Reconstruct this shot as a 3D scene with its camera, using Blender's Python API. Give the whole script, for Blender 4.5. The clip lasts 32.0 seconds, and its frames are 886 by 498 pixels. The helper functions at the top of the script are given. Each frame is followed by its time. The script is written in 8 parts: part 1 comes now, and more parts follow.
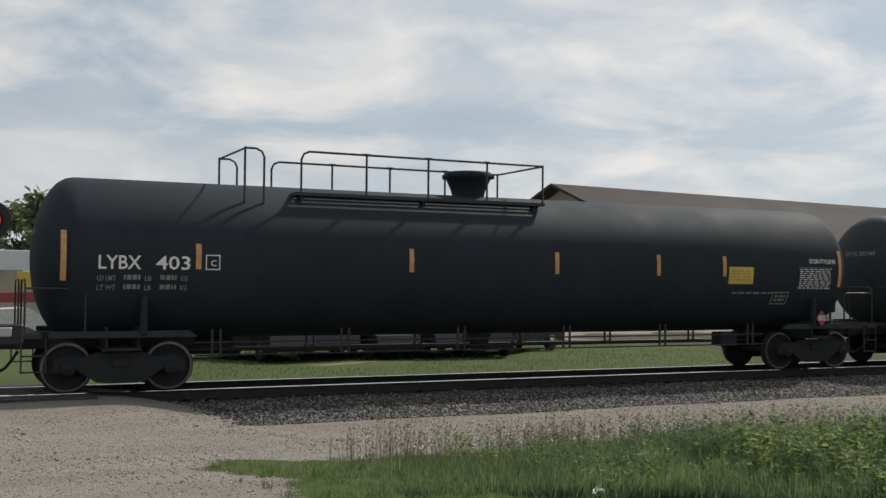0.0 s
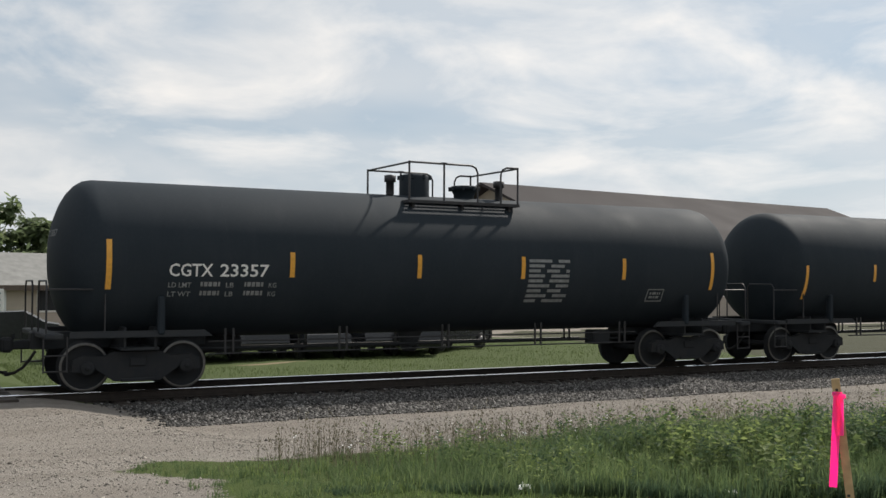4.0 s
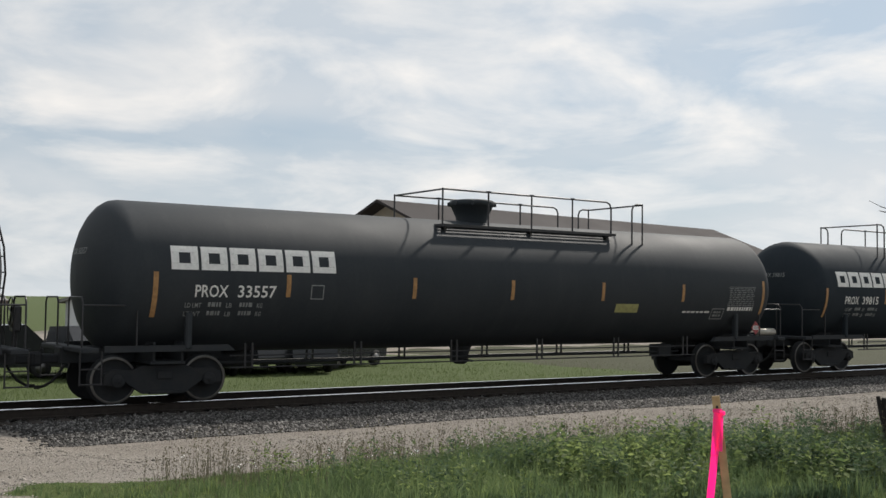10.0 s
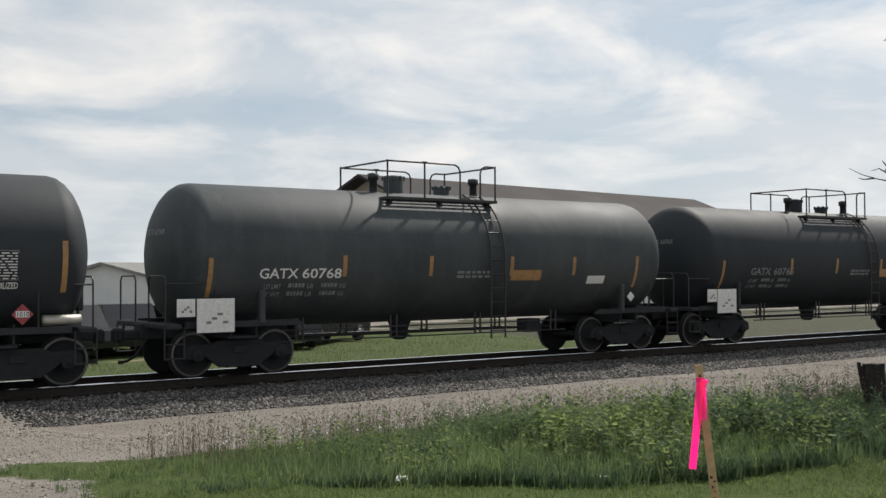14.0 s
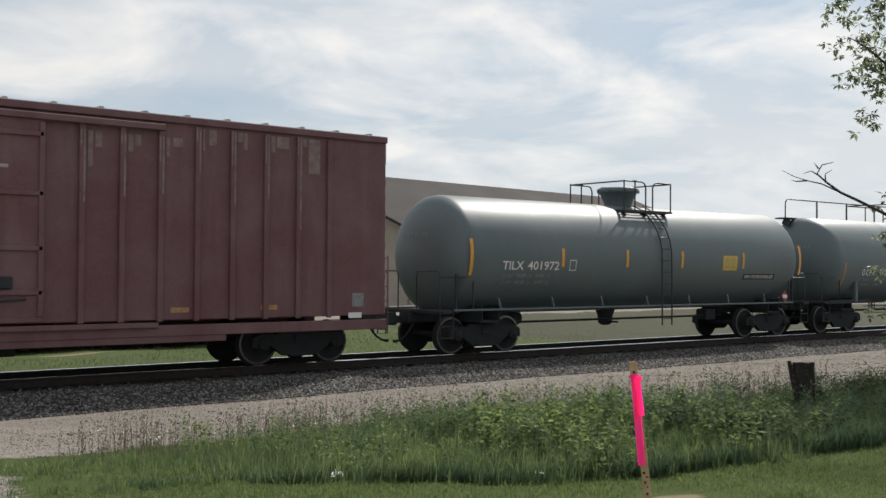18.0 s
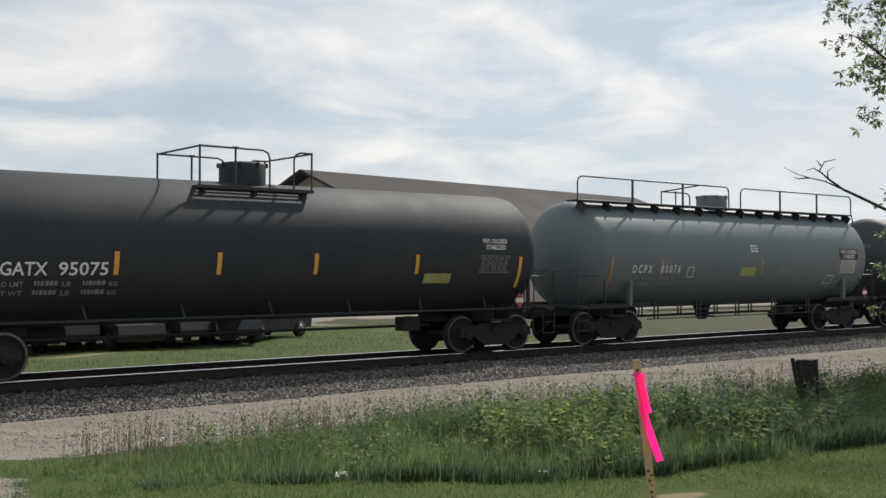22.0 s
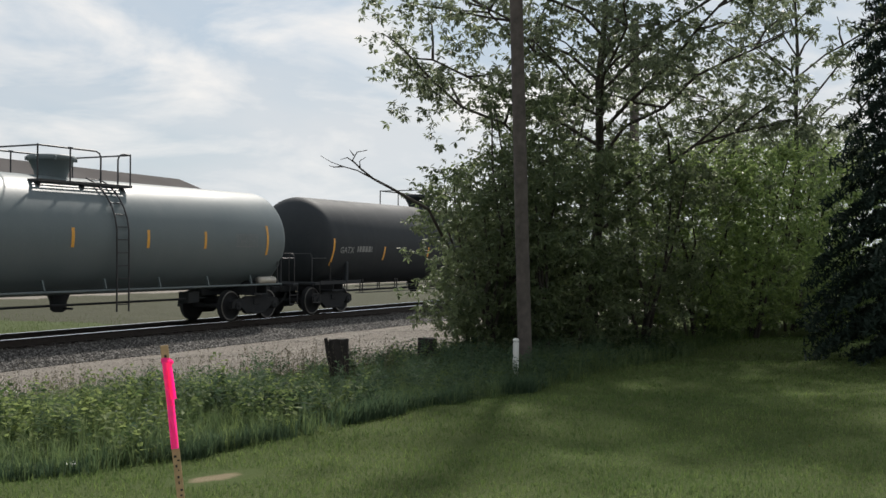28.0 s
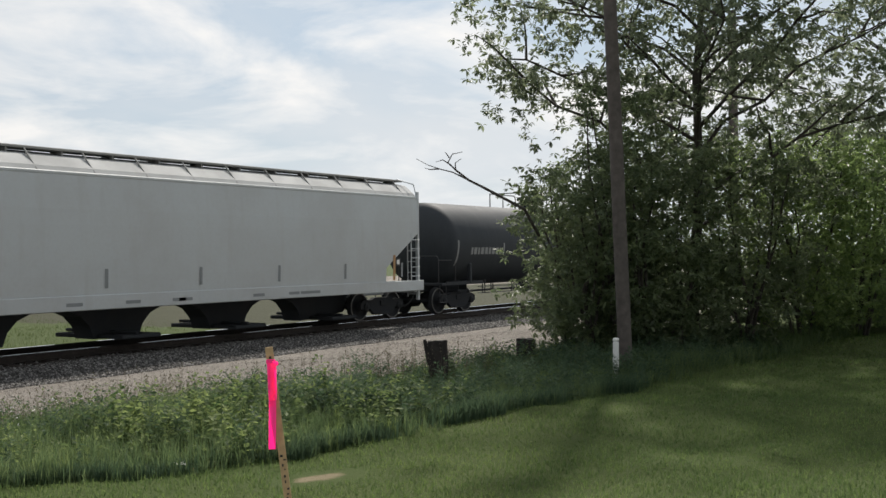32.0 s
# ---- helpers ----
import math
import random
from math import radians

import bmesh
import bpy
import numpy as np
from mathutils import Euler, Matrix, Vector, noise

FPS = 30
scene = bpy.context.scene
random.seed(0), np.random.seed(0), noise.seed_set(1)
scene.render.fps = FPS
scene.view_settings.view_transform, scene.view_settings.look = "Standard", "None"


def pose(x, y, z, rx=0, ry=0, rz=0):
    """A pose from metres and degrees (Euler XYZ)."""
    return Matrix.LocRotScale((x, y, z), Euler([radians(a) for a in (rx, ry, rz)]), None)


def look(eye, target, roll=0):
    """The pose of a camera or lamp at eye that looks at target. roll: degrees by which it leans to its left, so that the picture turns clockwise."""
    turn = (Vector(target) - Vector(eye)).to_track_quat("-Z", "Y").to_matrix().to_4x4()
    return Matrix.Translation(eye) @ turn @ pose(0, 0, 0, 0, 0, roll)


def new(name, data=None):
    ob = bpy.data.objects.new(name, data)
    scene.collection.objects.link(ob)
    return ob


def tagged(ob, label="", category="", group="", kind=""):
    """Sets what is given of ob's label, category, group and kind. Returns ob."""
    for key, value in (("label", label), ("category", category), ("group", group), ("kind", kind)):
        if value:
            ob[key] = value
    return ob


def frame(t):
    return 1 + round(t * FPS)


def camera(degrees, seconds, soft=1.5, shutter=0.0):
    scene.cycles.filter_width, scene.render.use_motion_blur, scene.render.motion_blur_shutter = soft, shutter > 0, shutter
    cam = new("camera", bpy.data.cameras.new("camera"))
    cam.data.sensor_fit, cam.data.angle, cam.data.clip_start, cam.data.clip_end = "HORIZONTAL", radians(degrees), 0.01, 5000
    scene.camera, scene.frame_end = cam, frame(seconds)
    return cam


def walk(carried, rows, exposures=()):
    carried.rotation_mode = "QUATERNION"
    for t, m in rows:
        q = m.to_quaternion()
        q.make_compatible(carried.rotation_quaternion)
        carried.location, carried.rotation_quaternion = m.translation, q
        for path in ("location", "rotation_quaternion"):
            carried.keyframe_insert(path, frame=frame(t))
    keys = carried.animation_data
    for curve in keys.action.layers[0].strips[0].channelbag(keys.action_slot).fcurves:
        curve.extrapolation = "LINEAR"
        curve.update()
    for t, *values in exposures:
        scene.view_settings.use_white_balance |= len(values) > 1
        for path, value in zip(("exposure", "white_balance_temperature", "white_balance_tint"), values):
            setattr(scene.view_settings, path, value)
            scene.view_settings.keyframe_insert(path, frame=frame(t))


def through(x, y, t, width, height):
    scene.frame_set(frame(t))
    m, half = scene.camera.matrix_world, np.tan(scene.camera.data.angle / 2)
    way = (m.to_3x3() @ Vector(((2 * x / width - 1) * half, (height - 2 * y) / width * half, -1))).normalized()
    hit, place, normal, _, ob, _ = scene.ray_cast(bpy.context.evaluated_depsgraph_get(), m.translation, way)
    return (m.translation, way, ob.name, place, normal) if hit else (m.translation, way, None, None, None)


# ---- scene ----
cam = camera(45.12, 32.0, soft=1.5)


def aim(yaw, pitch):
    a, b = radians(yaw), radians(pitch)
    return Vector((-math.sin(a) * math.cos(b), math.cos(a) * math.cos(b), math.sin(b)))


def eye(dx, dy, dz, yaw, pitch, roll):
    e = Vector((dx, -21.276 + dy, 2.064 + dz))
    return look(e, e + aim(yaw, pitch), roll)


PATH = [
    (0.0, eye(-0.024, 0.082, -0.007, -25.26, 1.83, 0.53)),
    (0.5, eye(-0.011, 0.073, -0.010, -24.67, 2.23, 0.82)),
    (1.0, eye(0.003, 0.056, -0.000, -24.30, 2.23, 0.68)),
    (1.5, eye(-0.011, 0.049, -0.012, -23.98, 2.59, 0.35)),
    (2.0, eye(-0.024, 0.039, -0.016, -25.25, 2.77, 0.41)),
    (2.5, eye(-0.019, 0.030, 0.002, -27.21, 2.32, 0.46)),
    (3.0, eye(-0.028, 0.025, 0.003, -28.36, 2.11, 0.41)),
    (3.5, eye(-0.027, 0.019, -0.001, -28.75, 1.90, 0.38)),
    (5.5, eye(-0.030, 0.019, -0.001, -29.51, 1.62, -0.05)),
    (6.0, eye(-0.031, 0.013, 0.002, -29.61, 1.66, -0.09)),
    (6.5, eye(-0.031, 0.014, 0.002, -29.82, 1.58, -0.25)),
    (7.0, eye(-0.031, 0.003, 0.001, -30.98, 2.00, -0.35)),
    (7.5, eye(-0.026, 0.009, 0.007, -33.04, 3.12, 0.67)),
    (8.0, eye(-0.021, 0.009, 0.010, -33.81, 3.06, 0.62)),
    (8.5, eye(-0.025, 0.007, 0.015, -33.84, 3.39, 0.48)),
    (9.0, eye(-0.022, 0.005, 0.006, -33.98, 3.53, 0.63)),
    (9.5, eye(-0.018, 0.002, 0.010, -34.55, 2.98, 0.45)),
    (10.0, eye(-0.019, -0.001, 0.004, -34.58, 2.74, 0.63)),
    (10.5, eye(-0.019, 0.002, 0.009, -34.66, 2.54, 0.42)),
    (11.0, eye(-0.014, 0.007, 0.010, -34.84, 2.29, 0.32)),
    (11.5, eye(-0.010, 0.013, 0.006, -35.09, 2.03, 0.29)),
    (12.0, eye(-0.008, 0.010, 0.007, -35.31, 1.75, -0.06)),
    (12.5, eye(-0.004, 0.006, 0.002, -35.43, 1.46, -0.01)),
    (13.0, eye(-0.007, 0.010, 0.001, -35.48, 1.32, -0.04)),
    (13.5, eye(-0.008, 0.006, 0.002, -35.49, 1.33, -0.27)),
    (14.0, eye(-0.011, 0.007, 0.004, -35.53, 1.33, -0.28)),
    (14.5, eye(-0.010, -0.000, -0.000, -35.69, 1.76, 0.04)),
    (16.5, eye(-0.003, 0.003, -0.000, -37.25, 1.91, 0.46)),
    (17.0, eye(0.006, 0.015, -0.007, -38.03, 1.77, 0.32)),
    (17.5, eye(0.014, 0.015, -0.002, -38.52, 1.40, 0.13)),
    (18.0, eye(0.014, 0.018, -0.006, -38.75, 1.17, 0.33)),
    (18.5, eye(0.018, 0.025, -0.009, -38.80, 1.14, 0.37)),
    (19.0, eye(0.011, 0.022, -0.010, -38.77, 1.12, 0.43)),
    (19.5, eye(0.010, 0.018, -0.008, -38.73, 1.05, 0.43)),
    (20.0, eye(0.016, 0.018, -0.009, -38.63, 1.06, 0.14)),
    (20.5, eye(0.010, 0.021, -0.008, -38.58, 1.10, -0.04)),
    (21.0, eye(0.007, 0.023, -0.009, -38.60, 1.14, -0.12)),
    (21.5, eye(0.008, 0.017, -0.006, -38.59, 1.17, -0.14)),
    (22.0, eye(0.009, 0.016, -0.006, -38.62, 1.14, -0.02)),
    (22.5, eye(0.014, 0.018, -0.009, -38.60, 1.08, 0.09)),
    (23.0, eye(0.012, 0.020, -0.006, -38.64, 0.95, 0.26)),
    (23.5, eye(0.002, 0.018, -0.010, -38.69, 0.95, 0.44)),
    (24.0, eye(0.025, 0.014, -0.007, -40.38, 1.37, 1.07)),
    (24.5, eye(0.054, -0.031, 0.004, -49.02, 2.43, 1.01)),
    (25.0, eye(0.044, -0.071, 0.013, -60.25, 0.65, 0.78)),
    (25.5, eye(0.024, -0.078, 0.012, -64.29, -1.76, 0.53)),
    (26.0, eye(0.014, -0.074, 0.008, -63.68, 0.32, 0.63)),
    (26.5, eye(0.014, -0.076, 0.009, -63.61, 1.34, 0.30)),
    (28.5, eye(0.033, -0.052, 0.004, -62.38, -0.14, 0.61)),
    (29.0, eye(0.032, -0.049, -0.002, -62.14, -0.30, 1.09)),
    (29.5, eye(0.024, -0.059, -0.000, -61.81, -0.58, 0.87)),
    (30.0, eye(0.021, -0.063, -0.000, -61.37, -0.47, 0.39)),
    (30.5, eye(0.025, -0.058, 0.006, -60.93, -0.27, 0.12)),
    (31.0, eye(0.024, -0.056, 0.004, -60.13, -0.10, -0.16)),
    (31.5, eye(0.024, -0.058, 0.005, -58.77, 0.07, -0.52)),
    (32.0, eye(0.018, -0.055, -0.002, -57.53, 0.36, -0.67)),
]
walk(cam, PATH, [(0, -0.15), (0.6, -0.05), (1.2, 0), (3.5, 0.02), (5.5, 0.07), (7.5, 0.05), (8, -0.04), (8.8, 0.02), (17, 0.03), (24.2, 0.06), (25, -0.3), (25.8, 0.1), (26.2, 0.2), (26.6, 0.2), (28.5, -0.03), (29.2, 0.0), (30, 0.06), (32, 0.08)])

# ---- sky, sun ----
SUN_AZ, SUN_EL = radians(70), radians(46)
SUN_DIR = Vector((math.sin(SUN_AZ) * math.cos(SUN_EL), math.cos(SUN_AZ) * math.cos(SUN_EL), math.sin(SUN_EL)))
world = bpy.data.worlds.new("sky")
scene.world = world
world.use_nodes = True
wn = world.node_tree
sky = wn.nodes.new("ShaderNodeTexSky")
sky.sky_type = "NISHITA"
sky.sun_disc = False
sky.sun_elevation, sky.sun_rotation = SUN_EL, SUN_AZ
sky.air_density, sky.dust_density = 1.0, 2.0
tc = wn.nodes.new("ShaderNodeTexCoord")
sep = wn.nodes.new("ShaderNodeSeparateXYZ")
wn.links.new(tc.outputs["Generated"], sep.inputs[0])


def wmath(op, a, b=None):
    n = wn.nodes.new("ShaderNodeMath")
    n.operation = op
    for i, val in enumerate((a, b)):
        if isinstance(val, bpy.types.NodeSocket):
            wn.links.new(val, n.inputs[i])
        elif val is not None:
            n.inputs[i].default_value = val
    return n.outputs[0]


# clouds lie on a flat layer: the way is divided by its height
lift = wmath("ADD", wmath("MAXIMUM", sep.outputs["Z"], 0.0), 0.2)
cmb = wn.nodes.new("ShaderNodeCombineXYZ")
wn.links.new(wmath("DIVIDE", sep.outputs["X"], lift), cmb.inputs[0])
wn.links.new(wmath("DIVIDE", sep.outputs["Y"], lift), cmb.inputs[1])


def cloud_noise(scale, detail, rough, stretch, turn, distort):
    mp = wn.nodes.new("ShaderNodeMapping")
    mp.inputs["Scale"].default_value = stretch
    mp.inputs["Rotation"].default_value = (0, 0, turn)
    wn.links.new(cmb.outputs[0], mp.inputs["Vector"])
    n = wn.nodes.new("ShaderNodeTexNoise")
    n.inputs["Scale"].default_value, n.inputs["Detail"].default_value = scale, detail
    n.inputs["Roughness"].default_value, n.inputs["Distortion"].default_value = rough, distort
    wn.links.new(mp.outputs[0], n.inputs["Vector"])
    return n.outputs["Fac"]


def wramp(src, stops):
    r = wn.nodes.new("ShaderNodeValToRGB")
    wn.links.new(src, r.inputs["Fac"])
    while len(r.color_ramp.elements) < len(stops):
        r.color_ramp.elements.new(0.5)
    for e, (p, c) in zip(r.color_ramp.elements, stops):
        e.position, e.color = p, (c, c, c, 1)
    return r.outputs["Color"]


def wmix(fac, a, b):
    n = wn.nodes.new("ShaderNodeMix")
    n.data_type = "RGBA"
    for sock, val in ((n.inputs["Factor"], fac), (n.inputs["A"], a), (n.inputs["B"], b)):
        if isinstance(val, bpy.types.NodeSocket):
            wn.links.new(val, sock)
        else:
            sock.default_value = val if isinstance(val, float) else (*val, 1)
    return n.outputs["Result"]


veil = wramp(cloud_noise(0.8, 5.0, 0.5, (1.0, 1.0, 1), 0.5, 0.3), [(0.38, 0.0), (0.6, 1.0)])
wisps = wramp(cloud_noise(1.9, 8.0, 0.56, (1.0, 1.0, 1), 2.1, 0.35), [(0.44, 0.0), (0.68, 1.0)])
low = wramp(sep.outputs["Z"], [(0.0, 1.0), (0.16, 0.0)])
# thin cloud is brightest toward the sun and dimmer overhead and behind
dot = wn.nodes.new("ShaderNodeVectorMath")
dot.operation = "DOT_PRODUCT"
wn.links.new(tc.outputs["Generated"], dot.inputs[0])
dot.inputs[1].default_value = SUN_DIR
glow = wn.nodes.new("ShaderNodeMapRange")
glow.inputs["From Min"].default_value, glow.inputs["From Max"].default_value = 0.0, 0.8
glow.inputs["To Min"].default_value, glow.inputs["To Max"].default_value = 0.9, 1.12
wn.links.new(dot.outputs["Value"], glow.inputs["Value"])
dim = wn.nodes.new("ShaderNodeMapRange")
dim.inputs["From Min"].default_value, dim.inputs["From Max"].default_value = 0.2, 1.0
dim.inputs["To Min"].default_value, dim.inputs["To Max"].default_value = 1.0, 0.85
wn.links.new(sep.outputs["Z"], dim.inputs["Value"])
SKY_GAIN = 10.5
blue = wmix(0.7, sky.outputs["Color"], (0.485 * SKY_GAIN, 0.61 * SKY_GAIN, 0.73 * SKY_GAIN))
hazy = wmix(veil, blue, (0.74 * SKY_GAIN, 0.775 * SKY_GAIN, 0.81 * SKY_GAIN))
cloudy = wmix(wisps, hazy, (1.03 * SKY_GAIN, 1.0 * SKY_GAIN, 0.965 * SKY_GAIN))
cloudy = wmix(wmath("MULTIPLY", low, 0.6), cloudy, (0.78 * SKY_GAIN, 0.84 * SKY_GAIN, 0.88 * SKY_GAIN))
scaled = wn.nodes.new("ShaderNodeVectorMath")
scaled.operation = "SCALE"
wn.links.new(cloudy, scaled.inputs[0])
wn.links.new(wmath("MULTIPLY", glow.outputs[0], dim.outputs[0]), scaled.inputs["Scale"])
bg = wn.nodes["Background"]
wn.links.new(scaled.outputs[0], bg.inputs["Color"])
bg.inputs["Strength"].default_value = 0.08

sun_data = bpy.data.lights.new("sun", "SUN")
sun_data.energy, sun_data.angle, sun_data.color = 4.2, radians(2.2), (1.0, 0.94, 0.86)
sun = new("sun", sun_data)
sun.matrix_basis = look(SUN_DIR * 60, (0, 0, 0))
scene.view_settings.exposure = 0.0


# ---- materials ----
def material(name):
    m = bpy.data.materials.new(name)
    m.use_nodes = True
    nt = m.node_tree
    return m, nt, nt.nodes["Principled BSDF"]


def add(nt, kind, **values):
    n = nt.nodes.new(kind)
    for k, v in values.items():
        if k in n.inputs:
            n.inputs[k].default_value = v
    return n


def noise_node(nt, scale, detail=4.0, rough=0.55, coords="Object", stretch=(1, 1, 1)):
    tc = nt.nodes.new("ShaderNodeTexCoord")
    mp = nt.nodes.new("ShaderNodeMapping")
    mp.inputs["Scale"].default_value = stretch
    nt.links.new(tc.outputs[coords], mp.inputs["Vector"])
    n = add(nt, "ShaderNodeTexNoise", Scale=scale, Detail=detail, Roughness=rough)
    nt.links.new(mp.outputs["Vector"], n.inputs["Vector"])
    return n


def ramp(nt, source, stops):
    r = nt.nodes.new("ShaderNodeValToRGB")
    nt.links.new(source, r.inputs["Fac"])
    while len(r.color_ramp.elements) < len(stops):
        r.color_ramp.elements.new(0.5)
    for e, (p, c) in zip(r.color_ramp.elements, stops):
        e.position, e.color = p, (*c, 1)
    return r


def mix(nt, fac, a, b):
    n = nt.nodes.new("ShaderNodeMix")
    n.data_type = "RGBA"
    for sock, val in ((n.inputs["Factor"], fac), (n.inputs["A"], a), (n.inputs["B"], b)):
        if isinstance(val, bpy.types.NodeSocket):
            nt.links.new(val, sock)
        else:
            sock.default_value = val if isinstance(val, float) else (*val, 1)
    return n.outputs["Result"]


def bump(nt, bsdf, height, strength=0.3, distance=0.02):
    b = add(nt, "ShaderNodeBump", Strength=strength, Distance=distance)
    nt.links.new(height, b.inputs["Height"])
    nt.links.new(b.outputs["Normal"], bsdf.inputs["Normal"])


def painted(name, color, worn, rough=0.45, scale=1.2, amount=0.5, metal=0.0, streak=True, relief=0.15, gloss=0.5):
    """Paint with large stains, fine grain and downward streaks of dirt."""
    m, nt, bs = material(name)
    big = noise_node(nt, scale, 5.0, 0.6)
    fine = noise_node(nt, scale * 22, 3.0, 0.6)
    col = mix(nt, ramp(nt, big.outputs["Fac"], [(0.38, (0, 0, 0)), (0.75, (amount,) * 3)]).outputs["Color"], color, worn)
    if streak:
        st = noise_node(nt, 2.6, 4.0, 0.6, "Object", (1.0, 0.5, 0.12))
        col = mix(nt, ramp(nt, st.outputs["Fac"], [(0.52, (0, 0, 0)), (0.78, (amount * 0.8,) * 3)]).outputs["Color"], col, worn)
    col = mix(nt, ramp(nt, fine.outputs["Fac"], [(0.45, (0, 0, 0)), (0.9, (0.35,) * 3)]).outputs["Color"], col, worn)
    nt.links.new(col, bs.inputs["Base Color"])
    r = ramp(nt, big.outputs["Fac"], [(0.3, (rough - 0.03,) * 3), (0.75, (min(1, rough + 0.1),) * 3)])
    nt.links.new(r.outputs["Color"], bs.inputs["Roughness"])
    bs.inputs["Metallic"].default_value = metal
    bs.inputs["Specular IOR Level"].default_value = gloss
    bump(nt, bs, fine.outputs["Fac"], relief, 0.004)
    return m


def plain(name, color, rough=0.6, metal=0.0, vary=0.15, scale=8.0):
    m, nt, bs = material(name)
    n = noise_node(nt, scale, 4.0, 0.6)
    c0 = tuple(x * (1 - vary) for x in color)
    c1 = tuple(min(1, x * (1 + vary)) for x in color)
    nt.links.new(ramp(nt, n.outputs["Fac"], [(0.3, c0), (0.7, c1)]).outputs["Color"], bs.inputs["Base Color"])
    bs.inputs["Roughness"].default_value = rough
    bs.inputs["Metallic"].default_value = metal
    bump(nt, bs, n.outputs["Fac"], 0.1, 0.003)
    return m


def leafy(name, dark, light, rough=0.5, through=0.3, gain=1.9, gloss=0.35):
    """Foliage: each leaf its own tone, with light through it."""
    m, nt, bs = material(name)
    g = nt.nodes.new("ShaderNodeNewGeometry")
    n = noise_node(nt, 0.7, 3.0)
    a = ramp(nt, g.outputs["Random Per Island"], [(0.0, dark), (1.0, light)])
    c = mix(nt, ramp(nt, n.outputs["Fac"], [(0.35, (0, 0, 0)), (0.7, (0.6,) * 3)]).outputs["Color"], a.outputs["Color"], dark)
    nt.links.new(c, bs.inputs["Base Color"])
    bs.inputs["Roughness"].default_value = rough
    bs.inputs["Specular IOR Level"].default_value = gloss
    tr = nt.nodes.new("ShaderNodeBsdfTranslucent")
    hsv = add(nt, "ShaderNodeHueSaturation", Saturation=1.05, Value=gain, Hue=0.49)
    nt.links.new(c, hsv.inputs["Color"])
    nt.links.new(hsv.outputs["Color"], tr.inputs["Color"])
    ms = add(nt, "ShaderNodeMixShader", Fac=through)
    nt.links.new(bs.outputs["BSDF"], ms.inputs[1])
    nt.links.new(tr.outputs["BSDF"], ms.inputs[2])
    nt.links.new(ms.outputs["Shader"], nt.nodes["Material Output"].inputs["Surface"])
    return m


def stones(name, dark, light, scale=1.0, mid=0.5):
    """Loose stones: each its own grey, with grain."""
    m, nt, bs = material(name)
    g = nt.nodes.new("ShaderNodeNewGeometry")
    n = noise_node(nt, 30 * scale, 4.0)
    a = ramp(nt, g.outputs["Random Per Island"], [(0.0, dark), (0.6, tuple(x + (y - x) * mid for x, y in zip(dark, light))), (1.0, light)])
    c = mix(nt, ramp(nt, n.outputs["Fac"], [(0.4, (0, 0, 0)), (0.8, (0.4,) * 3)]).outputs["Color"], a.outputs["Color"], dark)
    nt.links.new(c, bs.inputs["Base Color"])
    bs.inputs["Roughness"].default_value = 0.9
    return m


BLACK = painted("black_tank_paint", (0.0195, 0.027, 0.0345), (0.036, 0.0435, 0.052), 0.7, 0.9, 0.5, gloss=0.16)
BLACK_WARM = painted("sooty_tank_paint", (0.022, 0.028, 0.034), (0.046, 0.05, 0.055), 0.66, 0.7, 0.6, gloss=0.3)
JACKET = painted("dark_jacket_paint", (0.021, 0.028, 0.034), (0.042, 0.049, 0.056), 0.64, 0.6, 0.5, gloss=0.3)
GREEN = painted("grey_green_tank_paint", (0.1, 0.132, 0.142), (0.15, 0.178, 0.184), 0.46, 0.8, 0.5)
TEAL = painted("teal_grey_tank_paint", (0.106, 0.14, 0.155), (0.165, 0.192, 0.203), 0.55, 0.8, 0.6)
SLATE = painted("faded_slate_tank_paint", (0.034, 0.042, 0.048), (0.062, 0.07, 0.076), 0.66, 0.8, 0.6, gloss=0.2)
CHARCOAL = painted("charcoal_tank_paint", (0.04, 0.049, 0.054), (0.094, 0.102, 0.107), 0.62, 0.8, 0.7, gloss=0.3)
UNDER = painted("grimy_frame_paint", (0.03, 0.034, 0.039), (0.05, 0.051, 0.052), 0.8, 2.5, 0.6, gloss=0.25)
TRUCK = painted("rusty_truck_steel", (0.026, 0.029, 0.033), (0.045, 0.044, 0.044), 0.88, 4.0, 0.6, gloss=0.2)
RAILING = plain("black_railing_paint", (0.025, 0.025, 0.028), 0.5)
WHEEL_RIM = plain("worn_wheel_rim", (0.14, 0.137, 0.133), 0.38, 0.85)
BOXRED = painted("faded_maroon_paint", (0.128, 0.052, 0.06), (0.21, 0.14, 0.145), 0.65, 0.9, 0.6)
FADED_W = plain("faded_letter_paint", (0.36, 0.33, 0.32), 0.8, 0.0, 0.3, 9)
FADED = plain("faded_maroon_streak", (0.215, 0.155, 0.152), 0.8, 0.0, 0.35, 6)
BOXGREY = painted("pale_end_paint", (0.42, 0.42, 0.4), (0.25, 0.22, 0.2), 0.6, 1.0, 0.5)
HOPGREY = painted("hopper_grey_paint", (0.465, 0.5, 0.515), (0.385, 0.39, 0.385), 0.5, 0.5, 0.6)
HOPPALE = painted("pale_hopper_paint", (0.6, 0.64, 0.65), (0.5, 0.505, 0.5), 0.5, 0.5, 0.6)
HOPROOF = painted("dusty_roof_sheet", (0.36, 0.37, 0.37), (0.28, 0.28, 0.275), 0.75, 1.2, 0.5, 0.0)
WALKWAY = painted("walkway_grating", (0.3, 0.3, 0.29), (0.2, 0.2, 0.195), 0.8, 2.0, 0.5, 0.0)
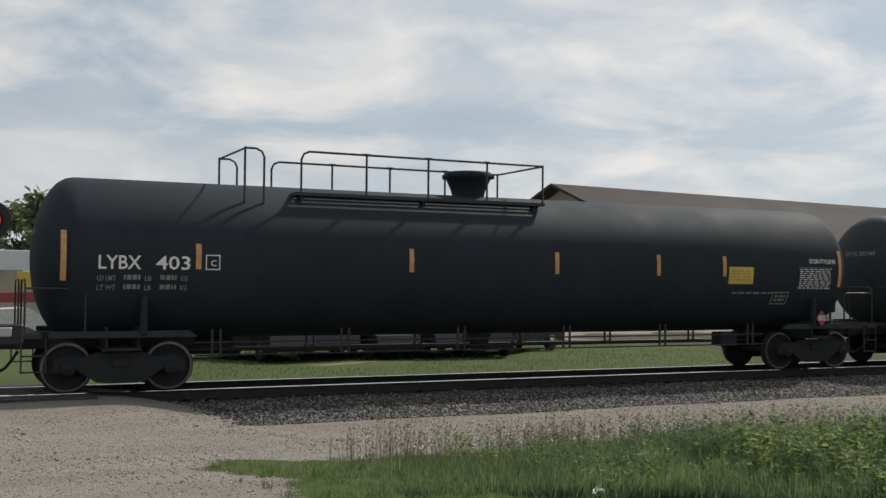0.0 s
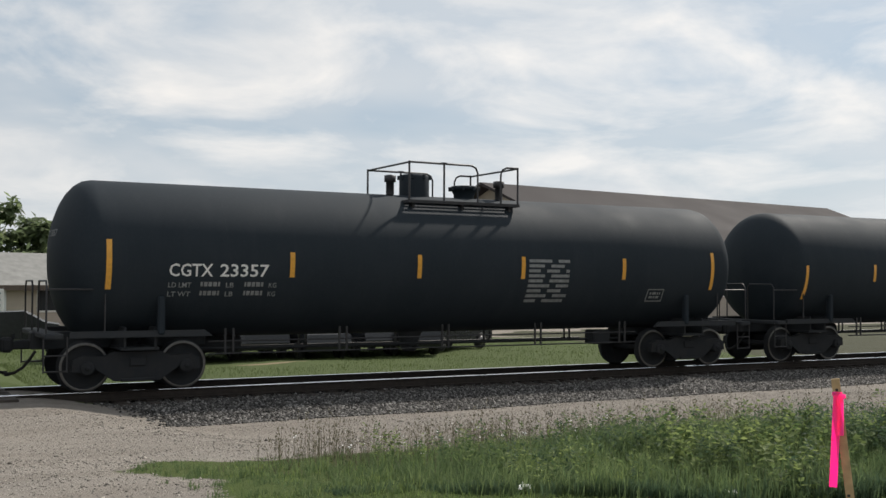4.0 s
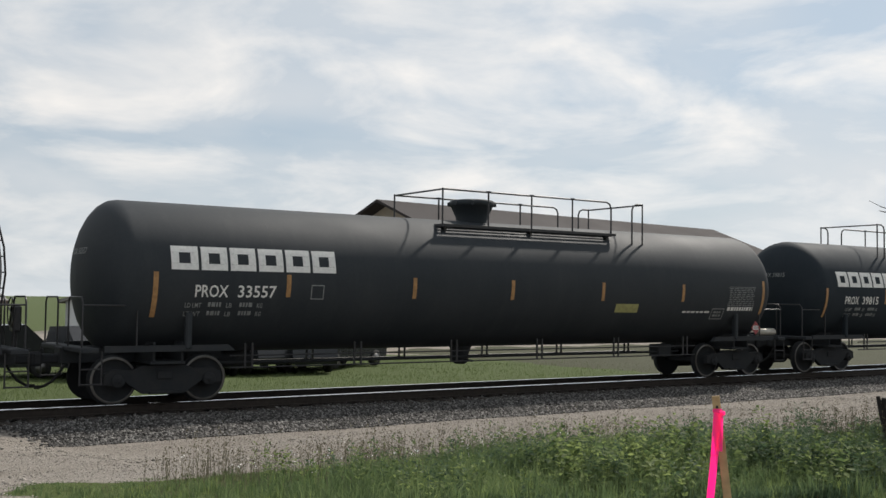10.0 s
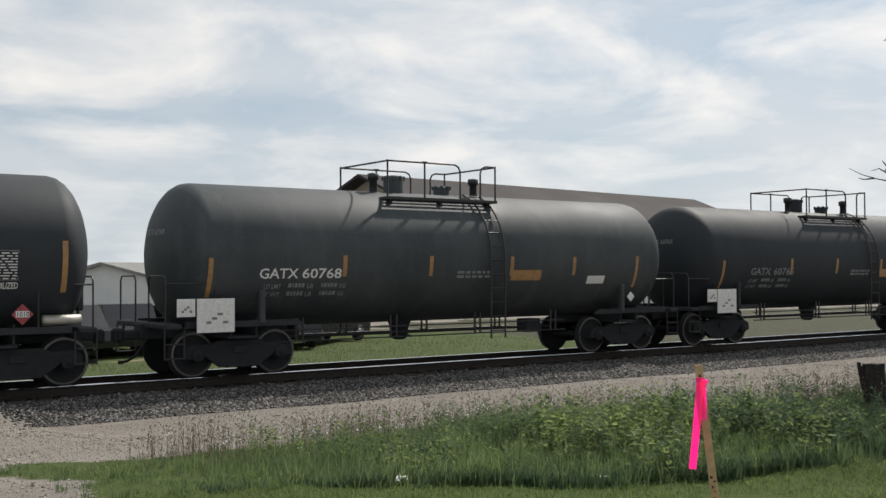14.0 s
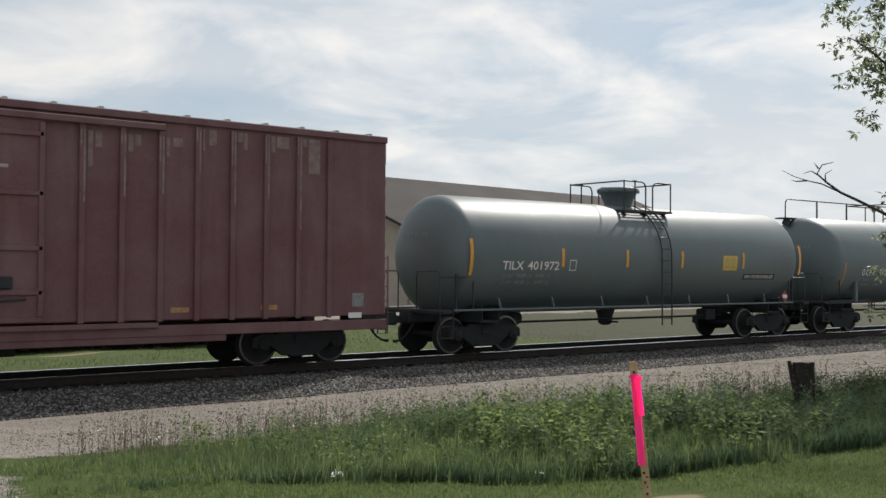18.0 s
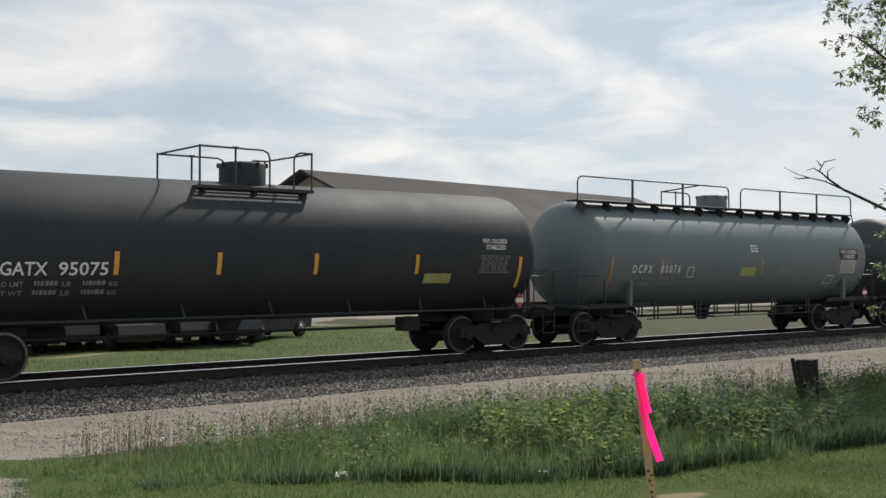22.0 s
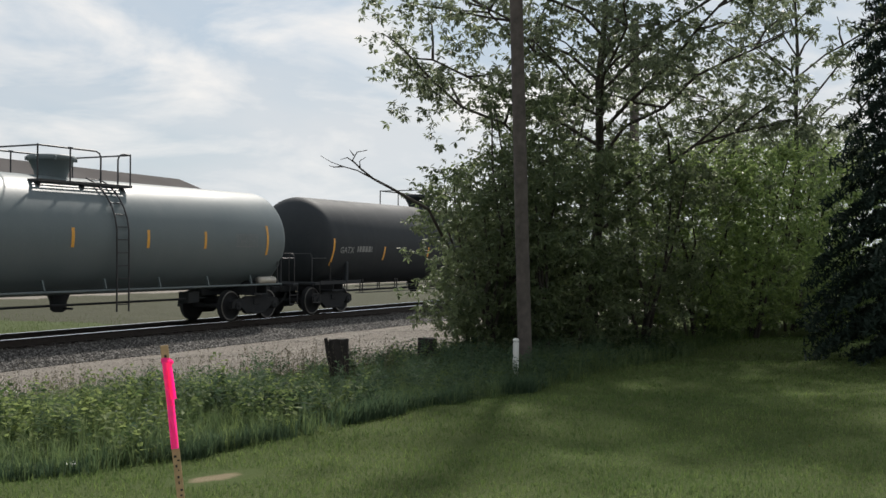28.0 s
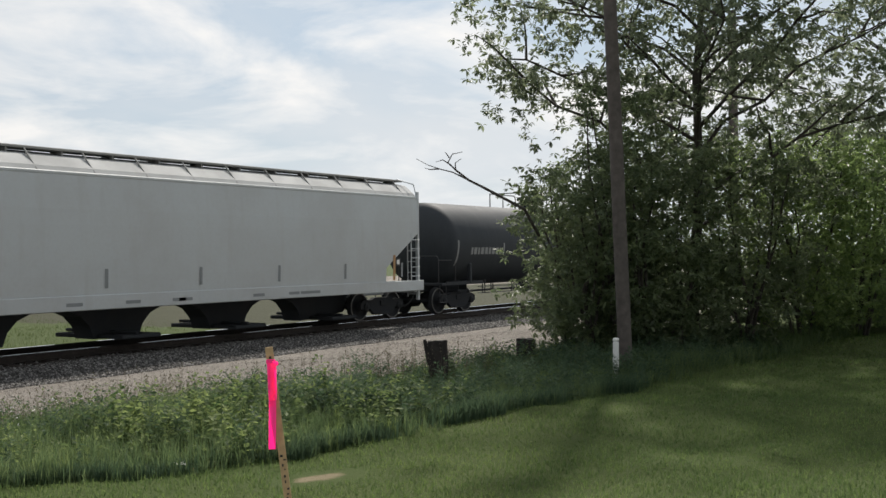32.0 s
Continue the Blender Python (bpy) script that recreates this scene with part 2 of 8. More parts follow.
# hopper grey with the shade of the end slopes put into its colour
HOPSHADE = painted("hopper_grey_in_shade", (0.12, 0.125, 0.13), (0.08, 0.08, 0.08), 0.7, 1.0, 0.5)
PATCH = painted("patch_grey_paint", (0.215, 0.235, 0.245), (0.175, 0.185, 0.19), 0.6, 0.8, 0.5)
STRIPE = plain("amber_reflective_tape", (0.72, 0.36, 0.05), 0.35, 0.0, 0.12, 20)
STRIPE_DUSTY = plain("dusty_reflective_tape", (0.52, 0.29, 0.12), 0.5, 0.0, 0.2, 14)
STRIPE_OLD = plain("dull_reflective_tape", (0.36, 0.2, 0.08), 0.5, 0.0, 0.25, 12)
WHITE = plain("white_stencil_paint", (0.72, 0.72, 0.7), 0.6, 0.0, 0.12, 14)
DULL = plain("dusty_stencil_paint", (0.22, 0.23, 0.23), 0.7, 0.0, 0.3, 14)
RUSTY = plain("rust_stained_paint", (0.44, 0.385, 0.345), 0.8, 0.0, 0.25, 6)
ORANGE = plain("orange_stencil_paint", (0.6, 0.25, 0.1), 0.6, 0.0, 0.25, 10)
YELLOW = plain("yellow_notice_panel", (0.62, 0.42, 0.07), 0.5, 0.0, 0.1, 6)
OLIVE = plain("faded_yellow_panel", (0.34, 0.33, 0.13), 0.6, 0.0, 0.2, 9)
REDSIGN = plain("placard_red", (0.3, 0.055, 0.06), 0.6, 0.0, 0.3, 20)
INK = plain("black_sign_ink", (0.02, 0.02, 0.02), 0.6)
SPRAY_W = plain("white_spray_paint", (0.5, 0.53, 0.52), 0.7, 0.0, 0.3, 5)
SPRAY_T = plain("teal_spray_paint", (0.042, 0.105, 0.105), 0.7, 0.0, 0.35, 4)
SPRAY_P = plain("violet_spray_paint", (0.12, 0.12, 0.14), 0.7, 0.0, 0.35, 4)
BRASS = plain("pale_hose_fitting", (0.45, 0.43, 0.38), 0.5, 0.5)
RAIL_TOP = plain("polished_rail_head", (0.95, 0.95, 0.95), 0.12, 1.0, 0.02)
RAIL_SIDE = plain("rusty_rail_web", (0.03, 0.023, 0.019), 0.85, 0.1, 0.3)
TIE = plain("creosoted_tie_wood", (0.045, 0.036, 0.03), 0.85, 0.0, 0.35, 5)
BALLAST = stones("ballast_stone", (0.016, 0.0145, 0.0135), (0.3, 0.287, 0.272), 1.0, 0.2)
PEBBLE = stones("tan_pebble", (0.12, 0.108, 0.094), (0.5, 0.46, 0.405))
GRASS = leafy("tall_grass_blades", (0.055, 0.09, 0.042), (0.145, 0.19, 0.086), 0.65, 0.44, 1.9, 0.15)
FARGRASS = leafy("far_grass_blades", (0.068, 0.094, 0.036), (0.1, 0.132, 0.052), 0.6, 0.35)
LAWNBLADE = leafy("lawn_blades", (0.058, 0.095, 0.036), (0.14, 0.19, 0.066), 0.65, 0.45, 1.9, 0.15)
GRASS_Y = leafy("fresh_grass_blades", (0.085, 0.125, 0.045), (0.18, 0.23, 0.085), 0.6, 0.46, 1.9, 0.15)
SEED = leafy("dry_seed_heads", (0.085, 0.078, 0.055), (0.18, 0.165, 0.115), 0.75, 0.25, 1.6, 0.1)
WEED = leafy("weed_leaves", (0.04, 0.07, 0.042), (0.1, 0.145, 0.08), 0.6, 0.38, 1.8, 0.12)
WEED_Y = leafy("bright_weed_leaves", (0.045, 0.08, 0.034), (0.23, 0.285, 0.11), 0.6, 0.42, 1.9, 0.12)
LEAF = leafy("tree_leaves", (0.066, 0.09, 0.05), (0.16, 0.2, 0.1), 0.42, 0.5, 2.0)
OAK = leafy("oak_leaves", (0.08, 0.102, 0.066), (0.18, 0.21, 0.125), 0.4, 0.5, 2.0)
LEAF_B = leafy("shrub_leaves", (0.075, 0.115, 0.048), (0.21, 0.28, 0.1), 0.42, 0.55, 2.1)
NEEDLE = leafy("spruce_needles", (0.02, 0.033, 0.027), (0.045, 0.066, 0.052), 0.75, 0.1, 1.6, 0.08)
BARK = plain("tree_bark", (0.05, 0.042, 0.035), 0.9, 0.0, 0.4, 12)
POLE = plain("weathered_pole_wood", (0.085, 0.072, 0.064), 0.85, 0.0, 0.3, 9)
STAKE = plain("raw_lath_wood", (0.46, 0.32, 0.17), 0.8, 0.0, 0.2, 15)
PINK = leafy("pink_survey_ribbon", (0.88, 0.1, 0.4), (0.94, 0.13, 0.46), 0.35, 0.5)
STUMPWOOD = plain("charred_post_wood", (0.024, 0.02, 0.018), 0.95, 0.0, 0.45, 10)
WHITEPLASTIC = plain("white_marker_plastic", (0.75, 0.75, 0.73), 0.5, 0.0, 0.06)
PAPER = plain("white_litter", (0.8, 0.8, 0.78), 0.6, 0.0, 0.05)
ROOF = painted("brown_roof_sheet", (0.047, 0.042, 0.042), (0.062, 0.055, 0.054), 0.8, 0.3, 0.4, 0.0, False, gloss=0.12)
ROOF_G = plain("grey_shingle", (0.2, 0.2, 0.19), 0.8, 0.0, 0.2, 2)
TAN = plain("tan_siding", (0.4, 0.35, 0.29), 0.8, 0.0, 0.08, 1)
TRIM = plain("brown_trim", (0.1, 0.075, 0.06), 0.7)
PALE = plain("pale_siding", (0.62, 0.64, 0.64), 0.7, 0.0, 0.06, 1)
CONCRETE = plain("pale_concrete", (0.42, 0.4, 0.37), 0.9, 0.0, 0.15, 3)
GLASS_D = plain("dark_window_glass", (0.02, 0.024, 0.028), 0.08)
SIGNAL = plain("signal_mast_silver", (0.45, 0.45, 0.45), 0.5, 0.6)
SIGNAL_BLACK = plain("signal_black", (0.012, 0.012, 0.012), 0.5)
LENS = plain("dark_red_lens", (0.03, 0.004, 0.005), 0.15)
LAMP_ON, lamp_nt, lamp_bs = material("lit_red_lamp")
lamp_bs.inputs["Base Color"].default_value = (0.4, 0.01, 0.02, 1)
lamp_bs.inputs["Emission Color"].default_value = (1.0, 0.03, 0.07, 1)
lamp_bs.inputs["Emission Strength"].default_value = 1.6
LIME = plain("lime_machine_paint", (0.45, 0.55, 0.06), 0.5)
CARPAINT = plain("dark_car_paint", (0.03, 0.032, 0.036), 0.25, 0.3)
CARPAINT_W = plain("white_car_paint", (0.6, 0.6, 0.6), 0.25)
RUBBER = plain("tyre_rubber", (0.015, 0.015, 0.015), 0.9)


# ---- mesh building ----
def weld(sh):
    """Join the corners that lie on one another."""
    seen, where, out = {}, [], []
    for p in sh.v:
        key = tuple(round(c, 4) for c in p)
        if key not in seen:
            seen[key] = len(out)
            out.append(p)
        where.append(seen[key])
    sh.v, sh.f = out, [[where[i] for i in q] for q in sh.f]
    return sh


class Shape:
    """Vertices and faces of one mesh, gathered from simple forms; m is the slot of the next faces."""

    def __init__(self):
        self.v, self.f, self.s, self.m, self.mi = [], [], [], 0, []

    def put(self, verts, faces, smooth=False):
        o = len(self.v)
        self.v += [tuple(p) for p in verts]
        for q in faces:
            self.f.append([o + i for i in q])
            self.s.append(smooth)
            self.mi.append(self.m)
        return self

    def box(self, c, size, turn=None, bevel=0.0):
        hx, hy, hz = (d / 2 for d in size)
        b = min(bevel, hx * 0.9, hy * 0.9, hz * 0.9)
        if b <= 0:
            ps = [Vector((x, y, z)) for x in (-hx, hx) for y in (-hy, hy) for z in (-hz, hz)]
            fs = [(0, 1, 3, 2), (4, 6, 7, 5), (0, 4, 5, 1), (2, 3, 7, 6), (0, 2, 6, 4), (1, 5, 7, 3)]
        else:
            ps, key = [], {}
            for sx in (-1, 1):
                for sy in (-1, 1):
                    for sz in (-1, 1):
                        for a in range(3):
                            p = [sx * (hx - b), sy * (hy - b), sz * (hz - b)]
                            p[a] += (sx, sy, sz)[a] * b
                            key[(sx, sy, sz, a)] = len(ps)
                            ps.append(Vector(p))
            k = lambda x, y, z, a: key[(x, y, z, a)]
            fs = []
            for s in (-1, 1):
                fs.append([k(s, -1, -1, 0), k(s, 1, -1, 0), k(s, 1, 1, 0), k(s, -1, 1, 0)][::s])
                fs.append([k(-1, s, -1, 1), k(-1, s, 1, 1), k(1, s, 1, 1), k(1, s, -1, 1)][::s])
                fs.append([k(-1, -1, s, 2), k(1, -1, s, 2), k(1, 1, s, 2), k(-1, 1, s, 2)][::s])
            for s in (-1, 1):
                for u in (-1, 1):
                    fs.append([k(s, u, -1, 0), k(s, u, -1, 1), k(s, u, 1, 1), k(s, u, 1, 0)][:: -s * u])
                    fs.append([k(s, -1, u, 0), k(s, -1, u, 2), k(s, 1, u, 2), k(s, 1, u, 0)][:: s * u])
                    fs.append([k(-1, s, u, 1), k(-1, s, u, 2), k(1, s, u, 2), k(1, s, u, 1)][:: -s * u])
                    for w in (-1, 1):
                        fs.append([k(s, u, w, 0), k(s, u, w, 1), k(s, u, w, 2)][:: s * u * w])
        if turn is not None:
            ps = [turn @ p for p in ps]
        c = Vector(c)
        return self.put([p + c for p in ps], fs)

    def rod(self, a, b, r, n=8, r2=None, caps=True):
        a, b = Vector(a), Vector(b)
        d = (b - a).normalized()
        u = d.orthogonal().normalized()
        w = d.cross(u)
        r2 = r if r2 is None else r2
        ps = []
        for p, q in ((a, r), (b, r2)):
            ps += [p + (u * math.cos(2 * math.pi * i / n) + w * math.sin(2 * math.pi * i / n)) * q for i in range(n)]
        self.put(ps, [(i, (i + 1) % n, n + (i + 1) % n, n + i) for i in range(n)], True)
        if caps:
            self.put(ps, [tuple(range(n))[::-1], tuple(range(n, 2 * n))])
        return self

    def tube(self, path, r, n=6):
        """A pipe along a path of points."""
        ps = [Vector(p) for p in path]
        rings, u = [], None
        for i, p in enumerate(ps):
            d = (ps[min(i + 1, len(ps) - 1)] - ps[max(i - 1, 0)]).normalized()
            u = d.orthogonal().normalized() if u is None else (u - d * u.dot(d)).normalized()
            w = d.cross(u)
            rings += [p + (u * math.cos(2 * math.pi * k / n) + w * math.sin(2 * math.pi * k / n)) * r for k in range(n)]
        fs = [(i * n + k, i * n + (k + 1) % n, (i + 1) * n + (k + 1) % n, (i + 1) * n + k) for i in range(len(ps) - 1) for k in range(n)]
        self.put(rings, fs, True)
        self.put(rings, [tuple(range(n))[::-1], tuple(range(len(rings) - n, len(rings)))])
        return self

    def spin(self, profile, axis="x", at=(0, 0, 0), n=32, smooth=True, close=True):
        """A body of revolution: profile rows of (along, radius)."""
        ps = []
        at = Vector(at)
        for h, r in profile:
            for k in range(n):
                a = 2 * math.pi * k / n
                c, s = math.cos(a) * r, math.sin(a) * r
                ps.append(at + Vector({"x": (h, c, s), "y": (s, h, c), "z": (c, s, h)}[axis]))
        fs = [(i * n + k, i * n + (k + 1) % n, (i + 1) * n + (k + 1) % n, (i + 1) * n + k) for i in range(len(profile) - 1) for k in range(n)]
        self.put(ps, fs, smooth)
        if close:
            self.put(ps, [tuple(range(n))[::-1], tuple(range(len(ps) - n, len(ps)))])
        return self

    def slab(self, outline, y0, y1):
        """An outline of (x, z) given depth from y0 to y1."""
        n = len(outline)
        ps = [(x, y0, z) for x, z in outline] + [(x, y1, z) for x, z in outline]
        fs = [tuple(range(n)), tuple(range(n, 2 * n))[::-1]] + [(i, n + i, n + (i + 1) % n, (i + 1) % n) for i in range(n)]
        return self.put(ps, fs)

    def mesh(self, name, mats):
        me = bpy.data.meshes.new(name)
        me.from_pydata(self.v, [], self.f)
        me.polygons.foreach_set("use_smooth", self.s)
        for m in mats if isinstance(mats, (list, tuple)) else [mats]:
            me.materials.append(m)
        if any(self.mi):
            me.polygons.foreach_set("material_index", self.mi)
        me.update()
        return me


def part(name, shape, mats, parent=None, label="", at=None):
    """One mesh object under a thing or under a part; shape is a Shape or a finished mesh."""
    me = shape.mesh(name, mats) if isinstance(shape, Shape) else shape
    ob = new(name, me)
    if parent is not None:
        ob.parent = parent
    if at is not None:
        ob.matrix_basis = at
    return tagged(ob, label)


def thing(name, label, category, group="", kind="", at=None):
    ob = new(name)
    ob.empty_display_size = 0.3
    if at is not None:
        ob.matrix_basis = at
    return tagged(ob, label, category, group, kind)


def solid(name, shape, mats, label, category, group="", kind="", at=None):
    """A thing that is one mesh."""
    ob = part(name, shape, mats, None, "", at)
    return tagged(ob, label, category, group, kind)


def numpy_mesh(name, verts, faces, mat, smooth=False):
    """A mesh from arrays of equal-sided faces."""
    me = bpy.data.meshes.new(name)
    k = faces.shape[1]
    me.vertices.add(len(verts))
    me.vertices.foreach_set("co", verts.astype(np.float32).ravel())
    me.loops.add(faces.size)
    me.loops.foreach_set("vertex_index", faces.astype(np.int32).ravel())
    me.polygons.add(len(faces))
    me.polygons.foreach_set("loop_start", np.arange(0, faces.size, k, dtype=np.int32))
    me.polygons.foreach_set("loop_total", np.full(len(faces), k, dtype=np.int32))
    if smooth:
        me.polygons.foreach_set("use_smooth", np.ones(len(faces), dtype=bool))
    me.materials.append(mat)
    me.update(calc_edges=True)
    me.validate()
    return me


def lettering(text, height):
    """The outline of a word in the built-in font as flat triangles: points (u, v) and faces, and the width."""
    cu = bpy.data.curves.new("word", "FONT")
    cu.body, cu.size, cu.resolution_u = text, height / 0.69, 2
    cu.offset = height * 0.018
    ob = bpy.data.objects.new("word", cu)
    scene.collection.objects.link(ob)
    me = bpy.data.meshes.new_from_object(ob)
    pts = [(v.co.x, v.co.y) for v in me.vertices]
    fs = [tuple(p.vertices) for p in me.polygons]
    bpy.data.objects.remove(ob)
    bpy.data.curves.remove(cu)
    bpy.data.meshes.remove(me)
    return pts, fs, max(p[0] for p in pts)


# ---- ground: one sheet from the garden to the horizon ----
PROFILE_Y = [-400, -60, -21, -13, -9, -6, -3.3, -1.9, 1.9, 3.4, 8, 30, 400]
PROFILE_Z = [0.5, 0.5, 0.45, 0.36, -0.05, -0.3, -0.4, -0.24, -0.24, -0.7, -0.75, -0.55, -0.5]
CROSS_Z = [0.5, 0.5, 0.45, 0.32, 0.02, -0.1, -0.08, -0.05, -0.05, -0.08, -0.3, -0.5, -0.5]


def smooth_step(a, b, x):
    t = np.clip((x - a) / (b - a), 0, 1)
    return t * t * (3 - 2 * t)


def wobble(x, y):
    return 0.03 * np.sin(1.3 * x + 0.7 * y) + 0.025 * np.sin(0.55 * x - 1.1 * y + 2) + 0.012 * np.sin(3.1 * x + 1.9) * np.sin(2.7 * y)


def ground_z(x, y):
    x, y = np.asarray(x, float), np.asarray(y, float)
    a, b = np.interp(y, PROFILE_Y, PROFILE_Z), np.interp(y, PROFILE_Y, CROSS_Z)
    w = 1 - smooth_step(2.6, 4.6, x + 0.25 * (y + 2.5) * (y < -2.5))
    w = w * smooth_step(-13, -9, x)
    z = a * (1 - w) + b * w
    return z + wobble(x, y) * np.where(np.abs(y) < 3.6, 0.25, 1.0)


def road_back(x):
    return np.interp(x, [2.6, 4, 8, 10, 12, 14, 18, 60], [-9.3, -9.9, -10.2, -10.9, -12.1, -12.9, -13.2, -13.6])


def drive_edge(y):
    return np.interp(y, [-40, -15, -12.8, -11.6, -10.5, -9], [1.4, 2.0, 2.7, 3.0, 2.4, 3.2])


def lawn_edge(x):
    return np.interp(x, [2.8, 3.9, 5.05, 6.25, 8.3, 10.6, 12.4, 15.7, 21, 60], [-13.0, -13.6, -14.5, -15.1, -15.6, -16.1, -16.4, -16.5, -17, -17])


def axis_steps(lo, hi, fine, far):
    mid = np.arange(lo, hi + 1e-6, fine)
    out, step, p = [], fine, hi
    while p < far:
        step *= 1.35
        p += step
        out.append(p)
    back, step, p = [], fine, lo
    while p > -far:
        step *= 1.35
        p -= step
        back.append(p)
    return np.concatenate([back[::-1], mid, out])


gx, gy = axis_steps(-8, 44, 0.3, 3500), axis_steps(-24, 6, 0.25, 3500)
GX, GY = np.meshgrid(gx, gy)
GZ = ground_z(GX, GY)
nx, ny = len(gx), len(gy)
idx = np.arange(nx * ny).reshape(ny, nx)
gf = np.stack([idx[:-1, :-1], idx[:-1, 1:], idx[1:, 1:], idx[1:, :-1]], -1).reshape(-1, 4)


def ground_material():
    m, nt, bs = material("ground_soil")

    def attr(name):
        a = nt.nodes.new("ShaderNodeAttribute")
        a.attribute_name = name
        return a.outputs["Fac"]

    def edge(name, wide, scale):
        n = noise_node(nt, scale, 5.0, 0.65)
        s = nt.nodes.new("ShaderNodeMath")
        s.operation = "MULTIPLY_ADD"
        nt.links.new(n.outputs["Fac"], s.inputs[0])
        s.inputs[1].default_value = wide * 2
        nt.links.new(attr(name), s.inputs[2])
        o = nt.nodes.new("ShaderNodeMath")
        o.operation = "SUBTRACT"
        nt.links.new(s.outputs[0], o.inputs[0])
        o.inputs[1].default_value = wide
        return ramp(nt, o.outputs[0], [(0.0, (0, 0, 0)), (0.12, (1, 1, 1))]).outputs["Color"]

    fine = noise_node(nt, 38, 4.0, 0.7)
    mid = noise_node(nt, 5.5, 5.0, 0.6)
    wide = noise_node(nt, 0.5, 4.0, 0.55)
    turf = mix(nt, mid.outputs["Fac"], (0.05, 0.073, 0.019), (0.077, 0.106, 0.03))
    turf = mix(nt, ramp(nt, wide.outputs["Fac"], [(0.4, (0, 0, 0)), (0.7, (0.5,) * 3)]).outputs["Color"], turf, (0.085, 0.1, 0.036))
    turf = mix(nt, ramp(nt, fine.outputs["Fac"], [(0.45, (0, 0, 0)), (0.75, (0.7,) * 3)]).outputs["Color"], turf, (0.04, 0.058, 0.016))
    turf = mix(nt, edge("beyond", 0.2, 0.6), turf, (0.07, 0.092, 0.034))
    grit = mix(nt, fine.outputs["Fac"], (0.1, 0.092, 0.082), (0.39, 0.357, 0.318))
    grit = mix(nt, ramp(nt, wide.outputs["Fac"], [(0.35, (0, 0, 0)), (0.65, (0.55,) * 3)]).outputs["Color"], grit, (0.275, 0.248, 0.216))
    grit = mix(nt, ramp(nt, mid.outputs["Fac"], [(0.5, (0, 0, 0)), (0.75, (0.4,) * 3)]).outputs["Color"], grit, (0.15, 0.132, 0.115))
    rut = noise_node(nt, 1.3, 4.0, 0.6, "Object", (0.1, 1.0, 1.0))
    grit = mix(nt, ramp(nt, rut.outputs["Fac"], [(0.42, (0, 0, 0)), (0.62, (0.5,) * 3)]).outputs["Color"], grit, (0.18, 0.157, 0.134))
    bal = mix(nt, fine.outputs["Fac"], (0.012, 0.011, 0.01), (0.06, 0.056, 0.052))
    col = mix(nt, edge("gravel", 0.5, 1.6), turf, grit)
    col = mix(nt, edge("ballast", 0.15, 3.0), col, bal)
    col = mix(nt, edge("bare", 0.25, 2.5), col, (0.22, 0.18, 0.115))
    scrub = mix(nt, mid.outputs["Fac"], (0.046, 0.05, 0.03), (0.08, 0.08, 0.052))
    col = mix(nt, edge("scrub", 2.5, 0.5), col, scrub)
    nt.links.new(col, bs.inputs["Base Color"])
    bs.inputs["Roughness"].default_value = 0.95
    bs.inputs["Specular IOR Level"].default_value = 0.15
    bump(nt, bs, fine.outputs["Fac"], 0.8, 0.03)
    return m


gme = numpy_mesh("ground", np.stack([GX, GY, GZ], -1).reshape(-1, 3), gf, ground_material(), True)
drive = drive_edge(GY) - GX
far_road = np.minimum(np.minimum(GY - 26 + 0.12 * GX, 62 - GY), GX - 9)
gravel_sd = np.maximum(np.minimum(GY - road_back(GX), -2.4 - GY), np.minimum(drive, -2.0 - GY))
gravel_sd = np.where(GY > 3, np.maximum(far_road, np.minimum(3.0 - np.abs(GX + 4.8), 20)), gravel_sd)
gravel_sd = np.where((np.abs(GY) <= 3.4) & (GX < 4), np.where(GY > 1.4, -1.0 - GX, 3.6 - GX), gravel_sd)
gravel_sd = np.where((GY > -4.5) & (GY < -1.0) & (GX < 7), 1.0, gravel_sd)
ballast_sd = np.minimum(3.2 - np.abs(GY), GX - 3.8 - 0.3 * np.abs(GY))
ballast_sd = np.where(GX < -8, 3.2 - np.abs(GY), ballast_sd)
bare_sd = np.maximum(0.34 - np.hypot((GX - 6.5) / 1.1, (GY + 16.05) / 0.5), 0.9 - np.hypot((GX - 12.2) / 2.2, (GY - 12.5) / 0.7))
for aname, sd in (("gravel", gravel_sd), ("ballast", ballast_sd), ("bare", bare_sd), ("beyond", GY - 3.0), ("scrub", np.minimum(np.minimum(GX - 31 + 0.15 * (GY - 8), GY - 3.6), 27 - GY))):
    at = gme.attributes.new(aname, "FLOAT", "POINT")
    at.data.foreach_set("value", np.clip(sd, -5, 5).astype(np.float32).ravel())
ground = tagged(new("ground", gme), "mown lawn, tan gravel lane, dark ballast bed and dull scrub", "ground", "", "structure")

# ---- the track ----
RAIL_OUT = [(-0.075, -0.185), (0.075, -0.185), (0.075, -0.172), (0.012, -0.155), (0.012, -0.045), (0.036, -0.035), (0.036, -0.012), (0.033, -0.006), (0.0, 0.0), (-0.033, -0.006), (-0.036, -0.012), (-0.036, -0.035), (-0.012, -0.045), (-0.012, -0.155), (-0.075, -0.172)]
track = thing("railway_track", "single railway track with polished rails on dark ballast", "track", "", "structure")
for side in (-1, 1):
    sh = Shape()
    n = len(RAIL_OUT)
    ps = [(x, side * 0.7535 + y, z) for x in (-640, 640) for y, z in RAIL_OUT]
    for i in range(n):
        sh.m = 1 if i in (6, 7, 8, 9) else 0
        sh.put(ps, [(i, n + i, n + (i + 1) % n, (i + 1) % n)])
    part("rail", sh, [RAIL_SIDE, RAIL_TOP], track, "rail with a polished head")
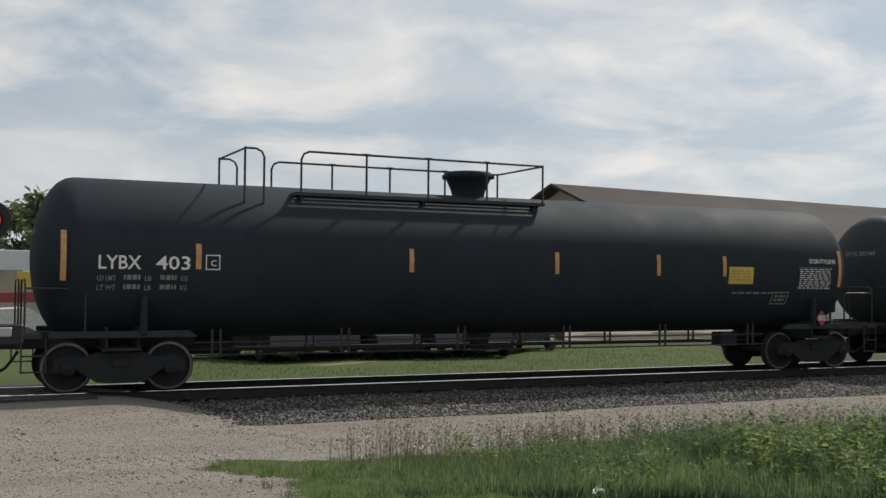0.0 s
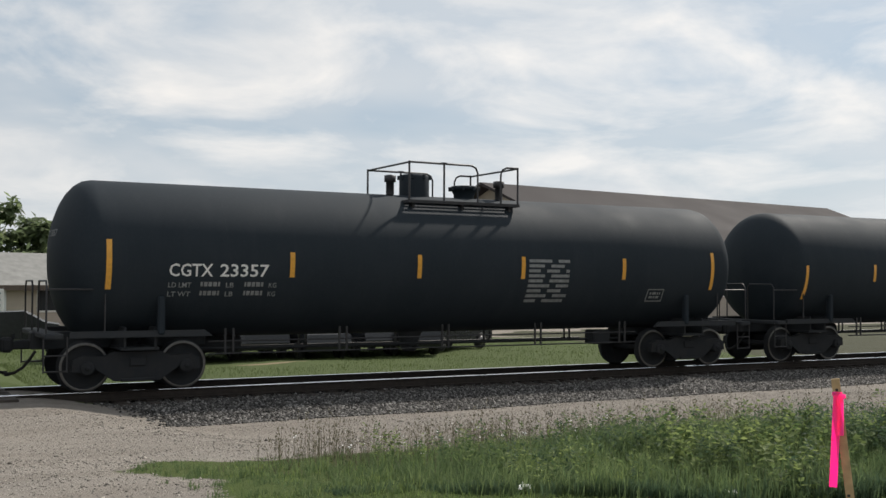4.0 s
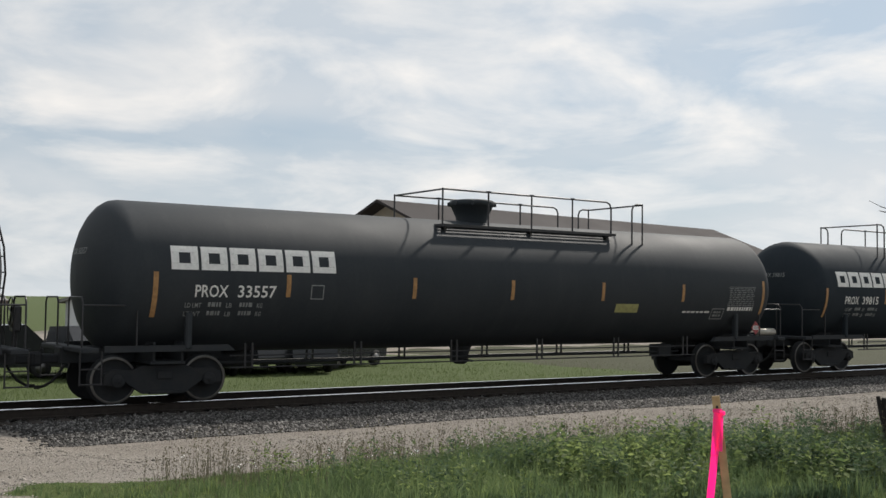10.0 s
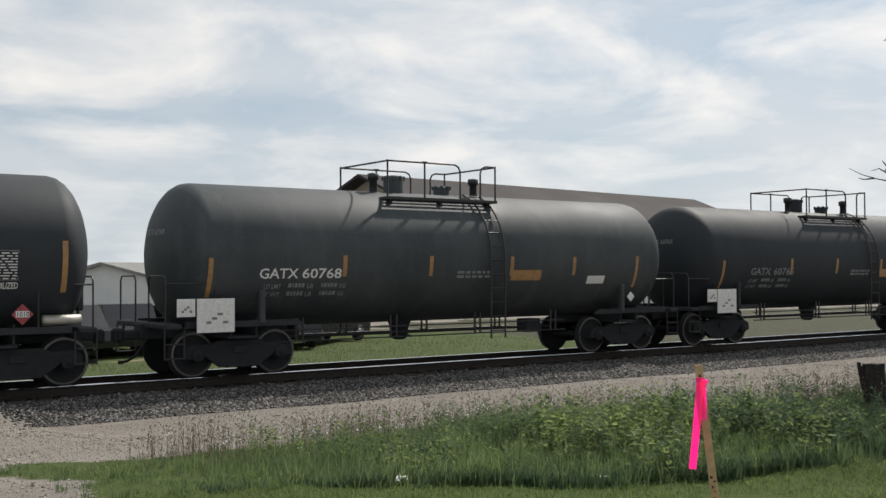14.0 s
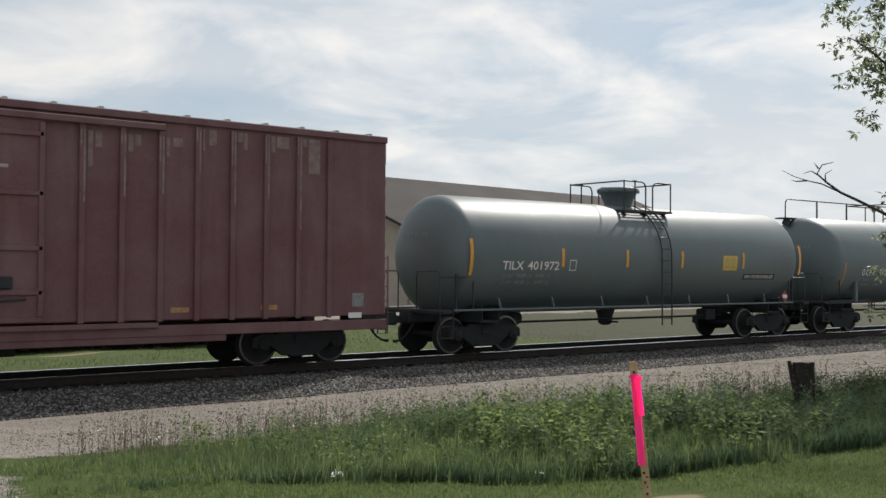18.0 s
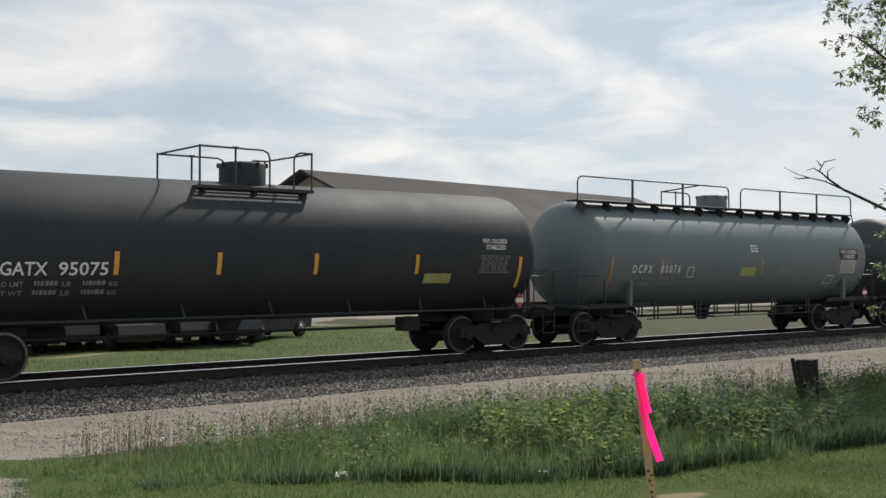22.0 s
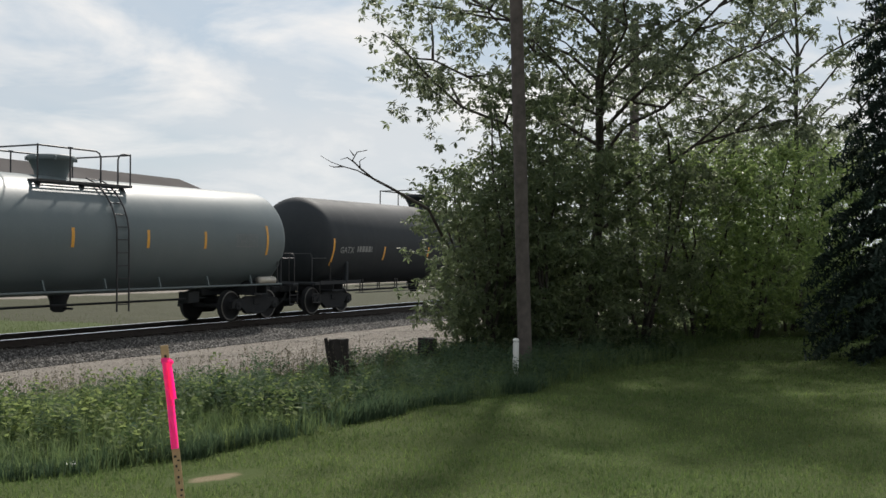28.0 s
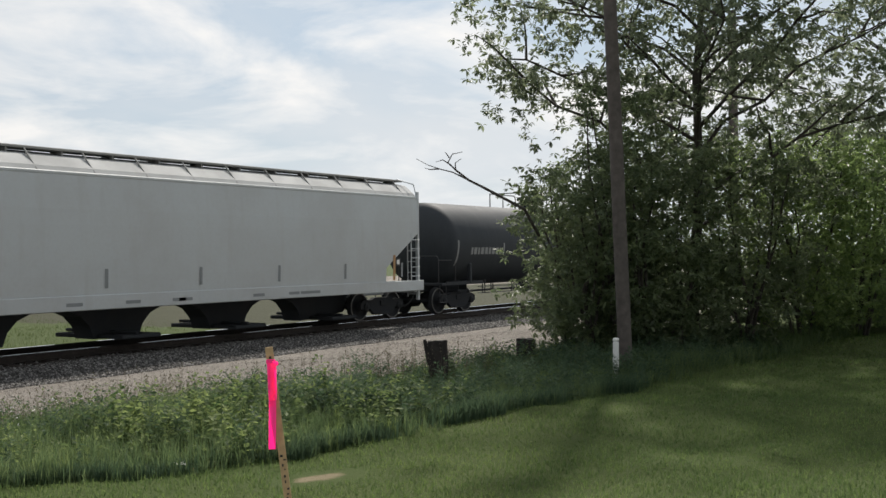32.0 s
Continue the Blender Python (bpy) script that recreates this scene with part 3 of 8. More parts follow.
tie_me = Shape().box((0, 0, 0), (0.22, 2.6, 0.17), None, 0.015).mesh("tie", TIE)
plate_me = Shape().box((0, 0, 0), (0.19, 0.34, 0.02), None, 0.005).mesh("tie_plate", RAIL_SIDE)
for i in range(170):
    x = 3.9 + 0.53 * i + random.uniform(-0.03, 0.03)
    tie = part("tie", tie_me, TIE, track, "", pose(x, random.uniform(-0.04, 0.04), -0.29, 0, 0, random.uniform(-1, 1)))
    if i < 60:
        for side in (-1, 1):
            part("tie_plate", plate_me, RAIL_SIDE, tie, "", pose(0, side * 0.7535, 0.09))
rest = Shape()
for i in range(520):
    for x in ((-6 - 0.53 * i), 94.5 + 0.53 * i):
        rest.box((x, 0, -0.29), (0.22, 2.6, 0.17))
tagged(part("far_ties", rest, TIE, track), "", "", "", "stuff")
cross = Shape()
for y in (-1.35, -1.02, -0.45, 0.0, 0.45, 1.02, 1.35):
    cross.box((-3.2, y, -0.055), (11.5, 0.3, 0.1), None, 0.012)
part("crossing_panel", cross, TIE, track, "timber crossing planks between the rails")


def pebbles(name, mat, count, xr, yr, size, keep, label, seed, lift=0.3):
    """Loose stones as eight-sided lumps, strewn where keep(x, y) allows."""
    rng = np.random.default_rng(seed)
    x, y = rng.uniform(*xr, count), rng.uniform(*yr, count)
    k = keep(x, y)
    x, y = x[k], y[k]
    n = len(x)
    s = rng.uniform(*size, n)
    base = np.array([(1, 0, 0), (0, 1, 0), (-1, 0, 0), (0, -1, 0), (0.15, 0.1, 0.8), (0, 0, -0.7)])
    tri = np.array([(0, 1, 4), (1, 2, 4), (2, 3, 4), (3, 0, 4), (1, 0, 5), (2, 1, 5), (3, 2, 5), (0, 3, 5)])
    jit = base[None] * rng.uniform(0.65, 1.35, (n, 6, 1)) + rng.normal(0, 0.12, (n, 6, 3))
    a = rng.uniform(0, 2 * np.pi, n)
    c, q = np.cos(a)[:, None], np.sin(a)[:, None]
    vx, vy, vz = jit[..., 0] * c - jit[..., 1] * q, jit[..., 0] * q + jit[..., 1] * c, jit[..., 2]
    v = np.stack([vx * s[:, None] + x[:, None], vy * s[:, None] + y[:, None], vz * s[:, None] * 0.8 + (ground_z(x, y) + s * lift)[:, None]], -1)
    f = (np.arange(n) * 6)[:, None, None] + tri[None]
    ob = new(name, numpy_mesh(name, v.reshape(-1, 3), f.reshape(-1, 3), mat))
    return tagged(ob, label, "stones", "", "stuff")


pebbles("ballast_stones", BALLAST, 95000, (3, 46), (-3.4, -1.0), (0.018, 0.043), lambda x, y: (x > 4.2 + 0.3 * np.abs(y + 1) + np.random.default_rng(3).normal(0, 0.25, len(x))), "crushed grey ballast stones beside the rails", 11)
pebbles("ballast_stones_inner", BALLAST, 9000, (4, 46), (-1.0, 1.4), (0.028, 0.055), lambda x, y: x > 4.2, "crushed grey ballast stones between the ties", 12)
pebbles("gravel_stones", PEBBLE, 90000, (-2, 32), (-13.5, -2.6), (0.004, 0.016), lambda x, y: ((y > road_back(x)) | (x < drive_edge(y))), "tan gravel stones strewn over the lane", 13, 0.15)
pebbles("coarse_gravel", PEBBLE, 2400, (-1, 30), (-9.5, -3.0), (0.014, 0.036), lambda x, y: (np.sin(x * 1.7 + y) + np.sin(y * 2.1) > 0.5), "stray ballast stones on the gravel lane", 14, 0.2)


# ---- the train ----
SPEED = (14.073, 0.05957, -0.000718)


# small lags of the train behind its steady pace, at whole seconds
LAG_T = (0, 1, 2, 3, 6, 7, 8, 9, 10, 11, 12, 13, 14, 17, 18, 19, 20, 21, 22, 23, 24, 25, 26, 29, 30, 31, 32)
LAG = (0.23, -0.22, -1.44, -2.05, -3.46, -4.3, -3.92, -4.55, -4.74, -4.29, -4.71, -4.21, -4.76, -5.43, -5.06, -5.24, -4.56, -4.89, -3.86, -3.5, -3.24, -3.26, -4.16, -4.92, -3.44, -4.76, -4.78)


def run(t):
    """How far the train has gone after t seconds."""
    return SPEED[0] * t + SPEED[1] * t * t + SPEED[2] * t**3 - float(np.interp(t, LAG_T, LAG))


CARS, AXLES = [], []
WHEEL_R = 0.457

# shared parts of the trucks
wheel = Shape()
for side in (-1, 1):
    prof = [(0.66, 0.1), (0.68, 0.3), (0.655, 0.4), (0.655, 0.485), (0.685, 0.485), (0.70, 0.46), (0.80, 0.452)]
    wheel.m = 0
    wheel.spin([(side * a, r) for a, r in prof], "y", n=36, close=False)
    wheel.m = 1
    wheel.spin([(side * 0.80, 0.452), (side * 0.806, 0.44), (side * 0.802, 0.405)], "y", n=36, close=False)
    wheel.m = 0
    wheel.spin([(side * 0.802, 0.405), (side * 0.765, 0.38), (side * 0.75, 0.2), (side * 0.81, 0.15), (side * 0.84, 0.12), (side * 0.84, 0.001)], "y", n=36, close=False)
    for k in range(3):
        a = k * 2.094 + 0.4
        wheel.rod((0.3 * math.sin(a), side * 0.752, 0.3 * math.cos(a)), (0.3 * math.sin(a), side * 0.762, 0.3 * math.cos(a)), 0.03, 8)
wheel.rod((0, -0.98, 0), (0, 0.98, 0), 0.075, 12)
WHEEL_ME = wheel.mesh("wheelset", [TRUCK, WHEEL_RIM])
frame_out = [(-1.18, 0.40), (-1.16, 0.60), (-0.98, 0.68), (-0.62, 0.66), (-0.42, 0.74), (0.42, 0.74), (0.62, 0.66), (0.98, 0.68), (1.16, 0.60), (1.18, 0.40), (1.0, 0.38), (0.98, 0.5), (0.84, 0.52), (0.74, 0.42), (0.42, 0.2), (-0.42, 0.2), (-0.74, 0.42), (-0.84, 0.52), (-0.98, 0.5), (-1.0, 0.38)]
FRAME_ME = {}
for side in (-1, 1):
    sh = Shape()
    sh.slab(frame_out, side * 0.92, side * 1.06)
    for x in (-0.91, 0.91):
        sh.spin([(side * 0.9, 0.13), (side * 1.1, 0.13), (side * 1.115, 0.11), (side * 1.115, 0.001)], "y", (x, 0, 0.457), 14)
        sh.spin([(side * 1.1, 0.05), (side * 1.135, 0.05), (side * 1.135, 0.001)], "y", (x, 0, 0.457), 8)
    for x in (-0.16, 0, 0.16):
        sh.spin([(0.24, 0.065), (0.46, 0.065)], "z", (x, side * 0.99, 0.0), 10)
    sh.box((0, side * 0.99, 0.22), (0.62, 0.26, 0.06), None, 0.01)
    sh.box((0, side * 1.075, 0.56), (0.3, 0.04, 0.16), None, 0.01)
    FRAME_ME[side] = sh.mesh("side_frame", TRUCK)
bol = Shape().box((0, 0, 0.54), (0.34, 2.0, 0.22), None, 0.03).box((0, 0, 0.68), (0.5, 0.5, 0.08), None, 0.02)
for x in (-0.42, 0.42):
    bol.rod((x, -0.85, 0.42), (x, 0.85, 0.42), 0.045, 8)
    for y in (-0.75, 0.75):
        bol.box((x * 1.06, y, 0.44), (0.07, 0.1, 0.34), None, 0.015)
BOLSTER_ME = bol.mesh("truck", TRUCK)
coup = Shape().box((0.2, 0, 0.86), (0.5, 0.16, 0.18), None, 0.03).box((-0.02, 0.03, 0.86), (0.2, 0.3, 0.28), None, 0.05).box((-0.1, -0.1, 0.86), (0.1, 0.12, 0.26), None, 0.03)
coup.rod((0.1, 0, 0.97), (0.1, 0, 1.06), 0.03, 8)
COUPLER_ME = coup.mesh("coupler", TRUCK)
hose = Shape()
hose.tube([(0.45, -0.3, 0.75), (0.36, -0.28, 0.6), (0.24, -0.24, 0.44), (0.1, -0.2, 0.35), (-0.02, -0.18, 0.33)], 0.028, 6)
hose.box((-0.02, -0.18, 0.33), (0.1, 0.06, 0.07), None, 0.01)
HOSE_ME = hose.mesh("air_hose", RUBBER)
brk = Shape()
ring = [(0.0, 0.28 * math.cos(a), 0.28 * math.sin(a)) for a in [2 * math.pi * k / 20 for k in range(21)]]
brk.tube([(0, y, z + 1.75) for _, y, z in ring], 0.015, 6)
for k in range(4):
    a = k * math.pi / 2 + 0.4
    brk.rod((0, 0, 1.75), (0, 0.28 * math.cos(a), 1.75 + 0.28 * math.sin(a)), 0.012, 5)
brk.box((0.09, 0, 1.62), (0.16, 0.3, 0.5), None, 0.03).rod((0.1, 0, 1.4), (0.1, 0, 1.0), 0.03, 6)
BRAKE_ME = brk.mesh("hand_brake", RAILING)


NUDGE = 0.2


def add_trucks(car, length, inset=2.17, right=None, slide=0.0):
    start = NUDGE + slide
    for x in (start + inset, start + length - (right or inset)):
        tr = part("truck", BOLSTER_ME, TRUCK, car, "three-piece rusty steel truck", pose(x, 0, 0))
        for side in (-1, 1):
            part("side_frame", FRAME_ME[side], TRUCK, tr)
        for dx in (-0.91, 0.91):
            AXLES.append((part("wheelset", WHEEL_ME, TRUCK, tr, "steel wheels with worn bright rims", pose(dx, 0, WHEEL_R)), dx, len(CARS)))
    for x, turn in ((start + 0.02, 0), (start + length - 0.02, 180)):
        part("coupler", COUPLER_ME, TRUCK, car, "", pose(x, 0, 0, 0, 0, turn))
        part("air_hose", HOSE_ME, RUBBER, car, "", pose(x, 0, 0, 0, 0, turn))


class Side:
    """The curved near flank of a tank: flat marks are laid on it, a little proud."""

    def __init__(self, car, radius, mid):
        self.car, self.r, self.zc = car, radius, mid

    def y(self, z, proud):
        r = self.r + proud
        return -math.sqrt(max(r * r - (z - self.zc) ** 2, 0.02))

    def word(self, text, x, z, height, width, mat, name="lettering", label="", proud=0.006):
        pts, fs, w = lettering(text, height)
        k = width / w if width else 1.0
        sh = Shape().put([(x + u * k, self.y(z + v, proud), z + v) for u, v in pts], fs)
        return part(name, sh, mat, self.car, label)

    def panel(self, name, x0, x1, z0, z1, mat, label="", proud=0.006, skew=0.0):
        sh = Shape()
        n = max(2, int(abs(z1 - z0) / 0.12) + 1)
        ps = []
        for i in range(n + 1):
            z = z0 + (z1 - z0) * i / n
            ps += [(x0 + skew * i / n, self.y(z, proud), z), (x1 + skew * i / n, self.y(z, proud), z)]
        sh.put(ps, [(2 * i, 2 * i + 1, 2 * i + 3, 2 * i + 2) for i in range(n)])
        return part(name, sh, mat, self.car, label)

    def bars(self, name, x0, x1, z0, z1, rows, mat, label="", seed=1, proud=0.008, fill=0.6, word=0.14):
        """Writing too small to read: rows of short bars."""
        rng = random.Random(seed)
        sh = Shape()
        h = (z1 - z0) / rows
        for i in range(rows):
            z, x = z0 + h * i + h * 0.2, x0
            while x < x1 - 0.03:
                w = min(rng.uniform(0.5, 1.4) * word, x1 - x)
                sh.put([(x, self.y(z, proud), z), (x + w, self.y(z, proud), z), (x + w, self.y(z + h * fill, proud), z + h * fill), (x, self.y(z + h * fill, proud), z + h * fill)], [(0, 1, 2, 3)])
                x += w + word * 0.35
        return tagged(part(name, sh, mat, self.car), label, "", "", "stuff")

    def outline(self, x0, x1, z0, z1, mat, wide=0.02, name="stencil_frame"):
        sh = Shape()
        for a, b, c, d in ((x0, x1, z0, z0 + wide), (x0, x1, z1 - wide, z1), (x0, x0 + wide, z0 + wide, z1 - wide), (x1 - wide, x1, z0 + wide, z1 - wide)):
            sh.put([(a, self.y(c, 0.006), c), (b, self.y(c, 0.006), c), (b, self.y(d, 0.006), d), (a, self.y(d, 0.006), d)], [(0, 1, 2, 3)])
        part(name, sh, mat, self.car)

    def placard(self, x, z, text, back, size=0.19):
        y0 = min(self.y(z, 0.05), -1.46)
        sh = Shape()
        sh.slab([(x, z - size), (x + size, z), (x, z + size), (x - size, z)], y0, y0 - 0.012)
        ob = part("placard", sh, back, self.car, "diamond hazard placard in its holder")
        s2 = Shape().put([(x - size * 0.62, y0 - 0.015, z - 0.05), (x + size * 0.62, y0 - 0.015, z - 0.05), (x + size * 0.62, y0 - 0.015, z + 0.06), (x - size * 0.62, y0 - 0.015, z + 0.06)], [(0, 1, 2, 3)])
        part("placard_band", s2, WHITE, ob)
        if text:
            pts, fs, w = lettering(text, 0.08)
            part("placard_number", Shape().put([(x - w / 2 + u, y0 - 0.019, z - 0.035 + v) for u, v in pts], fs), INK, ob)

    def spray(self, x0, x1, z0, z1, mat, strokes, seed, wide=0.03, name="spray_stroke", proud=0.009, label=""):
        """A tangle of sprayed lines: plain curved strokes, no letters."""
        rng = random.Random(seed)
        sh = Shape()
        for k in range(strokes):
            cx = x0 + (x1 - x0) * (k + 0.5) / strokes
            rx, rz = (x1 - x0) / strokes * rng.uniform(0.45, 0.9), (z1 - z0) * rng.uniform(0.25, 0.5)
            cz, a0, da = (z0 + z1) / 2 + rng.uniform(-0.15, 0.15) * (z1 - z0), rng.uniform(0, 6.28), rng.uniform(3.0, 6.0)
            lean, pts = rng.uniform(-0.3, 0.4), []
            for i in range(15):
                a = a0 + da * i / 14
                z = min(max(cz + rz * math.sin(a), z0), z1)
                pts.append((cx + rx * math.cos(a) + lean * (z - cz), z))
            for (ax, az), (bx, bz) in zip(pts, pts[1:]):
                d = math.hypot(bx - ax, bz - az) or 1
                ox, oz = -(bz - az) / d * wide / 2, (bx - ax) / d * wide / 2
                q = [(ax + ox, az + oz), (ax - ox, az - oz), (bx - ox, bz - oz), (bx + ox, bz + oz)]
                pr = proud + 0.0004 * k
                sh.put([(u, self.y(w, pr), w) for u, w in q], [(0, 1, 2, 3)])
        return tagged(part(name, sh, mat, self.car), label, "", "", "stuff")


def sprayed_block(fl, sh, ring, wide, proud):
    """A closed sprayed outline on a tank's flank, laid in short flat strokes."""
    for (ax, az), (bx, bz) in zip(ring, ring[1:] + ring[:1]):
        n = max(2, int(math.hypot(bx - ax, bz - az) / 0.09))
        ox, oz = (bz - az), -(bx - ax)
        d = math.hypot(ox, oz) * 2 / wide
        for i in range(n):
            u, v = i / n, (i + 1.15) / n
            q = [(ax + (bx - ax) * u + ox / d, az + (bz - az) * u + oz / d), (ax + (bx - ax) * u - ox / d, az + (bz - az) * u - oz / d), (ax + (bx - ax) * v - ox / d, az + (bz - az) * v - oz / d), (ax + (bx - ax) * v + ox / d, az + (bz - az) * v + oz / d)]
            sh.put([(x, fl.y(z, proud + 0.0005 * i), z) for x, z in q], [(0, 1, 2, 3)])


def tank_shape(x0, x1, r, zc, depth, n=56):
    sh = Shape()
    prof = [(x0 + depth * (1 - math.sin(math.pi / 2 * k / 8)), max(r * math.cos(math.pi / 2 * k / 8), 0.01)) for k in range(8, -1, -1)]
    body = prof + [(x, r) for x in np.linspace(x0 + depth, x1 - depth, 6)[1:-1]] + [(x0 + x1 - h, q) for h, q in reversed(prof)]
    return sh.spin(body, "x", (0, 0, zc), n)


def railing_run(x0, x1, y, z, posts, h=0.64):
    """A pipe rail with rounded ends on flat posts."""
    sh = Shape()
    sh.tube([(x0, y, z), (x0, y, z + h - 0.16), (x0 + 0.05, y, z + h - 0.05), (x0 + 0.16, y, z + h), (x1 - 0.16, y, z + h), (x1 - 0.05, y, z + h - 0.05), (x1, y, z + h - 0.16), (x1, y, z)], 0.023)
    for x in np.linspace(x0, x1, posts)[1:-1]:
        sh.box((x, y, z + h / 2 - 0.08), (0.075, 0.025, h + 0.14))
    return sh


def grate(x0, x1, y0, y1, z):
    """The rim of a platform, one welded ring."""
    ps = []
    for h in (z - 0.035, z + 0.03):
        for e in (-0.025, 0.025):
            ps += [(x0 + e, y0 + e, h), (x1 - e, y0 + e, h), (x1 - e, y1 - e, h), (x0 + e, y1 - e, h)]
    fs = []
    for k in range(4):
        q = (k + 1) % 4
        fs += [(k, q, 8 + q, 8 + k), (4 + q, 4 + k, 12 + k, 12 + q), (8 + k, 8 + q, 12 + q, 12 + k), (q, k, 4 + k, 4 + q)]
    return Shape().put(ps, fs)


def grate_bars(deck, x0, x1, y, wide, z):
    for k in range(4):
        part("grate_bar", Shape().box(((x0 + x1) / 2, y + wide * (k - 1.5) / 4.4, z), (x1 - x0 - 0.05, 0.035, 0.03)), RAILING, deck)


def corner_rail(x0, x1, y, z0, z1, high, posts):
    """A pipe rail with a square corner at x0 and a rounded end at x1."""
    q = 1 if x1 > x0 else -1
    r = 0.023
    sh = Shape().rod((x0, y, z0), (x0, y, high + r), r, 6)
    sh.tube([(x0, y, high), (x1 - q * 0.16, y, high), (x1 - q * 0.05, y, high - 0.05), (x1, y, high - 0.16), (x1, y, z1)], r)
    for k in range(posts):
        x = x0 + (x1 - x0) * (k + 1) / (posts + 1)
        sh.rod((x, y, z0), (x, y, high), r, 6).box((x, y, high + 0.005), (0.14, 0.03, 0.05))
    return sh


def dome_shape(x, z, r, h, flared):
    sh = Shape()
    if flared:
        prof = [(-0.1, r * 0.72), (0.0, r * 0.72), (h * 0.25, r * 0.78), (h * 0.75, r), (h * 0.78, r * 1.08), (h, r * 1.08), (h + 0.03, r * 0.98), (h + 0.05, 0.01)]
    else:
        prof = [(-0.1, r), (h * 0.85, r), (h * 0.95, r * 0.96), (h, r * 0.8), (h + 0.03, 0.01)]
    sh.spin(prof, "z", (x, 0, z), 20)
    for k in range(8):
        a = k * math.pi / 4 + 0.2
        q = r * (1.1 if flared else 1.02)
        sh.box((x + q * math.cos(a), q * math.sin(a), z + h * 0.86), (0.06, 0.06, 0.1), None, 0.01)
    return sh


def ladder(x, r, zc, z0, wide=0.42):
    """A ladder that hugs the near flank from the platform down to z0."""
    sh = Shape()
    pts = []
    for k in range(9):
        a = math.radians(18 + 88 * k / 8)
        pts.append((-(r + 0.07) * math.sin(a), zc + (r + 0.07) * math.cos(a)))
    pts = [p for p in pts if p[1] > zc - 0.3] + [(-(r + 0.07), zc - 0.5), (-(r + 0.07), z0)]
    for dx in (-wide / 2, wide / 2):
        sh.tube([(x + dx, y, z) for y, z in pts], 0.022)
    total = [0.0]
    for (a, b), (c, d) in zip(pts, pts[1:]):
        total.append(total[-1] + math.hypot(c - a, d - b))
    s = 0.1
    while s < total[-1]:
        i = max(k for k in range(len(total)) if total[k] <= s)
        f = (s - total[i]) / (total[i + 1] - total[i])
        y, z = pts[i][0] + f * (pts[i + 1][0] - pts[i][0]), pts[i][1] + f * (pts[i + 1][1] - pts[i][1])
        sh.rod((x - wide / 2, y, z), (x + wide / 2, y, z), 0.014, 5)
        s += 0.33
    return sh


def under_rail(x0, x1, y, r, zc, posts):
    """The low safety rails that run below a tank between its trucks."""
    sh = Shape()
    for z in (0.9, 0.66):
        sh.rod((x0, y, z), (x1, y, z), 0.016, 6)
    for x in np.linspace(x0 + 0.4, x1 - 0.4, posts):
        for dx in (-0.08, 0.08):
            sh.box((x + dx, y, 0.9), (0.04, 0.03, 0.5))
    return sh


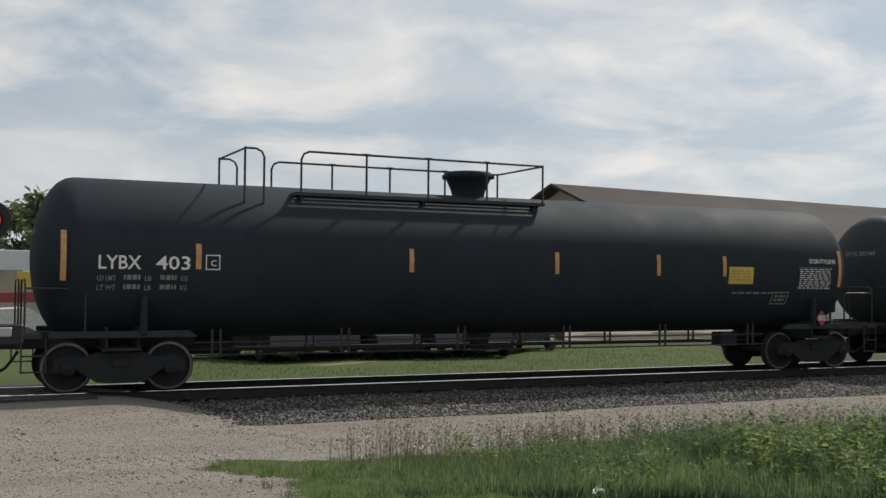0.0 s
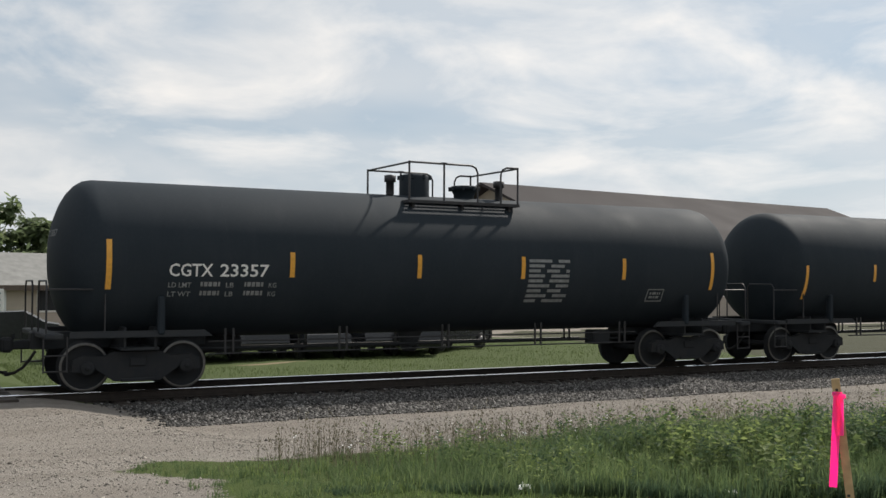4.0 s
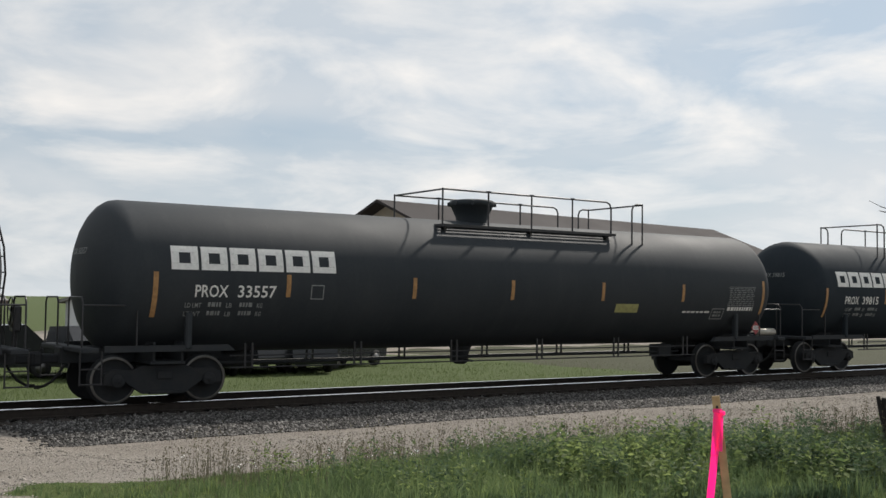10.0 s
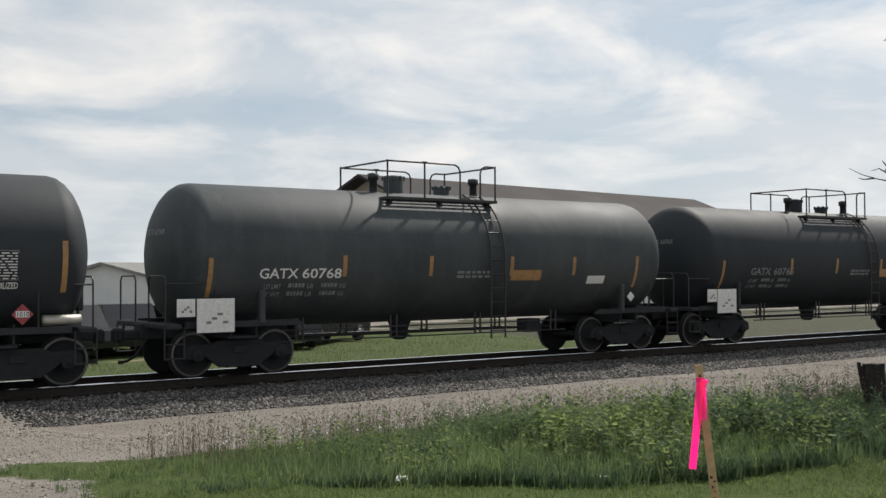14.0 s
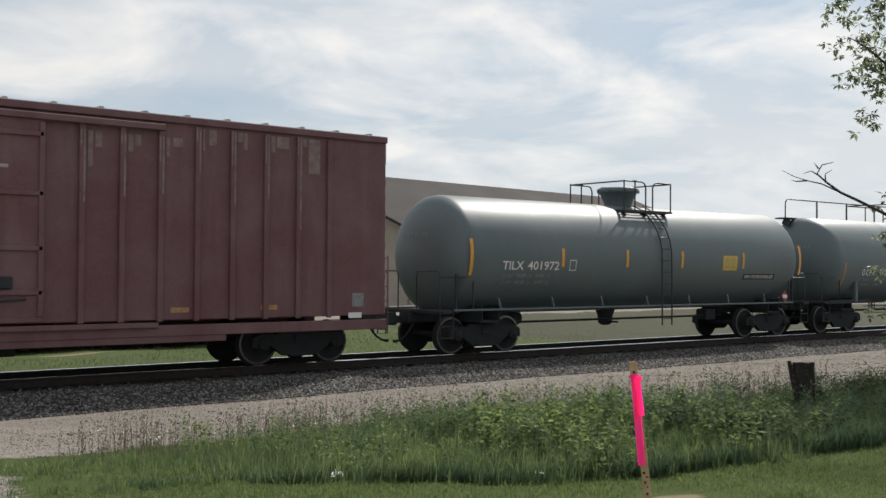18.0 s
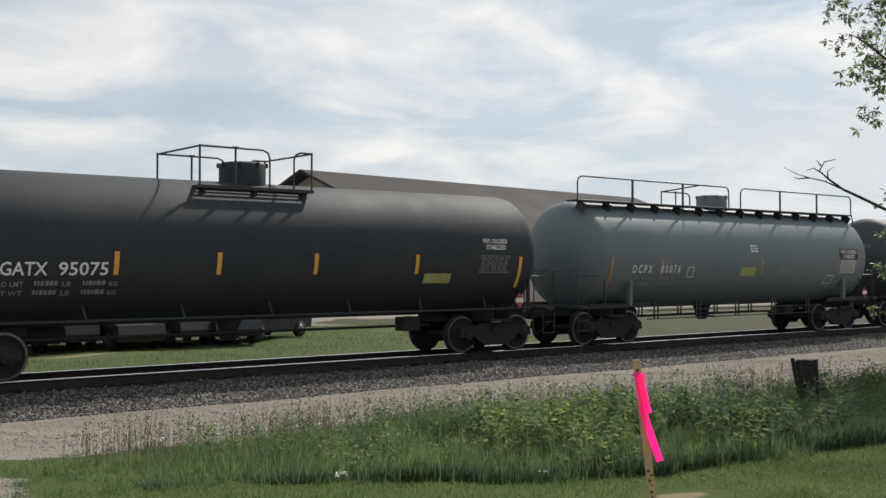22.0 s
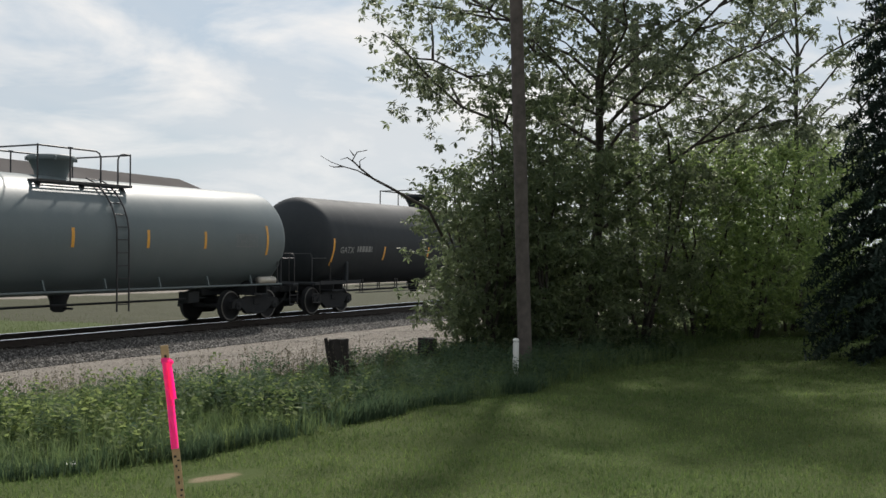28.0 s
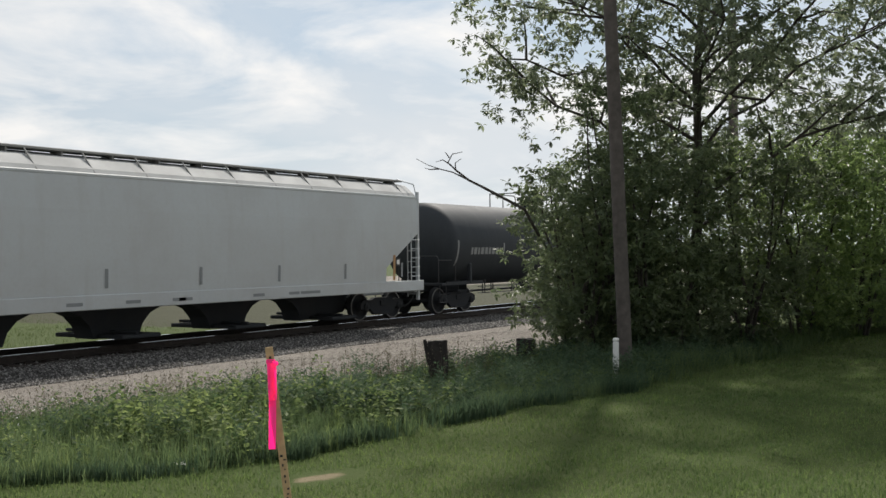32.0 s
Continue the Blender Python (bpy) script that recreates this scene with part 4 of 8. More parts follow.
def tank_car(x, length, mat, label, r=1.52, zc=2.47, depth=0.72, ends=0.72, plat=None, dome=None, kind="long", stripes=(), stripe_mat=None,
             words=(), sill=False, lad=None, bands=3, hoops=False, catwalk=None, under=True, posts=6, end_frame=True, brake=True, dome2=None, brackets=False, cut=0.0, wide=1.08, slide=0.0, right=None, loop=(0.45, 0.6)):
    car = thing("tank_car", label, "tank car", "cars of the freight train", "", pose(x, 0, 0))
    flank = Side(car, r, zc)
    start = NUDGE + slide
    part("tank", tank_shape(start + ends, start + length - ends - cut, r, zc, depth), mat, car)
    top = zc + r
    # jacket bands and weld seams
    for k in range(bands):
        xb = ends + depth + (length - 2 * ends - 2 * depth) * (k + 0.5) / bands
        part("weld_seam", Shape().spin([(xb - 0.02, r + 0.0003), (xb - 0.012, r + 0.001), (xb + 0.012, r + 0.001), (xb + 0.02, r + 0.0003)], "x", (0, 0, zc), 48, True, False), mat, car)
    # stub sills, saddles and end sills
    for a, sgn in ((start, 1), (start + length, -1)):
        sh = Shape().box((a + sgn * 2.05, 0, 0.93), (3.3, 0.42, 0.32), None, 0.02)
        part("stub_sill", sh, UNDER, car)
        sad = Shape()
        cx = a + sgn * 2.17
        for w in (-0.28, 0.28):
            sad.slab([(cx + w - 0.02, 0.8), (cx + w + 0.02, 0.8), (cx + w + 0.02, 1.2), (cx + w - 0.02, 1.2)], -1.25, 1.25)
        sad.box((cx, 0, 0.8), (0.7, 2.5, 0.06), None, 0.01)
        part("saddle", sad, UNDER, car)
        for y in () if sill else (-1.34, 1.34):
            part("saddle_post", Shape().box((cx + sgn * 0.35, y, 1.42), (0.13, 0.16, 0.72), None, 0.03), mat, car)
            part("shear_plate", Shape().slab([(a + sgn * 0.9, 1.02), (a + sgn * 3.5, 1.02), (a + sgn * 3.35, 1.14), (a + sgn * 0.9, 1.14)], y - 0.04, y + 0.04), UNDER, car)
        es = Shape().box((a + sgn * 0.62, 0, 1.06), (0.32, 2.9, 0.1), None, 0.02)
        part("end_platform", es, UNDER, car)
        for y in (-1.38, 1.38):
            st = Shape()
            for dx in (0.45, 0.85):
                st.rod((a + sgn * dx, y, 1.05), (a + sgn * dx, y, 0.42), 0.016, 6)
            for z in (0.44, 0.72):
                st.rod((a + sgn * 0.45, y, z), (a + sgn * 0.85, y, z), 0.016, 6)
            part("step", st, RAILING, car)
        if end_frame:
            gr = Shape()
            gr.tube([(a + sgn * 0.5, -1.3, 1.08), (a + sgn * 0.5, -1.3, 1.95), (a + sgn * 0.5, -1.22, 2.05), (a + sgn * 0.5, -0.45, 2.05), (a + sgn * 0.5, -0.38, 1.96), (a + sgn * 0.5, -0.38, 1.08)], 0.018)
            part("end_railing", gr, RAILING, car)
            gr = Shape().tube([(a + sgn * 0.5, 1.3, 1.08), (a + sgn * 0.5, 1.3, 1.95), (a + sgn * 0.5, 1.22, 2.05), (a + sgn * 0.5, 0.45, 2.05), (a + sgn * 0.5, 0.38, 1.96), (a + sgn * 0.5, 0.38, 1.08)], 0.018)
            part("end_railing", gr, RAILING, car)
            gr = Shape().tube([(a + sgn * 0.5, -1.3, 1.9), (a + sgn * 1.4, -1.36, 1.9), (a + sgn * 1.5, -1.36, 1.85), (a + sgn * 1.5, -1.36, 1.08)], 0.018)
            part("end_railing", gr, RAILING, car)
    if brake:
        part("hand_brake", BRAKE_ME, RAILING, car, "spoked hand brake wheel", pose(length - 0.2, 0.3, 0.0))
    # what hangs below
    mid = length / 2
    ov = Shape().spin([(0.52, 0.12), (0.58, 0.2), (0.8, 0.22), (1.0, 0.3)], "z", (mid - 0.3, 0, 0), 14)
    ov.rod((mid - 0.3, -0.5, 0.62), (mid - 0.3, 0.1, 0.62), 0.03, 6)
    part("outlet_valve", ov, UNDER, car)
    part("air_reservoir", Shape().spin([(3.5, 0.02), (3.52, 0.16), (3.6, 0.2), (4.7, 0.2), (4.78, 0.16), (4.8, 0.02)], "x", (0, 0.35, 0.78), 14), UNDER, car)
    bv = Shape().box((length - 4.2, -0.3, 0.75), (0.5, 0.4, 0.34), None, 0.03).rod((3.4, -0.4, 0.72), (length - 3.6, -0.4, 0.72), 0.025, 6).rod((3.4, 0.2, 0.66), (length - 3.6, 0.2, 0.66), 0.02, 6)
    part("brake_rigging", bv, UNDER, car)
    if under and not sill:
        for y in (-1.12, 1.12):
            part("under_rail", under_rail(3.7, length - 3.7, y, r, zc, posts), RAILING, car)
    if sill:
        sl = Shape()
        for y in (-1.36, 1.36):
            sl.box((length / 2, y, 1.1), (length - 2.2, 0.1, 0.05), None, 0.01)
            for k in range(7):
                xx = 2.6 + (length - 5.2) * k / 6
                sl.box((xx, y * 0.97, 1.24), (0.045, 0.05, 0.3), Matrix.Rotation(-0.3, 3, "Y"))
        part("side_sill", sl, mat, car)
        for xx in (1.15, length - 1.15):
            part("corner_post", Shape().box((xx, -1.37, 1.5), (0.06, 0.06, 0.95), None, 0.01), UNDER, car)
    # the top: walkways on both sides of the dome, railing, dome
    if plat:
        low, high = top - 0.2, top + 0.64
        inner = math.sqrt(r * r - (low - zc) ** 2) + 0.01
        skin = zc + math.sqrt(r * r - (wide - 0.03) ** 2) - 0.01
        if kind == "long":
            p0, p1 = plat[0], plat[1] - 0.3
            f0, f1 = p0 + 1.25, p1
        elif kind == "mirror":
            p0, p1 = plat[0], plat[1] - 0.3
            f0, f1 = p0, p1 - 1.25
        else:
            p0, p1 = plat[0] + 0.42, plat[1] - 0.3
            f0, f1 = p0, p1
        for side in (-1, 1):
            y = side * (wide - 0.03)
            deck = part("platform", grate(f0, f1, min(side * inner, side * wide), max(side * inner, side * wide), low), RAILING, car, "steel grating walkway beside the dome")
            grate_bars(deck, f0, f1, side * (inner + wide) / 2, wide - inner, low)
            for xx in np.linspace(f0 + 0.15, f1 - 0.15, 3):
                part("platform_bracket", Shape().slab([(xx - 0.03, low - 0.02), (xx + 0.03, low - 0.02), (xx + 0.03, low - 0.2), (xx - 0.03, low - 0.2)], min(side * (inner - 0.05), side * (wide - 0.12)), max(side * (inner - 0.05), side * (wide - 0.12))), RAILING, car)
            if kind == "long":
                part("hand_rail", corner_rail(p0 + 0.22, p0 + 0.6, y, skin, skin, high, 0), RAILING, car)
                part("hand_rail", corner_rail(p1, p0 + 1.35, y, low, low, high, 3), RAILING, car)
            elif kind == "mirror":
                part("hand_rail", corner_rail(p1 - 0.22, p1 - 0.6, y, skin, skin, high, 0), RAILING, car)
                part("hand_rail", corner_rail(p0, p1 - 1.35, y, low, low, high, 3), RAILING, car)
            else:
                part("hand_rail", corner_rail(p0, p1 - loop[0] - loop[1], y, low, low, high, 1), RAILING, car)
                part("hand_rail", corner_rail(p1, p1 - loop[0], y, low, low, high, 0), RAILING, car)
        # bars across the ends join the two sides
        for xx in (p0 + 0.22 * (kind == "long"), p1 - 0.22 * (kind == "mirror")):
            part("cross_rail", Shape().rod((xx, 0.03 - wide, high - 0.005), (xx, wide - 0.03, high - 0.005), 0.021, 6), RAILING, car)
    if dome:
        dx, dr, dh, fl = dome
        part("dome", dome_shape(dx, top, dr, dh, fl), mat, car, "bolted valve housing on the tank top")
    if dome2:
        dx, dr, dh, fl = dome2
        part("manway", dome_shape(dx, top, dr, dh, fl), mat, car)
        for xx in (dx + 0.75, (dome[0] if dome else dx) - 0.75):
            vv = Shape().spin([(0, 0.09), (0.28, 0.09), (0.28, 0.13), (0.42, 0.13), (0.44, 0.02)], "z", (xx, -0.3, top - 0.02), 10)
            part("vent_valve", vv, RAILING, car)
    if lad:
        part("ladder", ladder(lad, r, zc, 0.55), RAILING, car)
    if hoops:
        cw = Shape().box((start + length / 2, 0, top + 0.03), (length - 2 * ends - 0.5, 0.5, 0.05), None, 0.01)
        for k in range(12):
            cw.box((1.6 + (length - 3.2) * k / 11, 0, top + 0.0), (0.06, 0.55, 0.08))
        part("top_walkway", cw, RAILING, car)
        for base, sgn in ((start + 1.3, 1), (start + length - 1.3, -1)):
            for y, dx in ((-0.24, 0.25), (0.24, -0.02)):
                hp = Shape()
                hx = base + sgn * dx
                arc = [(hx + 0.2 * math.cos(q), y, top + 0.48 + 0.17 * math.sin(q)) for q in np.linspace(math.pi, 0, 9)]
                hp.tube([(hx - 0.2, y, top - 0.05), *arc, (hx + 0.2, y, top - 0.05)], 0.022)
                part("grab_hoop", hp, RAILING, car)
            el = Shape()
            head = []
            for z in (top - 0.03, top - 0.12, top - 0.3, top - 0.6, zc + 0.5, zc, zc - 0.6):
                q = min(abs(z - zc) / r, 1.0)
                head.append(((start + ends if sgn > 0 else start + length - ends) + sgn * (depth * (1 - math.sqrt(1 - q * q)) - 0.09), z))
            head.append((head[-1][0], 1.1))
            for y in (-0.2, 0.2):
                el.tube([(hx, y, z) for hx, z in head], 0.02)
            for k in range(9):
                z = 1.3 + 0.3 * k
                hx = float(np.interp(z, [h[1] for h in head[::-1]], [h[0] for h in head[::-1]]))
                el.rod((hx, -0.2, z), (hx, 0.2, z), 0.014, 5)
            part("end_ladder", el, RAILING, car)
    if catwalk:
        c0, c1, yw, hr = catwalk
        zw = zc + math.sqrt(r * r - yw * yw)
        cw = Shape().box(((c0 + c1) / 2, yw, top - 0.02), (c1 - c0, 0.45, 0.05), None, 0.01)
        part("side_walkway", cw, RAILING, car)
        for k in range(14 if brackets else 8):
            xx = c0 + 0.2 + (c1 - c0 - 0.4) * k / (13 if brackets else 7)
            part("bracket", Shape().box((xx, yw - 0.12, top - 0.16), (0.05, 0.3, 0.26), Matrix.Rotation(0.5, 3, "X"), 0.008), RAILING, car)
        gap0, gap1 = hr
        part("hand_rail", railing_run(c0, gap0, yw - 0.2, top, max(3, int((gap0 - c0) / 1.7) + 1)), RAILING, car)
        part("hand_rail", railing_run(gap1, c1, yw - 0.2, top, max(3, int((c1 - gap1) / 1.8) + 1)), RAILING, car)
        el = Shape()
        for y in (-0.2, 0.2):
            el.tube([(c1 + 0.05, yw + y, top), (c1 + 0.35, yw + y, zc + 0.5), (c1 + 0.5, yw + y, 1.1)], 0.02)
        for k in range(9):
            el.rod((c1 + 0.49 - 0.045 * k, yw - 0.2, 1.2 + 0.3 * k), (c1 + 0.49 - 0.045 * k, yw + 0.2, 1.2 + 0.3 * k), 0.014, 5)
        part("end_ladder", el, RAILING, car)
    for sx, z0, z1 in stripes:
        flank.panel("reflective_stripe", sx - 0.05, sx + 0.05, z0, z1, stripe_mat or STRIPE)
    for row in words:
        flank.word(*row)
    if len(words) > 1:
        # the number again, small, on the head
        pts, fs, w = lettering(words[0][0] + " " + words[1][0], 0.12)
        zt = zc + 0.42
        ps = []
        for u, v in pts:
            yy, zz = w / 2 - u, zt + v
            q = min(math.hypot(yy, zz - zc) / r, 0.99)
            ps.append((start + ends + depth * (1 - math.sqrt(1 - q * q)) - 0.008, yy, zz))
        part("end_number", Shape().put(ps, fs), DULL, car)
    add_trucks(car, length, 2.17, right, slide)
    CARS.append((car, x))
    return car, flank


def load_lines(fl, x, z, w, seed, mat=None):
    """The small stencilled weights below a car's number."""
    for head, zz in (("LD LMT", z - 0.21), ("LT WT", z - 0.38)):
        fl.word(head, x, zz, 0.09, w * 0.2, mat or DULL, "load_stencil")
        for k, unit in enumerate(("LB", "KG")):
            at = x + w * (0.28 + 0.39 * k)
            fl.bars("load_number", at, at + w * 0.19, zz, zz + 0.09, 1, mat or DULL, "", seed + k, word=0.06, fill=0.95)
            fl.word(unit, at + w * 0.22, zz, 0.09, w * 0.075, mat or DULL, "load_stencil")


def data_panel(fl, x0, x1, z0, z1, seed, mat=None):
    fl.bars("data_panel", x0, x1, z0, z1, 10, mat or DULL, "", seed, word=0.13, fill=0.4)
    fl.outline(x0 - 0.03, x1 + 0.03, z0 - 0.01, z1 + 0.02, DULL, 0.012)


def small_marks(fl, car_len, seed, notice=None):
    fl.outline(car_len - 3.35, car_len - 2.85, 1.62, 1.92, DULL, 0.025)
    fl.bars("small_stencil", car_len - 3.27, car_len - 2.95, 1.68, 1.86, 2, DULL, "", seed, word=0.08)


def block_mark(fl, x0, x1, z0, z1):
    """A company mark as a row of plain white blocks, each with a dark slot."""
    w = (x1 - x0) / 6
    for k in range(6):
        a, b = x0 + k * w + 0.03, x0 + (k + 1) * w - 0.03
        t = (z1 - z0) * 0.27
        fl.panel("mark_block", a, b, z1 - t, z1, WHITE)
        fl.panel("mark_block", a, b, z0, z0 + t, WHITE)
        fl.panel("mark_block", a, a + w * 0.26, z0 + t + 0.002, z1 - t - 0.002, WHITE)
        fl.panel("mark_block", b - w * 0.26, b, z0 + t + 0.002, z1 - t - 0.002, WHITE)


TALL = lambda x, a=1.66, b=2.54: (x, a, b)
ROW = lambda xs, a=2.06, b=2.52: [(x, a, b) for x in xs]

# ahead of the first lettered car
tank_car(-20.0, 20.4, BLACK, "plain black tank car with a railed top platform", plat=(4.6, 12.5), dome=(10.6, 0.5, 0.5, True), stripes=[TALL(1.9), *ROW([5, 8, 11, 14]), TALL(18.6)])
c, f = tank_car(0.4, 21.1, BLACK, "black tank car with amber stripes and a yellow notice", ends=0.66, cut=0.45, plat=(4.4, 11.55), dome=(9.95, 0.5, 0.5, True),
                stripes=[(1.3, 2.04, 2.93), *ROW([3.66, 7.94, 11.35, 14.02, 15.9], 2.27, 2.74), (19.5, 2.05, 2.94)],
                stripe_mat=STRIPE_DUSTY, words=[("LYBX", 1.87, 2.26, 0.24, 0.76, WHITE), ("403", 2.89, 2.26, 0.24, 0.62, WHITE)])
load_lines(f, 1.87, 2.26, 1.65, 1)
f.outline(3.79, 4.06, 2.26, 2.54, WHITE), f.word("C", 3.88, 2.33, 0.11, 0, WHITE)
f.panel("notice_panel", 16.03, 16.76, 2.1, 2.5, YELLOW, "yellow notice panel"), f.bars("notice_print", 16.1, 16.68, 2.16, 2.44, 4, OLIVE, "", 3, 0.01)
f.word("ISOBUTYLENE", 18.5, 2.62, 0.1, 0.85, WHITE), data_panel(f, 18.2, 19.2, 2.0, 2.5, 4, WHITE), f.placard(18.95, 1.28, "1055", REDSIGN)
f.bars("load_stencil", 16.2, 17.6, 1.86, 1.92, 1, DULL, "", 5), small_marks(f, 20.8, 6)
c, f = tank_car(21.5, 20.61, BLACK_WARM, "sooty black tank car with a railed top platform", ends=0.4, plat=(4.3, 11.45), dome=(9.7, 0.5, 0.5, True),
                stripes=[TALL(1.22, 1.54, 2.4), *ROW([4.55, 7.55, 10.65, 13.3, 16.0], 1.92, 2.38), TALL(19.25, 1.55, 2.4)],
                stripe_mat=STRIPE_DUSTY, words=[("GATX", 2.26, 2.05, 0.22, 0.8, WHITE), ("203949", 3.26, 2.05, 0.22, 1.16, WHITE)])
load_lines(f, 2.4, 2.05, 1.7, 7), f.outline(4.85, 5.1, 2.0, 2.28, DULL)
f.panel("notice_panel", 14.5, 15.2, 1.98, 2.36, YELLOW, "yellow notice panel"), data_panel(f, 18.05, 19.0, 1.9, 2.4, 8)
f.word("NON ODORIZED", 17.1, 2.05, 0.1, 0.9, DULL), f.word("ISOBUTYLENE", 17.0, 1.78, 0.1, 0.95, DULL), f.placard(18.85, 1.2, "1055", REDSIGN), small_marks(f, 20.6, 9)
c, f = tank_car(42.11, 19.91, JACKET, "dark jacketed tank car with a long railed walkway on top", r=1.55, zc=2.42, depth=0.6, bands=6, dome=(10.1, 0.55, 0.5, True), catwalk=(1.5, 18.95, -0.3, (9.4, 10.6)),
                plat=(8.3, 11.0), kind="small", stripes=[TALL(1.7, 1.55, 2.43), *ROW([5.7, 7.66, 9.14, 11.98, 12.97, 16.5], 1.95, 2.42), TALL(18.65, 1.55, 2.42)],
                words=[("GATX", 2.5, 1.85, 0.2, 0.78, DULL), ("66059", 3.5, 1.85, 0.2, 0.92, DULL), ("ISOBUTYLENE", 17.3, 2.62, 0.1, 0.85, WHITE), ("NON ODORIZED", 17.25, 2.46, 0.1, 0.95, WHITE)])
data_panel(f, 17.1, 18.1, 2.0, 2.4, 10), f.placard(18.3, 1.46, "1055", REDSIGN), f.panel("notice_panel", 14.65, 15.4, 1.55, 1.75, OLIVE)
for xx in (4.6, 8.6, 12.4, 15.8):
    f.panel("touch_up_patch", xx, xx + 0.35, 1.35, 1.75, BLACK, "", 0.004, 0.12)
f.bars("small_stencil", 10.3, 11.0, 2.55, 2.72, 2, DULL, "", 11), small_marks(f, 19.77, 12)
c, f = tank_car(62.02, 17.8, BLACK, "short black tank car with a small railed platform", plat=(7.62, 11.09), kind="small", dome=(8.7, 0.34, 0.48, False), dome2=(10.0, 0.3, 0.25, True),
                stripes=[(1.73, 1.9, 2.81), *ROW([5.24, 8.06, 10.65, 13.46], 2.14, 2.63), (16.2, 1.9, 2.81)], posts=5,
                words=[("CGTX", 2.81, 2.15, 0.23, 0.84, WHITE), ("23357", 3.78, 2.15, 0.23, 0.98, WHITE)])
load_lines(f, 2.81, 2.15, 2.2, 13), f.bars("data_panel", 10.8, 11.9, 1.6, 2.6, 9, DULL, "", 14, word=0.5), small_marks(f, 17.6, 15)
c, f = tank_car(79.82, 17.74, BLACK, "black tank car with two valve housings and a railing", plat=(7.67, 10.9), kind="small", dome=(8.45, 0.36, 0.62, False), dome2=(9.7, 0.36, 0.4, True),
                stripes=[TALL(1.7), *ROW([4.3, 7.4, 10.56, 13.2], 2.13, 2.59), TALL(16.02, 1.8, 2.62)], cut=0.2, right=2.37)
f.panel("notice_panel", 11.4, 12.1, 1.64, 1.87, STRIPE_OLD), data_panel(f, 14.85, 15.8, 1.98, 2.42, 16, WHITE), f.bars("small_stencil", 14.9, 15.6, 2.5, 2.57, 1, WHITE, "", 17)
f.outline(14.0, 14.42, 1.6, 1.9, WHITE), f.bars("small_stencil", 14.07, 14.36, 1.66, 1.84, 2, DULL, "", 18, word=0.08), f.bars("load_stencil", 12.7, 13.8, 1.9, 1.95, 1, DULL, "", 19)
c, f = tank_car(97.56, 16.84, SLATE, "faded black tank car with a large pale graffito on its flank", plat=(6.2, 11.1), kind="small", dome=(8.4, 0.42, 0.55, False), dome2=(9.85, 0.48, 0.4, False),
                stripes=[(1.5, 1.61, 2.5), *ROW([4.92, 10.85, 13.25], 1.83, 2.3), (15.85, 1.67, 2.55)], lad=9.95, under=False, sill=True, slide=-0.15,
                words=[("GATX", 1.96, 2.1, 0.24, 0.84, WHITE), ("70678", 2.93, 2.1, 0.24, 0.87, WHITE), ("FRA AIP", 13.95, 2.34, 0.1, 0.6, WHITE)])
load_lines(f, 1.96, 2.1, 1.8, 20), f.outline(4.15, 4.45, 2.05, 2.35, DULL), f.panel("notice_panel", 12.3, 13.06, 1.84, 2.1, STRIPE_OLD), f.bars("small_stencil", 11.9, 13.0, 2.2, 2.36, 2, DULL, "", 120), f.outline(14.0, 14.5, 1.8, 2.1, WHITE), f.placard(15.15, 1.25, "3426", WHITE), data_panel(f, 14.55, 15.5, 2.15, 2.5, 21)
f.spray(5.1, 9.6, 1.25, 2.35, SPRAY_T, 8, 22, 0.26, "spray_shadow", 0.005), f.spray(5.5, 9.3, 1.35, 2.2, SPRAY_P, 8, 23, 0.2, "spray_fill", 0.009)
rg = random.Random(26)
tag_lines = Shape()
for k in range(7):
    a, w, lean = 5.45 + 0.58 * k, rg.uniform(0.36, 0.6), rg.uniform(-0.3, 0.25)
    z0, z1 = 1.28 + rg.uniform(0, 0.4), 2.38 - rg.uniform(0, 0.3) * (k % 2)
    ring = [(a + 0.05, z1), (a + w, z1 - 0.03), (a + w + lean * 0.4, (z0 + z1) / 2), (a + w * 0.8 + lean, z0 + 0.05), (a + lean, z0), (a + lean * 0.5 - 0.1, z0 + 0.25), (a - 0.05 + lean * 0.2, z1 - 0.35)]
    sprayed_block(f, tag_lines, ring, 0.05, 0.02 + 0.004 * k)
    sprayed_block(f, tag_lines, [(a + w * 0.35, z1 - 0.2), (a + w * 0.65, z1 - 0.22), (a + w * 0.5 + lean * 0.3, z1 - 0.5)], 0.03, 0.022 + 0.004 * k)
tagged(part("spray_stroke", tag_lines, SPRAY_W, c), "pale sprayed outlines", "", "", "stuff")
scrawl = Shape()
for k in range(6):
    pts = []
    for q in np.linspace(0, 5.2, 14):
        yy, zz = 0.25 - 0.22 * k + 0.12 * math.cos(q + k), 2.82 - 0.09 * k + 0.22 * math.sin(1.4 * q + 2 * k)
        pts.append((NUDGE - 0.15 + 0.72 + 0.72 * (1 - math.sqrt(1 - (yy * yy + (zz - 2.47) ** 2) / 1.52**2)) - 0.012, yy, zz))
    scrawl.tube(pts, 0.014)
part("head_scrawl", scrawl, SPRAY_W, c, "pale sprayed scrawl on the tank head")
f.panel("spray_block", 6.8, 8.1, 2.33, 2.42, SPRAY_W, "", 0.03)
